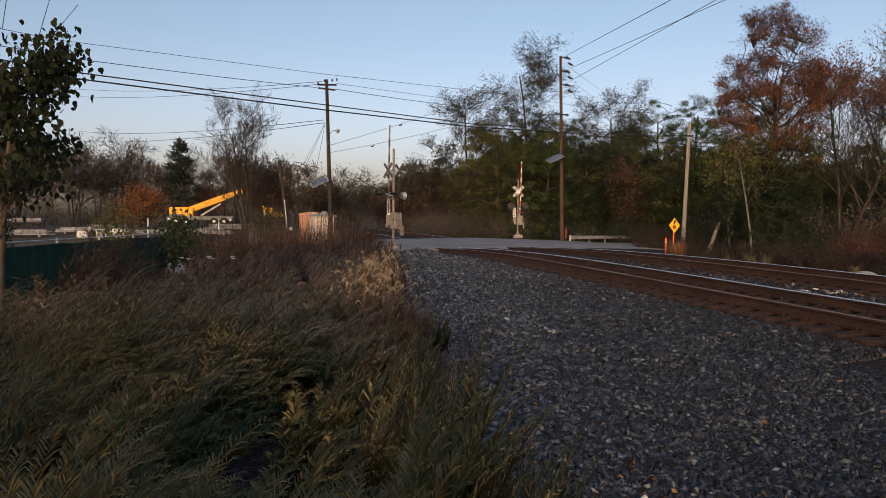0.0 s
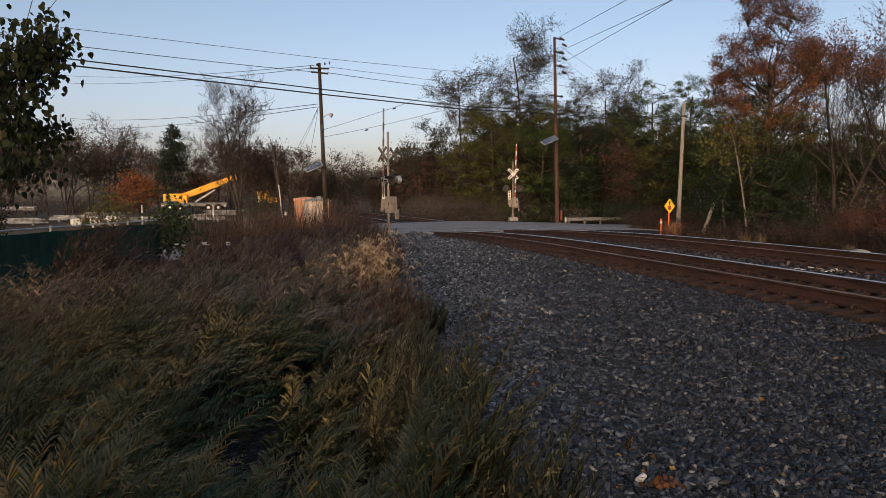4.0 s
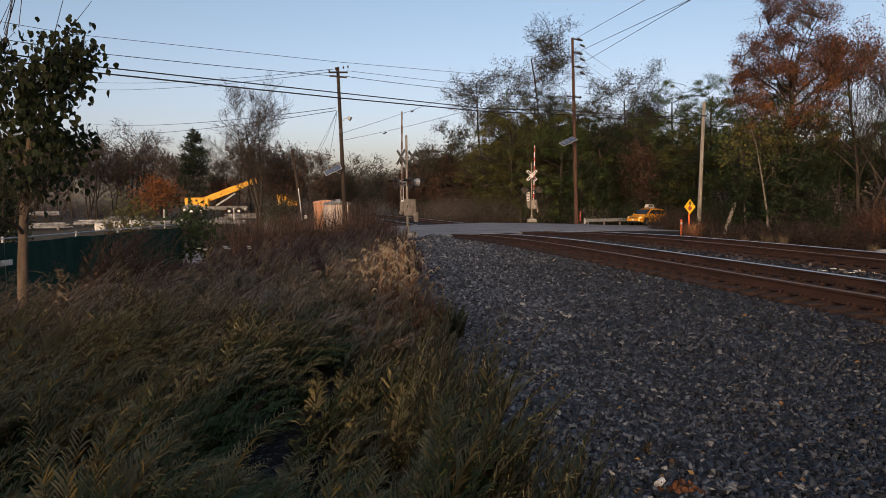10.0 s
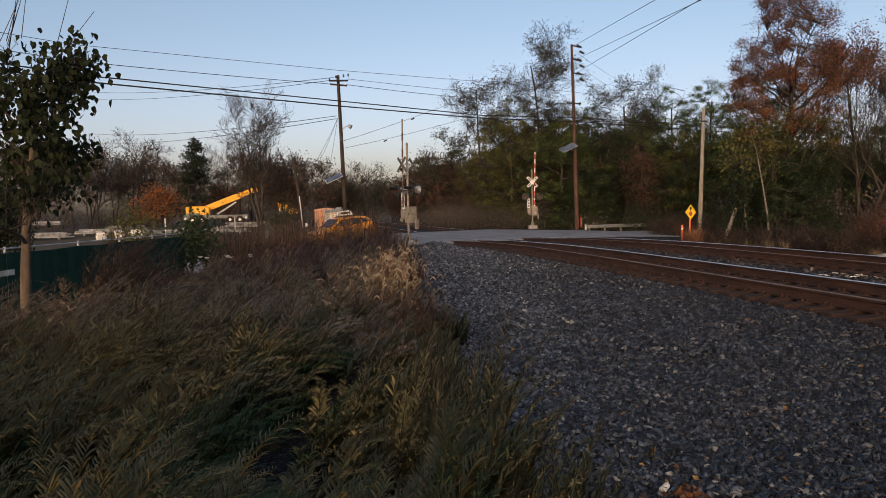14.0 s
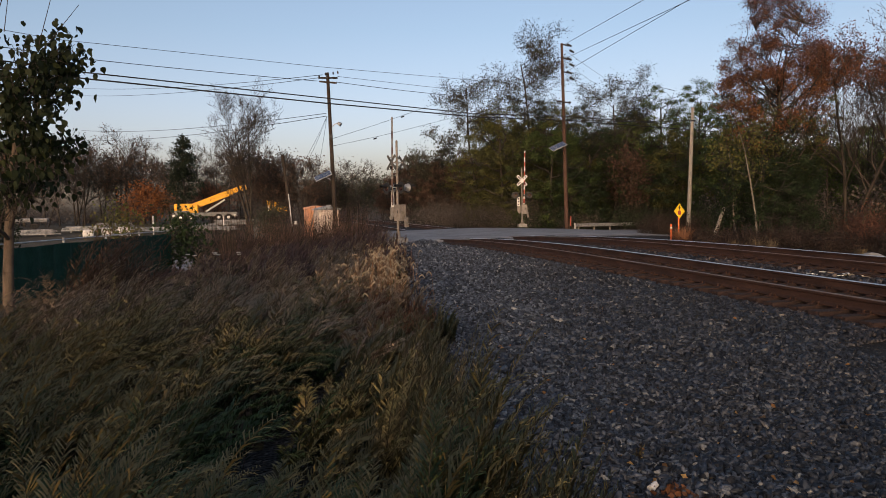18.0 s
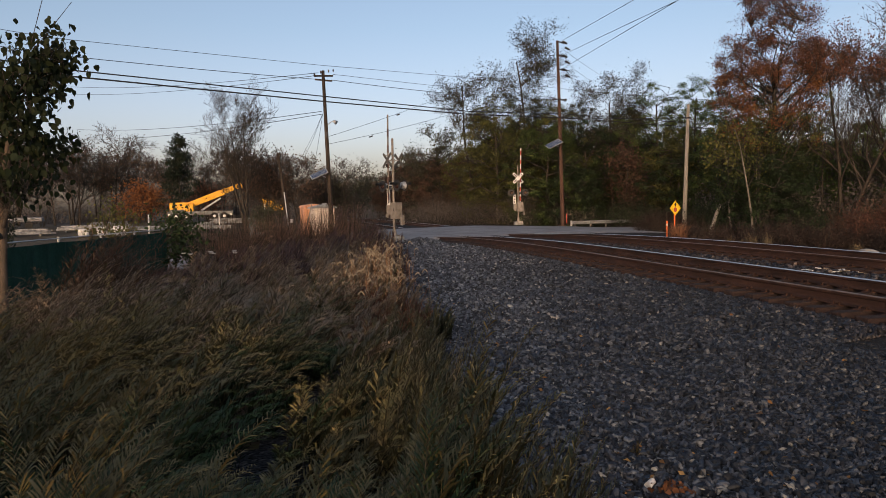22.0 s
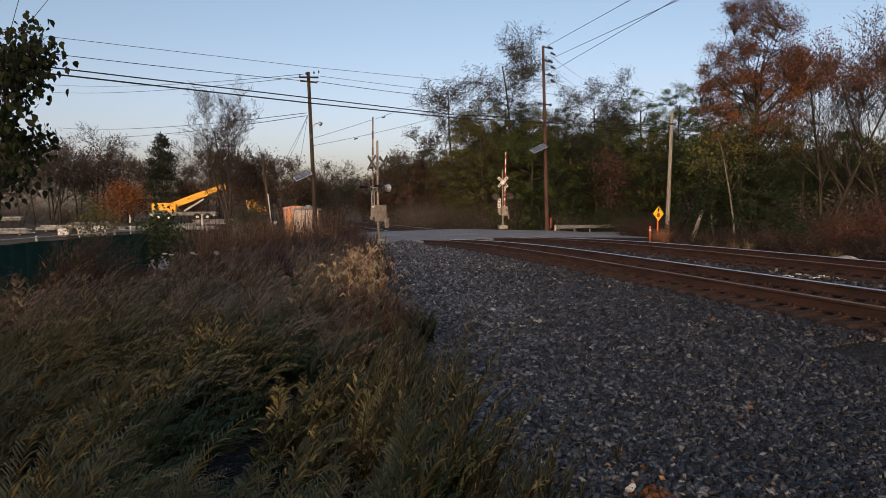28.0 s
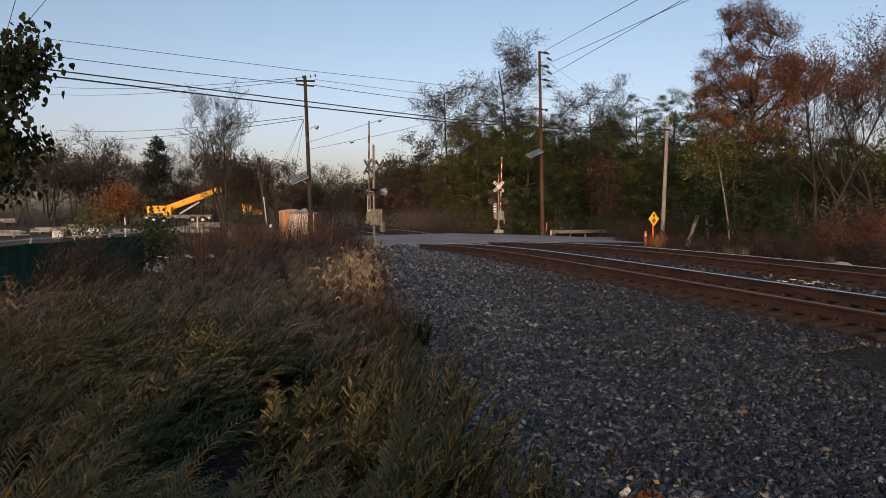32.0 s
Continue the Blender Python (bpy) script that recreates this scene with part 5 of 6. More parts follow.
rad = [0.004, 0.008, 0.010, 0.008, 0.002]
root = thing("foxtail_heads", "nodding straw-coloured foxtail seed heads", "grass", kind="stuff")
quick("heads", *tubes(np.concatenate(pts[:-1]), np.concatenate(pts[1:]), np.repeat(rad[:-1], n), np.repeat(rad[1:], n), 5), FOX, root)
foot = q0 - np.array([[0, 0, 1.0]]) * (0.65 + 0.0 * hz[:, None]) - dd * 0.08
quick("stalks", *tubes(foot, q0, np.full(n, 0.003), np.full(n, 0.0025), 3), FOX_BLADE, root)


# ---- poles and wires ----
def pole(label, x, y, z0, tip, r0, r1, material, name="utility_pole"):
    root = thing(name, label, "utility pole", pose(x, y, z0))
    part("shaft", rod(B(), (0, 0, -0.3), tip, r0, r1, 14), material, root)
    return root


pole_a = pole("dark wooden utility pole with crossarm and street light", 3.14, 51.9, -0.6, (-0.34, 0.02, 11.95), 0.17, 0.11, POLE_WOOD)
for dz, dx in ((11.55, 0.0), (11.3, 0.0)):
    part("crossarm", box(B(), (1.55, 0.1, 0.12), (-0.32, -0.15 if dz > 11.4 else 0.15, dz), (0, -6 if dz > 11.4 else 10, 28 if dz > 11.4 else -42), 0.01), POLE_WOOD, pole_a)
for dx, dz in ((-0.95, 11.55), (-0.5, 11.72), (0.05, 11.8), (0.38, 11.86)):
    part("insulator", rod(rod(B(), (dx, -0.15, dz), (dx, -0.15, dz + 0.14), 0.045, 0.06, 8), (dx, -0.15, dz + 0.14), (dx, -0.15, dz + 0.2), 0.035, 0.03, 8), INSUL, pole_a)
bm = B()
pts = [(-0.22, 0, 8.0), (0.1, -0.1, 8.3), (0.32, -0.18, 8.35)]
for p0, p1 in zip(pts, pts[1:]):
    rod(bm, p0, p1, 0.03, sides=8)
arm = part("lamp_arm", bm, GALV, pole_a)
bm = rod(B(), (0.3, -0.18, 8.36), (0.5, -0.26, 8.24), 0.09, 0.16, 10)
part("street_lamp_head", bm, GALV, pole_a, "small grey street lamp head")
part("meter_box", box(B(), (0.2, 0.16, 0.35), (-0.24, -0.2, 7.4), bevel=0.02), INSUL, pole_a)


def solar(root, at, turn, w=1.25, h=0.75):
    p = part("solar_panel", box(B(), (w, h, 0.04), at, turn, 0.006), GALV, root, "tilted blue solar panel in a metal frame")
    part("panel_face", box(B(), (w - 0.06, h - 0.06, 0.006), (Vector(at) + Euler([radians(t) for t in turn]).to_matrix() @ Vector((0, 0, 0.026)))[:], turn), SOLAR, p, "dark blue solar cells")
    part("panel_bracket", rod(B(), at, (at[0] + 0.5, at[1] + 0.2, at[2] - 0.25), 0.025), GALV, root)


def solar_build(nt, p):
    c = nt.nodes.new("ShaderNodeTexCoord")
    b = nt.nodes.new("ShaderNodeTexBrick")
    b.inputs["Scale"].default_value = 6
    b.inputs["Color1"].default_value, b.inputs["Color2"].default_value, b.inputs["Mortar"].default_value = (0.03, 0.05, 0.10, 1), (0.04, 0.06, 0.12, 1), (0.3, 0.33, 0.36, 1)
    nt.links.new(c.outputs["Object"], b.inputs["Vector"])
    nt.links.new(b.outputs["Color"], p.inputs["Base Color"])


SOLAR = mat("solar_cells", solar_build, 0.12, 0.0, 0.6)
solar(pole_a, (-0.85, -0.3, 4.6), (28, -24, 0))

pole_b = pole("tall reddish wooden utility pole with side insulators", 25.4, 63.1, -0.5, (-0.35, 0.1, 17.2), 0.2, 0.12, POLE_RED)
for dz in (17.0, 15.75, 14.5):
    part("crossarm", box(B(), (0.75, 0.09, 0.1), (-0.05, -0.1, dz), (0, 8, 20), 0.01), POLE_WOOD, pole_b)
    for dx, dd in ((0.3, 0.0), (0.55, -0.55)):
        part("insulator", rod(B(), (-0.05 + dx - 0.2, -0.15, dz + dd + 0.1), (-0.05 + dx + 0.25, -0.2, dz + dd - 0.12), 0.11, 0.09, 8), INSUL, pole_b)
part("crossarm", box(B(), (2.3, 0.1, 0.13), (-0.25, -0.12, 11.75), (0, -3, 35), 0.01), POLE_WOOD, pole_b)
part("crossarm", box(B(), (1.6, 0.1, 0.13), (0.3, -0.12, 11.7), (0, -2, 70), 0.01), POLE_WOOD, pole_b)
solar(pole_b, (-1.05, -0.6, 7.6), (26, -24, 0), 1.5, 0.95)
part("marker_sleeve", rod(B(), (0.28, -0.25, 0.2), (0.28, -0.25, 1.1), 0.06), RED_SHEET, pole_b, "red and white marker sleeve")

pole_c = pole("weathered grey wooden pole", 28.9, 47.95, -0.9, (0.3, -0.1, 9.6), 0.17, 0.11, POLE_GREY)
part("top_bracket", box(B(), (0.3, 0.25, 0.12), (0.3, -0.15, 8.6), bevel=0.01), INSUL, pole_c)
pole_d = pole("short dark leaning pole with a pale conduit", 0.25, 50.6, -0.9, (-0.75, 0.0, 6.3), 0.13, 0.10, POLE_WOOD)
bm = rod(B(), (-0.12, -0.16, 0.4), (-0.42, -0.16, 3.6), 0.04)
part("conduit", bm, GALV, pole_d)
part("conduit_box", box(B(), (0.2, 0.14, 0.25), (0.02, -0.2, 1.6), bevel=0.01), GALV, pole_d)
stub = pole("broken leaning grey pole stub", 29.8, 46.2, -0.9, (0.95, 0.0, 2.2), 0.14, 0.12, POLE_GREY, "leaning_stub")
pole("thin pale leaning post", 1.3, 61.5, -0.9, (0.75, 0, 2.9), 0.05, 0.04, POLE_GREY, "leaning_post")


def wire(label, pts, r, sag=0.0, name="overhead_wire"):
    """A cable through the points, with a sag between them."""
    P = []
    for a, b in zip(pts, pts[1:]):
        for k in range(12):
            t = k / 12
            P.append([a[i] + (b[i] - a[i]) * t for i in range(2)] + [a[2] + (b[2] - a[2]) * t - sag * 4 * t * (1 - t)])
    P.append(list(pts[-1]))
    P = np.array(P)
    v, f = tubes(P[:-1], P[1:], np.full(len(P) - 1, r), np.full(len(P) - 1, r), 6)
    return tagged(quick(name, v, f, WIRE), label, "cable", "overhead wires")


wire("thin black overhead wire", [(-60, -6, 9.6), (-11.76, 41.36, 10.75), (2.66, 49.93, 11.33), (13.48, 55.38, 11.76), (26.68, 60.37, 11.6), (60, 66, 11)], 0.014)
wire("black overhead wire to the pole's crossarm", [(-50, 6, 9.3), (-11.27, 42.53, 10.05), (2.14, 51.96, 10.75)], 0.02, 0.05)
wire("black overhead wire between the poles", [(3.38, 51.89, 10.7), (25.11, 63.19, 11.25)], 0.02, 0.25)
wire("thin black overhead wire between the poles", [(3.5, 51.89, 11.1), (25.4, 63.19, 11.4)], 0.014, 0.05)
wire("thick black overhead cable", [(-50, 0, 8.2), (-11.04, 41.56, 9.14), (2.53, 49.94, 9.25), (14.57, 56.14, 9.15), (24.7, 61.6, 9.75), (60, 73, 9.5)], 0.038)
wire("thick black overhead cable", [(-50, 0, 7.9), (-11.05, 41.55, 8.81), (2.53, 49.94, 8.9), (14.57, 56.14, 8.91), (24.7, 61.6, 9.4), (60, 73, 9.0)], 0.045)
wire("black overhead cable to the grey pole", [(24.7, 61.6, 9.5), (29.1, 47.9, 7.75)], 0.022, 0.15)
wire("thin overhead wire to the grey pole", [(29.1, 47.9, 7.7), (48, 44, 3.5)], 0.02, 0.2)
for dz, lab in ((8.47, 14.04), (8.27, 12.6)):
    wire("thin overhead wire from a far pole", [(-30.43, 116.08, lab), (2.61, 51.93, dz)], 0.022, 0.6)
wire("thin overhead wire from a far pole", [(-30.91, 115.95, 20.3), (2.47, 51.94, 11.2)], 0.02, 0.5)
wire("thin overhead wire from a far pole", [(-30.91, 115.95, 19.2), (2.3, 51.94, 11.0)], 0.02, 0.5)
wire("black service wire with a splice", [(3.0, 51.9, 6.66), (24.98, 63.25, 16.2)], 0.014, 0.45)
wire("black service wire with a splice", [(3.0, 51.9, 6.14), (25.12, 63.19, 13.4)], 0.014, 0.5)
for x, y, z in ((8.6, 54.7, 8.65), (6.3, 53.5, 6.85)):
    tagged(part("wire_splice", rod(B(), (x - 0.12, y - 0.06, z - 0.05), (x + 0.12, y + 0.06, z + 0.05), 0.05, sides=8), INSUL, None), "black splice on a service wire", "splice")
for a, b in (((25.12, 63.15, 16.5), (9.2, -2.0, 6.6)), ((25.35, 63.1, 15.3), (13.2, -2.0, 7.6)), ((25.45, 63.04, 14.1), (12.3, -2.0, 8.6))):
    wire("thin black overhead wire running over the tracks", [a, b], 0.016, 0.0)
for a, b in (((25.36, 63.09, 16.05), (46.7, 99.6, 20.34)), ((25.41, 63.07, 15.0), (45.6, 100.1, 19.4)), ((25.45, 63.05, 13.9), (46, 99, 17.5))):
    wire("thin black overhead wire over the trees", [a, b], 0.016, 0.1)
for e in ((1.3, 60, 5.4), (0.7, 60, 4.9), (2.0, 58, 4.0)):
    wire("thin black drop wire below the pole", [(2.7, 51.93, 8.3), e], 0.012, 0.2)


# ---- crossing signals ----
def crossbuck(root, at, turn, face, w=1.22):
    w = w if face is WHITE_SHEET else 1.02
    for s in (1, -1):
        b = part("crossbuck_blade", box(B(), (w, 0.02, 0.23 if face is WHITE_SHEET else 0.15), at if s > 0 else (at[0], at[1] - 0.03, at[2]), (0, s * 45, turn), 0.004), face, root, "white crossbuck blade" if face is WHITE_SHEET else "crossbuck blade, dull metal back")
        m = Matrix.Translation(at) @ pose(0, 0, 0, 0, s * 45, turn)
        for dx in (-0.36, 0.36) if face is WHITE_SHEET else ():
            bm = box(B(), (0.34, 0.006, 0.09), (dx, -0.014 - (0.03 if s < 0 else 0), 0))
            bmesh.ops.transform(bm, matrix=m, verts=bm.verts)
            part("lettering_bar", bm, BLACK, b)


def flasher(root, at, turn, face):
    f = part("flasher", rod(B(), (0, 0, 0), (0, -0.02, 0), 0.30, sides=20), SIGNAL_BLACK, root, "round black flasher unit")
    f.matrix_basis = Matrix.Translation(at) @ pose(0, 0, 0, 0, 0, turn)
    part("lamp_body", rod(B(), (0, 0.2, 0), (0, 0, 0), 0.15, 0.21, 16), GALV, f, "round grey lamp housing")
    part("lens", rod(B(), (0, -0.02, 0), (0, -0.05, 0), 0.15, 0.13, 18), LENS, f, "unlit dark red lens")
    bm = B()
    n = 12
    ring = [[bm.verts.new((r * math.cos(a), yy, r * math.sin(a))) for a in [radians(15 + 150 * k / n) for k in range(n + 1)]] for r, yy in ((0.165, -0.02), (0.165, -0.36))]
    for k in range(n):
        bm.faces.new((ring[0][k], ring[0][k + 1], ring[1][k + 1], ring[1][k]))
    bmesh.ops.solidify(bm, geom=bm.faces[:], thickness=0.006)
    part("hood", bm, SIGNAL_BLACK, f)
    return f


def gate(label, x, y, z, turn, arm_top, arm_dx, red_arm):
    root = thing("crossing_signal", label, "crossing signal", pose(x, y, z, 0, 0, turn), "crossing signals")
    part("foundation", box(B(), (0.75, 0.75, 0.3), (0, 0, -0.02), bevel=0.03), CONCRETE, root)
    part("base_casting", rod(box(B(), (0.42, 0.42, 0.06), (0, 0, 0.16), bevel=0.01), (0, 0, 0.18), (0, 0, 0.5), 0.14, 0.085, 12), STEEL_PAINT, root)
    part("mast", rod(B(), (0, 0, 0.3), (0, 0, 5.1), 0.065, 0.06, 14), STEEL_PAINT, root)
    part("mast_cap", rod(B(), (0, 0, 5.1), (0, 0, 5.2), 0.075, 0.03, 12), STEEL_PAINT, root)
    my = -0.22 if red_arm else 0.06
    mech = part("gate_mechanism", box(B(), (0.52, 0.42, 0.85), (0.12, my, 1.45), bevel=0.03), STEEL_PAINT, root, "grey gate mechanism case")
    part("case_door", box(B(), (0.42, 0.02, 0.7), (0.12, my - 0.22, 1.45), bevel=0.006), STEEL_PAINT, mech)
    part("latch", box(B(), (0.03, 0.03, 0.16), (0.24, my - 0.24, 1.5)), BLACK, mech)
    part("counterweight_arm", box(B(), (0.06, 0.05, 1.15), (0.46, my + 0.1, 1.25), (0, -4, 0), 0.01), STEEL_PAINT, root)
    part("counterweight", box(B(), (0.11, 0.22, 0.5), (0.5, my + 0.1, 0.95), (0, -4, 0), 0.02), STEEL_PAINT, root)
    part("junction_box", box(B(), (0.3, 0.22, 0.5), (-0.3, -0.05, 1.5), bevel=0.02), STEEL_PAINT, root)
    part("bell", rod(B(), (-0.28, -0.2, 1.2), (-0.28, -0.28, 1.2), 0.13, 0.09, 14), STEEL_PAINT, root)
    ay = -0.3 if red_arm else -0.2
    arm = part("gate_arm", box(B(), (0.09, 0.045, arm_top - 1.9), (-0.14 + arm_dx, ay, (arm_top + 1.9) / 2), (0, 1.5, 0), 0.008), WHITE_SHEET if red_arm else STEEL_PAINT, root, "raised red and white striped gate arm" if red_arm else "raised gate arm, dull grey from behind")
    zz = 2.2
    while zz < arm_top - 0.3:
        part("red_stripe", box(B(), (0.096, 0.051, 0.4), (-0.14 + arm_dx + (zz - (arm_top + 1.9) / 2) * 0.026, ay, zz), (0, 1.5, 0), 0.004), RED_SHEET if red_arm else RUST_STRIPE, arm)
        zz += 0.82
    for zz in (2.7, 3.8):
        part("arm_light", box(B(), (0.09, 0.1, 0.16), (-0.2 + arm_dx, ay - 0.04, zz), bevel=0.02), SIGNAL_BLACK, arm)
    crossbuck(root, (0, -0.09 if red_arm else -0.34, 4.05), 0, WHITE_SHEET if red_arm else SIGN_BACK)
    if not red_arm:
        crossbuck(root, (0, 0.40, 4.05), 0, SIGN_BACK)
        part("crossbuck_bracket", rod(B(), (0, -0.36, 4.05), (0, 0.42, 4.05), 0.025), STEEL_PAINT, root)
    part("flasher_crossarm", rod(B(), (-0.75, 0, 2.72), (0.75, 0, 2.72), 0.03), SIGNAL_BLACK, root)
    for dx in (-0.62, 0.62):
        flasher(root, (dx, -0.24, 2.74), 0, True)
        flasher(root, (dx, 0.24, 2.74), 180, True)
    sign = part("track_count_sign", box(B(), (0.26, 0.02, 0.85), (-0.34, -0.07, 2.15), bevel=0.004), WHITE_SHEET, root, "narrow white sign with dark marks")
    for dz in (-0.25, 0.0, 0.25):
        part("sign_mark", box(B(), (0.13, 0.008, 0.12), (-0.34, -0.084, 2.15 + dz)), BLACK, sign)
    part("finial_bracket", rod(B(), (-0.62, -0.05, 4.35), (0.1, -0.05, 4.35), 0.02), STEEL_PAINT, root)
    return root


gate("aluminium-painted crossing signal with its gate arm raised", 5.43, 36.7, -0.1, -62, 6.4, 0.0, False)
gate("crossing signal with crossbuck and raised red-white gate arm", 20.4, 61.3, -0.12, -8, 6.7, 0.32, True)

# Pedestrian-height signs beside the far track.
sign = thing("stop_ahead_sign", "yellow diamond warning sign with a stop symbol on an orange post", "traffic sign", pose(23.3, 39.7, float(land(23.3, 39.7)) - 0.05, 0, 0, 16))
part("post", rod(B(), (0, 0, -0.2), (0, 0, 2.4), 0.045, sides=10), ORANGE, sign, "orange post")
plate = part("sign_plate", box(B(), (0.66, 0.012, 0.66), (0, -0.06, 2.25), (0, 45, 0), 0.003), YELLOW_SIGN, sign, "yellow diamond plate")
part("sign_border", box(B(), (0.60, 0.004, 0.012), (0.21, -0.069, 2.46), (0, 45, 0)), BLACK, plate)
bm = rod(B(), (0, -0.066, 2.15), (0, -0.074, 2.15), 0.15, sides=8)
part("stop_symbol", bm, RED_SHEET, plate, "red octagon symbol")
bm = prism(B(), [(-0.05, 2.34), (0.05, 2.34), (0.05, 2.46), (0.11, 2.46), (0, 2.6), (-0.11, 2.46), (-0.05, 2.46)], 0.006, Matrix.Translation((0, -0.07, 0)))
part("arrow", bm, BLACK, plate)
marker = thing("marker_post", "slim orange marker post", "marker post", pose(21.9, 38.15, float(land(21.9, 38.15)) - 0.02))
part("blade", box(B(), (0.11, 0.03, 1.45), (0, 0, 0.7), bevel=0.008), ORANGE, marker)
part("band", box(B(), (0.114, 0.034, 0.12), (0, 0, 1.2)), WHITE_SHEET, marker)

# Guardrail beyond the road.
rail_root = thing("guardrail", "galvanised steel guardrail with white end", "guardrail", pose(27.7, 66.5, -0.95, 0, 0, 9))
bm = B()
prof = [(0.0, 0.42), (0.05, 0.47), (0.05, 0.52), (0.0, 0.57), (0.0, 0.60), (0.05, 0.65), (0.05, 0.70), (0.0, 0.75), (-0.02, 0.75), (-0.02, 0.42)]
rings = [[bm.verts.new((xx, -a, b)) for a, b in prof] for xx in (0, 4, 8, 12)]
for r0, r1 in zip(rings, rings[1:]):
    for i in range(len(prof)):
        bm.faces.new((r0[i], r0[(i + 1) % len(prof)], r1[(i + 1) % len(prof)], r1[i]))
part("rail_beam", bm, GALV, rail_root)
for k in range(7):
    part("post", box(B(), (0.15, 0.12, 0.95), (0.4 + k * 1.85, 0.1, 0.3), bevel=0.01), POLE_GREY, rail_root)
part("end_cap", box(B(), (0.16, 0.14, 0.55), (-0.05, 0, 0.52), bevel=0.02), WHITE_SHEET, rail_root, "white guardrail end")


# ---- shed and yard ----
SHED = plain("cream_panel", (0.58, 0.48, 0.42), (0.70, 0.60, 0.53), 1.5, 0.6, b=0.1)
SHED_OR = plain("peach_panel", (0.62, 0.30, 0.17), (0.72, 0.38, 0.24), 1.5, 0.6, b=0.1)
SHED_ROOF = plain("grey_metal_roof", (0.22, 0.24, 0.25), (0.34, 0.36, 0.37), 2, 0.5, 0.3, 0.1)
shed = thing("signal_shed", "cream metal equipment shed with a low grey roof", "shed", pose(2.95, 62.4, -0.75, 0, 0, 14))
part("body", box(B(), (1.75, 1.7, 2.3), (0, 0, 1.15), bevel=0.01), SHED, shed)
for k in range(-2, 3):
    part("wall_rib", box(B(), (0.03, 0.03, 2.2), (k * 0.38, -0.86, 1.15)), SHED, shed)
part("door", box(B(), (0.8, 0.03, 1.95), (-0.35, -0.868, 1.05), bevel=0.005), SHED, shed)
bm = prism(B(), [(-1.05, 2.3), (1.05, 2.3), (0.95, 2.42), (0, 2.62), (-0.95, 2.42)], 2.0)
part("roof", bm, SHED_ROOF, shed)
part("roof_vent", box(B(), (0.35, 0.4, 0.2), (0.2, 0, 2.64), bevel=0.03), SHED_ROOF, shed)
hut = thing("signal_hut", "peach-coloured equipment hut behind the shed", "shed", pose(2.1, 64.6, -0.8, 0, 0, 14))
part("body", box(B(), (1.7, 1.5, 2.45), (0, 0, 1.22), bevel=0.01), SHED_OR, hut)
part("roof", prism(B(), [(-0.95, 2.45), (0.95, 2.45), (0.8, 2.62), (0, 2.75), (-0.8, 2.62)], 1.7), SHED_OR, hut)
CABINET = plain("blue_grey_cabinet", (0.09, 0.11, 0.12), (0.15, 0.175, 0.19), 2, 0.6, b=0.1)
solb = thing("utility_cabinet", "grey-blue utility cabinet among the weeds", "cabinet", pose(-2.6, 62, -0.8, 0, 0, 5))
part("body", box(B(), (1.1, 0.9, 1.8), (0, 0, 0.85), bevel=0.03), CABINET, solb)
part("door", box(B(), (0.95, 0.02, 1.5), (0, -0.46, 0.85), bevel=0.005), CABINET, solb)

CRANE = plain("crane_yellow", (0.72, 0.34, 0.015), (0.82, 0.42, 0.03), 1.0, 0.4, b=0.05, spot=(0.5, 0.24, 0.03))
CARRIER = plain("carrier_grey", (0.10, 0.10, 0.105), (0.2, 0.2, 0.205), 1.5, 0.6, b=0.1)
TYRE = plain("tyre_rubber", (0.012, 0.012, 0.012), (0.028, 0.027, 0.026), 8, 0.85, b=0.3)
crane = thing("mobile_crane", "yellow mobile crane with its boom raised, parked in the yard", "crane", pose(-12.2, 103.2, 0.28))
part("carrier", box(box(B(), (8.6, 2.4, 0.5), (0.6, 0, 0.95), bevel=0.05), (2.0, 2.3, 0.35), (-2.4, 0, 1.3), bevel=0.05), CARRIER, crane, "grey carrier deck")
part("slew_house", box(box(B(), (2.3, 1.9, 1.15), (-2.0, 0, 1.85), bevel=0.1), (0.9, 1.9, 1.25), (-3.0, 0, 1.75), bevel=0.1), CRANE, crane)
d = Vector((8.0, 0, 3.1)).normalized()
ang = math.degrees(math.atan2(3.1, 8.0))
mid = Vector((-1.2, 0, 1.95)) + d * 2.85
boom = part("boom_section", box(B(), (5.7, 0.7, 0.82), mid, (0, -ang, 0), 0.06), CRANE, crane, "yellow box-section boom")
part("inner_boom", box(B(), (2.3, 0.56, 0.64), Vector((-1.2, 0, 1.97)) + d * 6.3, (0, -ang, 0), 0.05), CRANE, crane)
part("boom_head", box(B(), (0.7, 0.66, 0.85), Vector((-1.2, 0, 1.95)) + d * 7.45, (0, -ang, 0), 0.1), CRANE, crane)
part("lift_cylinder", rod(B(), (0.6, 0, 1.3), (3.2, 0, 2.95), 0.14, 0.12), GALV, crane)
part("cab", box(B(), (1.2, 0.9, 1.2), (-0.9, -0.75, 1.7), bevel=0.12), CRANE, crane)
for dx in (-2.6, -1.3, 2.4, 3.7):
    for dy in (-1.05, 1.05):
        w = part("wheel", rod(B(), (dx, dy - 0.16, 0.5), (dx, dy + 0.16, 0.5), 0.5, sides=18), TYRE, crane)
        part("hub", rod(B(), (dx, dy - 0.18, 0.5), (dx, dy + 0.18, 0.5), 0.2, sides=12), GALV, w)
for dx in (-3.4, 4.6):
    part("outrigger", box(B(), (0.3, 3.4, 0.3), (dx, 0, 0.75), bevel=0.03), GALV, crane)
loader = thing("yellow_loader", "yellow machine cab behind the bare tree", "vehicle", pose(-2.6, 108, 0.2))
part("cab", box(B(), (1.9, 1.6, 1.4), (0, 0, 2.2), bevel=0.1), CRANE, loader)
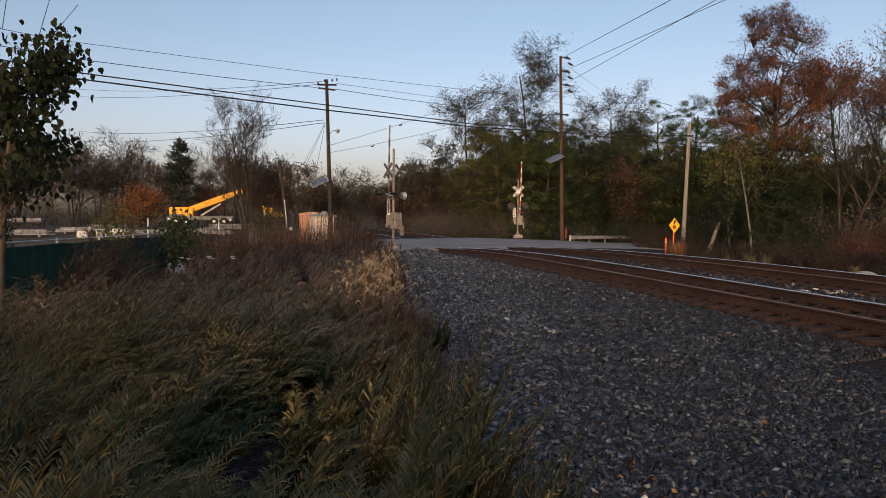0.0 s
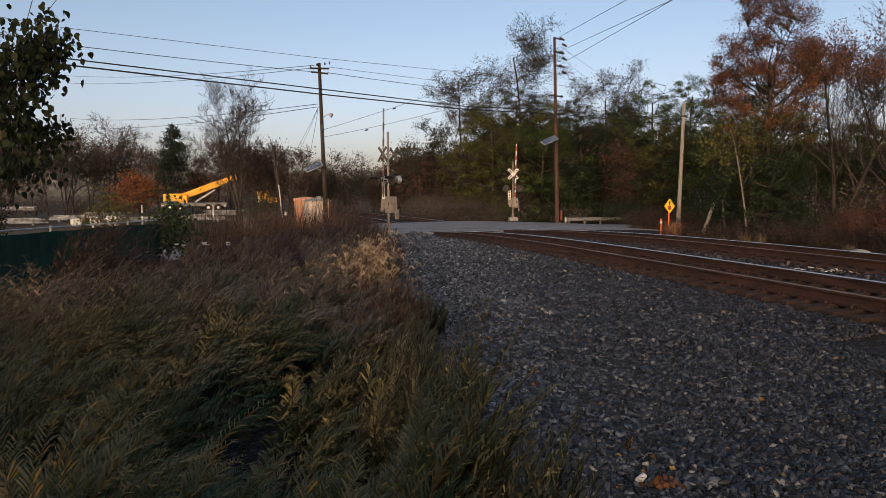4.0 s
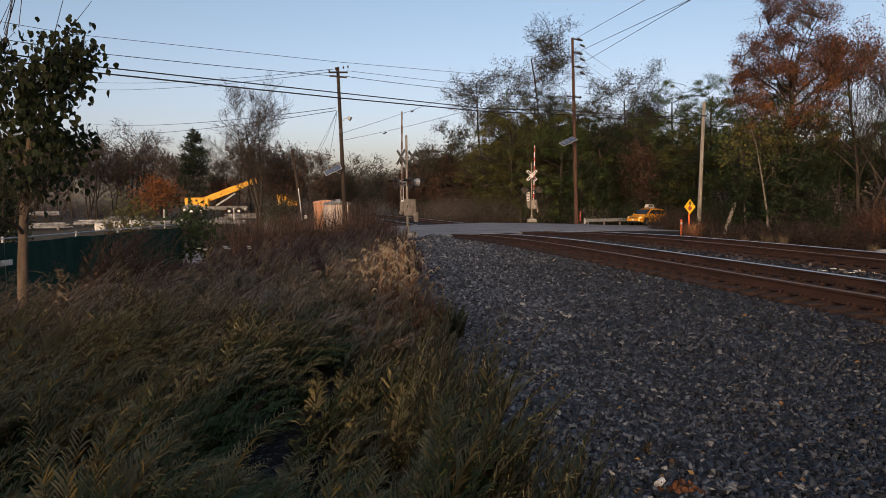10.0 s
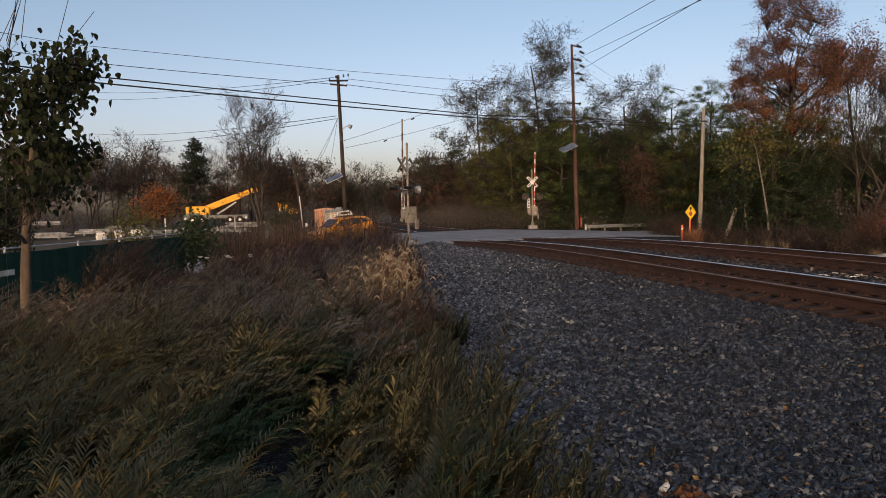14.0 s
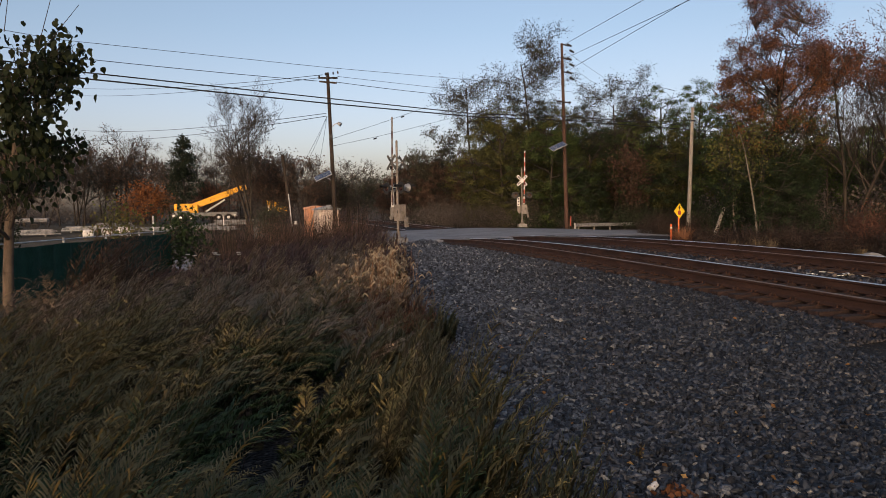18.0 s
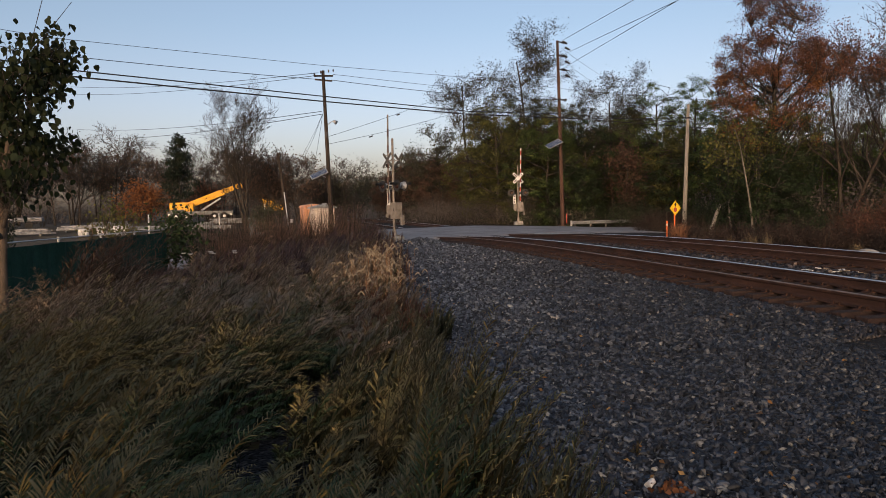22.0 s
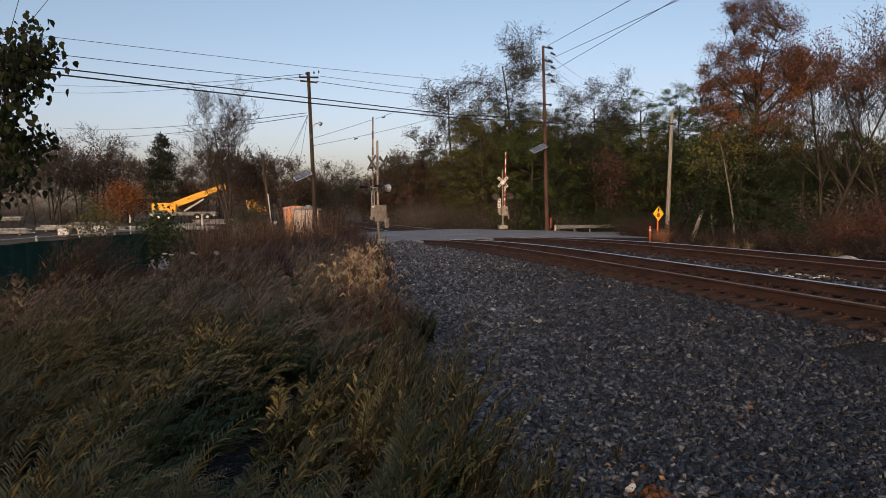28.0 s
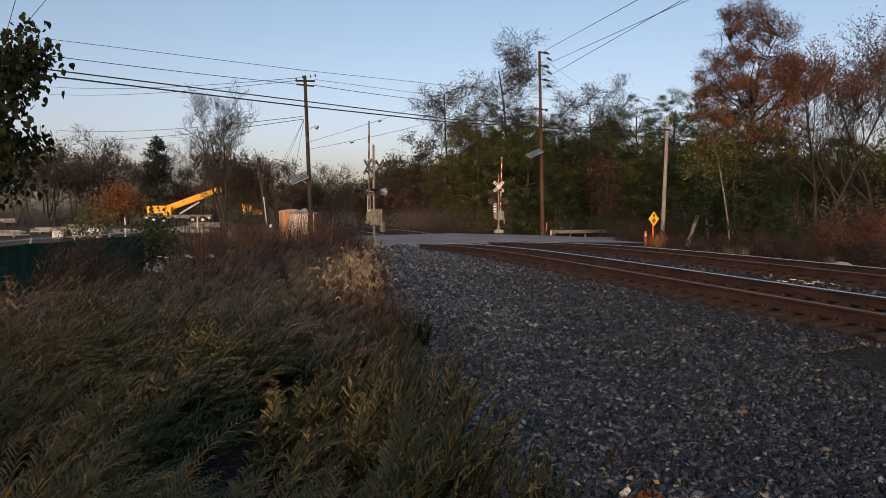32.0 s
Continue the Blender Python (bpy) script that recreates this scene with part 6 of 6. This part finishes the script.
part("hood", box(B(), (1.6, 1.4, 0.9), (1.3, 0, 1.6), bevel=0.1), CRANE, loader)
for dx in (-0.6, 1.6):
    part("wheel", rod(B(), (dx, -0.9, 0.65), (dx, -0.5, 0.65), 0.65, sides=16), TYRE, loader)

PIPE = plain("pipe_steel", (0.12, 0.125, 0.13), (0.38, 0.385, 0.40), 2.2, 0.5, 0.2, 0.1)
rng = np.random.default_rng(31)


def stack(x, y, rows, length, r, turn, label, name="pipe_stack"):
    root = thing(name, label, "pipes", pose(x, y, float(land(x, y)) - 0.03, 0, 0, turn))
    for k in range(2):
        part("bearer", box(B(), (0.2, r * 2 * rows * 1.1, 0.2), ((k - 0.5) * length * 0.6, 0, 0.1), bevel=0.01), POLE_GREY, root)
    for j in range(rows):
        for i in range(rows - j):
            yy, zz = (i - (rows - j - 1) / 2) * 2 * r, 0.2 + r + j * r * 1.74
            bm = B()
            off = random.uniform(-0.5, 0.5)
            rod(bm, (-length / 2 + off, yy, zz), (length / 2 + off, yy, zz), r, sides=10)
            part("pipe", bm, PIPE, root)


for x, y, rows, ln, r, t in ((-29, 88, 4, 5.5, 0.09, 9), (-24.5, 92, 3, 4, 0.11, -6), (-17.8, 90, 3, 6.5, 0.09, 5), (-12, 93, 3, 5, 0.10, 12), (-34, 85, 4, 5, 0.09, -4), (-6.5, 97, 4, 6, 0.09, 8), (-9, 90, 3, 5, 0.08, -8), (-21.5, 95, 4, 4, 0.10, 15)):
    stack(x, y, rows, ln, r, t, "stack of pale grey steel pipes on timber bearers")
for x, y, s in ((-20.3, 86, 0.8), (-18.6, 86.3, 0.85), (-22.2, 85.5, 0.7)):
    root = thing("wrapped_bundle", "pale plastic-wrapped bundle in the yard", "bundle", pose(x, y, float(land(x, y)) - 0.02, 0, 0, 20 * s))
    part("wrap", box(B(), (1.6 * s, 1.2, 1.3 * s), (0, 0, 0.65 * s), bevel=0.22), WHITE_SHEET, root)
for x, y, h in ((-15.8, 88, 2.2), (-30.5, 83, 2.1), (-3.0, 99, 2.6), (-8.2, 91, 2.0)):
    root = thing("white_post", "white painted post in the yard", "post", pose(x, y, float(land(x, y)) - 0.05))
    part("post", rod(B(), (0, 0, 0), (0, 0, h), 0.08, sides=10), WHITE_SHEET, root)
for x, y, c in ((-38, 97, 0), (-33.5, 99, 1), (-43, 95, 0)):
    root = thing("parked_truck", "white and grey flatbed truck parked in the yard", "truck", pose(x, y, float(land(x, y)), 0, 0, 8))
    part("flatbed", box(B(), (5.0, 2.2, 0.2), (0.6, 0, 1.0), bevel=0.03), CARRIER, root)
    part("cab", prism(B(), [(-3.5, 0.6), (-1.75, 0.6), (-1.75, 1.9), (-1.95, 2.1), (-2.7, 2.1), (-3.1, 1.5), (-3.5, 1.4)], 2.1), WHITE_SHEET, root)
    part("windscreen", box(B(), (0.05, 1.8, 0.65), (-2.93, 0, 1.8), (0, 34, 0)), SIGNAL_BLACK, root)
    part("side_window", box(B(), (0.75, 0.04, 0.45), (-2.3, -1.05, 1.75)), SIGNAL_BLACK, root)
    for j in range(5):
        part("pipe", rod(B(), (-1.4, -0.7 + 0.35 * j, 1.25), (3.0, -0.7 + 0.35 * j, 1.25), 0.15, sides=10), PIPE, root)
    for dx in (-2.6, 1.6):
        part("wheel", rod(B(), (dx, -1.1, 0.48), (dx, -0.8, 0.48), 0.48, sides=16), TYRE, root)

# Green-screened fence and a low white wall line beside the yard.
SCREEN = plain("green_screen_cloth", (0.011, 0.055, 0.045), (0.02, 0.085, 0.068), 2.5, 0.8, b=0.3, dist=0.02)
fence_pts = [(-9.5, 13.0), (-7.4, 19.66), (-6.66, 23.06), (-5.61, 28.45), (-4.9, 30.6)]
fence = thing("screened_fence", "chain-link fence hung with dark green screen cloth", "fence")
for (x0, y0), (x1, y1) in zip(fence_pts, fence_pts[1:]):
    n = max(1, round(math.hypot(x1 - x0, y1 - y0) / 2.6))
    for k in range(n):
        a, b = Vector((x0 + (x1 - x0) * k / n, y0 + (y1 - y0) * k / n, 0)), Vector((x0 + (x1 - x0) * (k + 1) / n, y0 + (y1 - y0) * (k + 1) / n, 0))
        part("fence_post", rod(B(), (a.x, a.y, -1.4), (a.x, a.y, 0.85), 0.035), GALV, fence)
        bm = B()
        cols = 14
        for i in range(cols + 1):
            p = a + (b - a) * (i / cols)
            w = 0.03 * math.sin(i * 1.9 + k)
            for zz in (-1.2, -0.5, 0.1, 0.70 - 0.03 * math.sin(i / cols * 3.14)):
                bm.verts.new((p.x + w + 0.05, p.y + w * 0.4 - 0.03, zz))
        bm.verts.ensure_lookup_table()
        for i in range(cols):
            for j in range(3):
                bm.faces.new([bm.verts[q] for q in (i * 4 + j, (i + 1) * 4 + j, (i + 1) * 4 + j + 1, i * 4 + j + 1)])
        bmesh.ops.solidify(bm, geom=bm.faces[:], thickness=0.008)
        part("screen_panel", bm, SCREEN, fence)
        part("top_rail", rod(B(), (a.x, a.y, 0.80), (b.x, b.y, 0.80), 0.02), GALV, fence)
bm = B()
for k in range(6):
    box(bm, (0.02, 0.09, 0.14), (-7.25 - 0.02 * k, 19.9 - 0.14 * k - 0.2, 0.2), (0, 0, -17))
part("printed_bars", bm, WHITE_SHEET, fence, "faded white printed marks")


# ---- the near tree ----
BARK_YOUNG = plain("young_bark", (0.06, 0.045, 0.034), (0.13, 0.098, 0.074), 5.0, 0.9, b=0.5, dist=0.01, stretch=(3, 3, 0.6))
NEAR_LEAF = by_island("hanging_leaves", [(0.05, (0.008, 0.013, 0.006)), (0.5, (0.016, 0.025, 0.010)), (0.8, (0.028, 0.034, 0.012)), (1.0, (0.05, 0.03, 0.018))], 0.7, 0.2, own=0.5, scale=1.2)
near_tree = tree(-3.3, 9.45, 4.55, 1.35, "young tree with drooping dark green leaves beside the weeds", 90, leaves=2900, leaf=0.085, droop=1.3, lean=(-0.03, 0.0), crown_mat=NEAR_LEAF, bark=BARK_YOUNG, first=0.5, r=0.09, levels=4,
                 kids=(15, 7, 5), up=0.1, cloud=0.7, narrow=0.7, thin=0.004, low=0.57)
rng = np.random.default_rng(91)
p0 = np.array([(-0.5 + 1.0 * rng.random(), -0.2 + 0.5 * rng.random(), 4.0 + 0.5 * rng.random()) for _ in range(9)])
p1 = p0 + np.column_stack([0.05 + 0.35 * rng.random(9), 0.1 * rng.standard_normal(9), 0.6 + 0.5 * rng.random(9)])
for k in range(9):
    quick("shoot", *tubes(p0[k:k + 1], p1[k:k + 1], [0.005], [0.003], 4), TWIG, near_tree, "upright bare shoot")
tree(-9.8, 43.8, 3.5, 2.8, "small leafy sapling with pale green leaves", 92, leaves=900, leaf=0.16, crown_mat=LEAF_YEL, first=0.2, r=0.05, levels=4, kids=(7, 5, 3))
tree(-4.6, 31.2, 2.6, 2.0, "dark green shrub at the fence's end", 93, leaves=1500, leaf=0.15, crown_mat=LEAF_DARK, first=0.08, r=0.05, levels=4, kids=(8, 5, 3))
conifer(-21.5, 56, 5.2, 5.0, "low dark evergreen beside the yard", 94)
conifer(-25, 60, 4.8, 6.0, "low dark evergreen beside the yard", 95)
tree(-2.0, 58.5, 3.3, 3.0, "grey-green shrub beside the cabinet", 96, leaves=1800, leaf=0.15, crown_mat=LEAF_GREY, first=0.08, r=0.05, levels=4, kids=(8, 5, 3))

# ---- leaves and litter on the gravel ----
FALLEN = by_island("fallen_leaves", [(0.05, (0.10, 0.045, 0.02)), (0.4, (0.22, 0.11, 0.045)), (0.8, (0.36, 0.24, 0.10)), (1.0, (0.45, 0.34, 0.2))], 0.7, scale=3.0)
n = 1500
lx, ly = 0.3 + 6.4 * rng.random(n), 2.6 + 9.5 * rng.random(n) ** 1.3
edge = np.exp(-np.abs(lx - weed_edge(ly)) / 1.3)
ok = (rng.random(n) < 0.16 + 0.75 * edge) & (lx > weed_edge(ly) - 0.1)
lx, ly = lx[ok], ly[ok]
at = np.column_stack([lx, ly, gravel_z(lx, ly) + 0.028])
al = rng.standard_normal((len(lx), 3)) * (1, 1, 0.25)
tagged(quick("fallen_leaves", *blades(rng, at, 0.02 + 0.04 * rng.random(len(lx)), 0.6, along=al), FALLEN), "scattered yellow and brown fallen leaves on the gravel", "leaves", kind="stuff")
at = np.array([(2.1, 3.62, 0), (2.88, 6.68, 0), (2.39, 7.88, 0), (3.57, 4.82, 0)])[[0] * 26 + [1, 2, 3]] + np.vstack([rng.standard_normal((26, 3)) * (0.06, 0.04, 0), np.zeros((3, 3))])
at[:, 2] = gravel_z(at[:, 0], at[:, 1]) + 0.03 + 0.02 * rng.random(29)
RUST_LEAF = by_island("rusty_fallen_leaves", [(0.1, (0.07, 0.03, 0.016)), (0.9, (0.20, 0.085, 0.04))], 0.7, scale=3.0)
tagged(quick("leaf_pile", *blades(rng, at[:26], 0.04 + 0.03 * rng.random(26), 0.6), RUST_LEAF), "small pile of rust-brown fallen leaves on the gravel", "leaves", kind="stuff")
tagged(quick("yellow_leaves", *blades(rng, at[26:], np.full(3, 0.085), 0.7, along=rng.standard_normal((3, 3)) * (1, 1, 0.2)), FALLEN), "single yellow fallen leaves on the gravel", "leaves", kind="stuff")
for x, y, s in ((2.01, 3.72, 0.05),):
    tagged(part("crushed_cup", rod(B(), (x, y, float(gravel_z(x, y)) + 0.03), (x + 0.05, y + 0.03, float(gravel_z(x, y)) + 0.045), 0.022, 0.018, 12), WHITE_SHEET, None), "small crushed white cup on the gravel", "litter")
for k in range(9):
    x, y = 11.4 + 0.35 * rng.standard_normal(), 12.4 + 0.12 * k
    tagged(part("litter_scrap", box(B(), (0.22, 0.12, 0.02), (x, y, float(gravel_z(x, y)) + 0.05), (rng.random() * 30 - 15, 10, rng.random() * 180), 0.005), WHITE_SHEET if k % 3 else FOX, None), "pale scrap of litter between the tracks", "litter")
for x, y, s in ((20.6, 21.9, 0.34), (20.0, 21.2, 0.24)):
    bm = B()
    bmesh.ops.create_icosphere(bm, subdivisions=2, radius=s)
    for v in bm.verts:
        v.co = Vector((v.co.x * 1.4, v.co.y, v.co.z * 0.6)) * (1 + 0.22 * noise.noise(v.co * 2.3))
    ob = tagged(part("boulder", bm, CONCRETE, None), "pale grey boulder beyond the far track", "boulder")
    ob.matrix_basis = pose(x, y, float(land(x, y)) + s * 0.2)
GREENW = by_island("small_weed_green", [(0.05, (0.03, 0.05, 0.015)), (0.9, (0.08, 0.11, 0.03))], scale=2)
shrub_stuff("gravel_weed", "small green weed growing in the gravel", [(1.70, 4.79, 0.12, 0.09)], 97, GREENW, STALK, 60, 0.05, "weed", 14, 0.5)
shrub_stuff("dry_weed_stalk", "thin dry weed stalk standing in the gravel", [(2.2, 4.25, 0.05, 0.30)], 98, SPRAY, STALK, 26, 0.03, "weed", 4, 0.3)


for k in range(9):
    x, y = -3.6 + 0.28 * k + 0.2 * rng.standard_normal(), 25.5 + 0.5 * rng.standard_normal()
    z = 0.02 + 0.14 * rng.random()
    root = thing("white_umbel", "white flat flower head above the brown weeds", "flower", pose(x, y, z), "white flower heads")
    part("flower", rod(B(), (0, 0, 0), (0, 0, 0.03), 0.05, 0.09, 8), WHITE_SHEET, root)
    part("stalk", rod(B(), (0, 0, float(land(x, y)) - z), (0, 0, 0), 0.006, sides=5), STALK, root)


# ---- the taxi ----
def paint_build(nt, p):
    n = noise_tex(nt, 1.2, 4)
    r = ramp(nt, [(0.3, (0.66, 0.265, 0.010)), (0.7, (0.74, 0.31, 0.014))])
    nt.links.new(n.outputs["Fac"], r.inputs["Fac"])
    nt.links.new(r.outputs["Color"], p.inputs["Base Color"])
    p.inputs["Coat Weight"].default_value, p.inputs["Coat Roughness"].default_value = 0.6, 0.08


TAXI = mat("taxi_yellow", paint_build, 0.4)
GLASSY = plain("tinted_car_glass", (0.012, 0.016, 0.02), (0.02, 0.024, 0.03), 2, 0.05, b=0, spec=0.6)
CLAD = plain("black_plastic", (0.014, 0.014, 0.015), (0.03, 0.03, 0.03), 4, 0.6, b=0.1)
RIM = plain("alloy_rim", (0.35, 0.35, 0.36), (0.5, 0.5, 0.51), 4, 0.35, 0.8, 0)
LAMP_RED = plain("tail_lamp_red", (0.35, 0.012, 0.01), (0.45, 0.02, 0.015), 4, 0.2, b=0)


def glow(name, colour, strength):
    def build(nt, p):
        p.inputs["Base Color"].default_value = (*colour, 1)
        p.inputs["Emission Color"].default_value = (*colour, 1)
        p.inputs["Emission Strength"].default_value = strength
    return mat(name, build, 0.3)


HEADLIGHT = glow("headlight_glow", (1.0, 0.86, 0.6), 0.5)
MARKER = glow("marker_amber", (0.8, 0.42, 0.1), 0.15)


def loft(bm, stations):
    """Closed rings of equal count, joined end to end and capped."""
    rings = [[bm.verts.new(p) for p in s] for s in stations]
    n = len(rings[0])
    for a, b in zip(rings, rings[1:]):
        for i in range(n):
            bm.faces.new((a[i], a[(i + 1) % n], b[(i + 1) % n], b[i]))
    bm.faces.new(rings[0][::-1])
    bm.faces.new(rings[-1])
    bmesh.ops.recalc_face_normals(bm, faces=bm.faces)
    return bm


def ring_at(x, half, low, high, round_top=0.12, tuck=0.06):
    """A cross-section of the body, sides bulging at the waist."""
    pts = []
    for side in (1, -1):
        col = [(half - tuck, low), (half, low + (high - low) * 0.35), (half - 0.01, low + (high - low) * 0.7), (half - round_top * 0.45, high - round_top * 0.3), (half - round_top * 1.5, high)]
        pts.append([(x, side * a, b) for a, b in col])
    return pts[0] + pts[1][::-1]


# The car points along +x, with its wheels on z = 0.
taxi = thing("taxi", "yellow compact SUV taxi with a white roof sign", "car")
st = [(-2.28, 0.70, 0.55, 0.95), (-2.2, 0.82, 0.38, 1.08), (-1.7, 0.90, 0.34, 1.09), (-0.8, 0.915, 0.30, 1.06), (0.3, 0.915, 0.30, 1.03), (1.0, 0.91, 0.32, 1.01), (1.45, 0.90, 0.34, 0.99), (1.95, 0.85, 0.36, 0.90), (2.2, 0.74, 0.40, 0.80), (2.3, 0.6, 0.45, 0.70)]
body = part("body", loft(B(), [ring_at(*s) for s in st]), TAXI, taxi, "yellow painted car body")
cabin_st = [(-2.12, 0.68, 1.04, 1.16), (-1.95, 0.72, 1.03, 1.42), (-1.62, 0.72, 1.03, 1.60), (-0.9, 0.73, 1.02, 1.675), (0.0, 0.73, 1.02, 1.68), (0.42, 0.71, 1.01, 1.60), (0.85, 0.72, 1.0, 1.32), (1.30, 0.74, 0.98, 1.04)]
part("cabin", loft(B(), [[(x, s * (h - (0.0 if zz < 1 else 0.0)), zz) for s, h, zz in ((1, half + 0.1, lo), (1, half + 0.05, lo + (hi - lo) * 0.5), (1, half - 0.03, hi - 0.05), (1, half - 0.16, hi), (-1, half - 0.16, hi), (-1, half - 0.03, hi - 0.05), (-1, half + 0.05, lo + (hi - lo) * 0.5), (-1, half + 0.1, lo))] for x, half, lo, hi in cabin_st]), TAXI, taxi)
for s in (1, -1):
    yy = s * 0.795
    for nm, outline in (("front_window", [(0.92, 1.10), (0.40, 1.50), (-0.30, 1.56), (-0.30, 1.12)]), ("rear_window", [(-0.38, 1.12), (-0.38, 1.56), (-1.05, 1.53), (-1.22, 1.14)]),
                        ("quarter_window", [(-1.30, 1.15), (-1.14, 1.53), (-1.55, 1.47), (-1.80, 1.24)])):
        bm = prism(B(), outline, 0.02)
        m = Matrix.Translation((0, s * 0.80, 0)) @ Matrix.Shear("XY", 4, (0, 0))
        for v in bm.verts:
            v.co.y += s * float(np.interp(v.co.z, [1.02, 1.35, 1.62], [0.842, 0.79, 0.712]))
        part(nm, bm, GLASSY, taxi, "dark tinted window")
    for k, xx in enumerate((0.98, -0.34, -1.26)):
        part("door_seam", box(B(), (0.012, 0.012, 0.58), (xx, s * 0.913, 0.72)), CLAD, taxi)
    for xx in (-0.2, -1.1):
        part("door_handle", box(B(), (0.2, 0.03, 0.035), (xx, s * 0.918, 0.93), bevel=0.008), TAXI, taxi)
    part("sill", box(B(), (2.3, 0.06, 0.14), (0, s * 0.90, 0.32), bevel=0.02), CLAD, taxi, "black plastic sill")
    part("mirror", box(B(), (0.16, 0.22, 0.15), (0.72, s * 1.0, 1.10), bevel=0.04), TAXI, taxi)
    part("roof_rail", rod(B(), (0.15, s * 0.62, 1.70), (-1.35, s * 0.62, 1.68), 0.018), CLAD, taxi)
    part("headlight", box(B(), (0.26, 0.24, 0.09), (2.06, s * 0.64, 0.80), (0, 14, -s * 24), 0.04), HEADLIGHT, taxi, "lit headlight")
    part("fog_lamp", box(B(), (0.1, 0.18, 0.08), (2.2, s * 0.62, 0.50), (0, 0, -s * 25), 0.02), MARKER, taxi)
    part("tail_light", box(B(), (0.26, 0.24, 0.16), (-2.12, s * 0.72, 0.98), (0, 0, s * 18), 0.04), LAMP_RED, taxi, "red tail light")
    part("door_emblem", rod(B(), (0.3, s * 0.912, 0.78), (0.3, s * 0.922, 0.78), 0.13, sides=20), BLACK, taxi, "round black emblem")
    part("door_lettering_bars", box(B(), (0.55, 0.008, 0.05), (-0.75, s * 0.92, 0.80)), BLACK, taxi)
bm = prism(B(), [(1.26, 1.06), (0.50, 1.585), (0.48, 1.565), (1.22, 1.05)], 1.36)
part("windscreen", bm, GLASSY, taxi, "dark windscreen")
bm = prism(B(), [(-2.155, 1.14), (-2.0, 1.42), (-1.97, 1.42), (-2.12, 1.14)], 1.25)
part("rear_screen", bm, GLASSY, taxi)
part("grille", box(B(), (0.06, 1.05, 0.1), (2.27, 0, 0.73), bevel=0.02), CLAD, taxi)
part("lower_grille", box(B(), (0.1, 1.1, 0.2), (2.24, 0, 0.48), bevel=0.03), CLAD, taxi)
part("front_bumper_lip", box(B(), (0.3, 1.5, 0.12), (2.12, 0, 0.35), bevel=0.04), CLAD, taxi)
part("number_plate", box(B(), (0.02, 0.3, 0.15), (2.31, 0, 0.56)), WHITE_SHEET, taxi)
part("rear_bumper", box(B(), (0.3, 1.6, 0.26), (-2.14, 0, 0.42), bevel=0.06), CLAD, taxi)
sgn = part("roof_sign", prism(B(), [(-0.62, 1.76), (0.62, 1.76), (0.42, 2.06), (-0.42, 2.06)], 0.34, Matrix.Translation((-0.35, 0, 0))), WHITE_SHEET, taxi, "white illuminated-style roof advertising sign")
for s in (1, -1):
    part("sign_lettering", box(B(), (0.7, 0.01, 0.12), (-0.35, s * 0.176, 1.92)), BLACK, sgn)
part("sign_base", box(B(), (1.0, 0.26, 0.1), (-0.35, 0, 1.72), bevel=0.02), CLAD, taxi)
wheels = []
for xx in (1.36, -1.30):
    for s in (1, -1):
        arch = part("wheel_arch", rod(B(), (xx, s * 0.80, 0.37), (xx, s * 0.922, 0.37), 0.43, sides=24), CLAD, taxi, "black wheel arch")
        bm = B()
        rod(bm, (0, -0.11, 0), (0, 0.11, 0), 0.35, sides=24)
        w = part("wheel", bm, TYRE, taxi, "black tyre on an alloy wheel")
        w.location = (xx, s * 0.84, 0.35)
        bm = B()
        for k in range(5):
            a = radians(72 * k)
            box(bm, (0.24, 0.03, 0.055), (0.12 * math.cos(a), s * 0.115, 0.12 * math.sin(a)), (0, -72 * k, 0), 0.006)
        rod(bm, (0, s * 0.10, 0), (0, s * 0.128, 0), 0.05, sides=12)
        part("rim_spokes", bm, RIM, w, "grey alloy spokes")
        wheels.append(w)


# ---- what moves ----
def taxi_pose(s):
    ahead = 1.3
    z0, z1 = float(road_z(s + ahead)) + 0.03, float(road_z(s - ahead)) + 0.03
    x, y = ROAD_AT + s * ROAD_DIR
    turn = math.degrees(math.atan2(-ROAD_DIR[1], -ROAD_DIR[0]))
    tilt = math.degrees(math.atan2(z1 - z0, 2 * ahead))
    return pose(x, y, (z0 + z1) / 2, 0, 0, turn) @ pose(0, 0, 0, 0, -tilt, 0)


DRIVE = [(0.0, 130.0), (9.0, 34.2), (10.0, 23.2), (10.4, 19.1), (11.0, 13.4), (11.5, 9.1), (12.0, 4.7), (12.5, 0.3), (13.0, -3.6), (13.4, -6.8), (14.0, -11.7), (14.4, -14.6), (16.5, -31.0), (20.0, -62.0), (32.0, -165.0)]


def motions():
    walk(taxi, [(t, taxi_pose(s + 0.35)) for t, s in DRIVE])
    for w in wheels:
        rows, here = [], w.location.copy()
        t = 9.9
        while t < 15.2:
            s = float(np.interp(t, [d[0] for d in DRIVE], [d[1] for d in DRIVE]))
            rows.append((t, pose(*here) @ Matrix.Rotation(-(s - 23.2) / 0.35, 4, "Y")))
            t += 1 / 30
        rows = [(0.0, rows[0][1]), *rows, (32.0, rows[-1][1])]
        walk(w, rows)


motions()
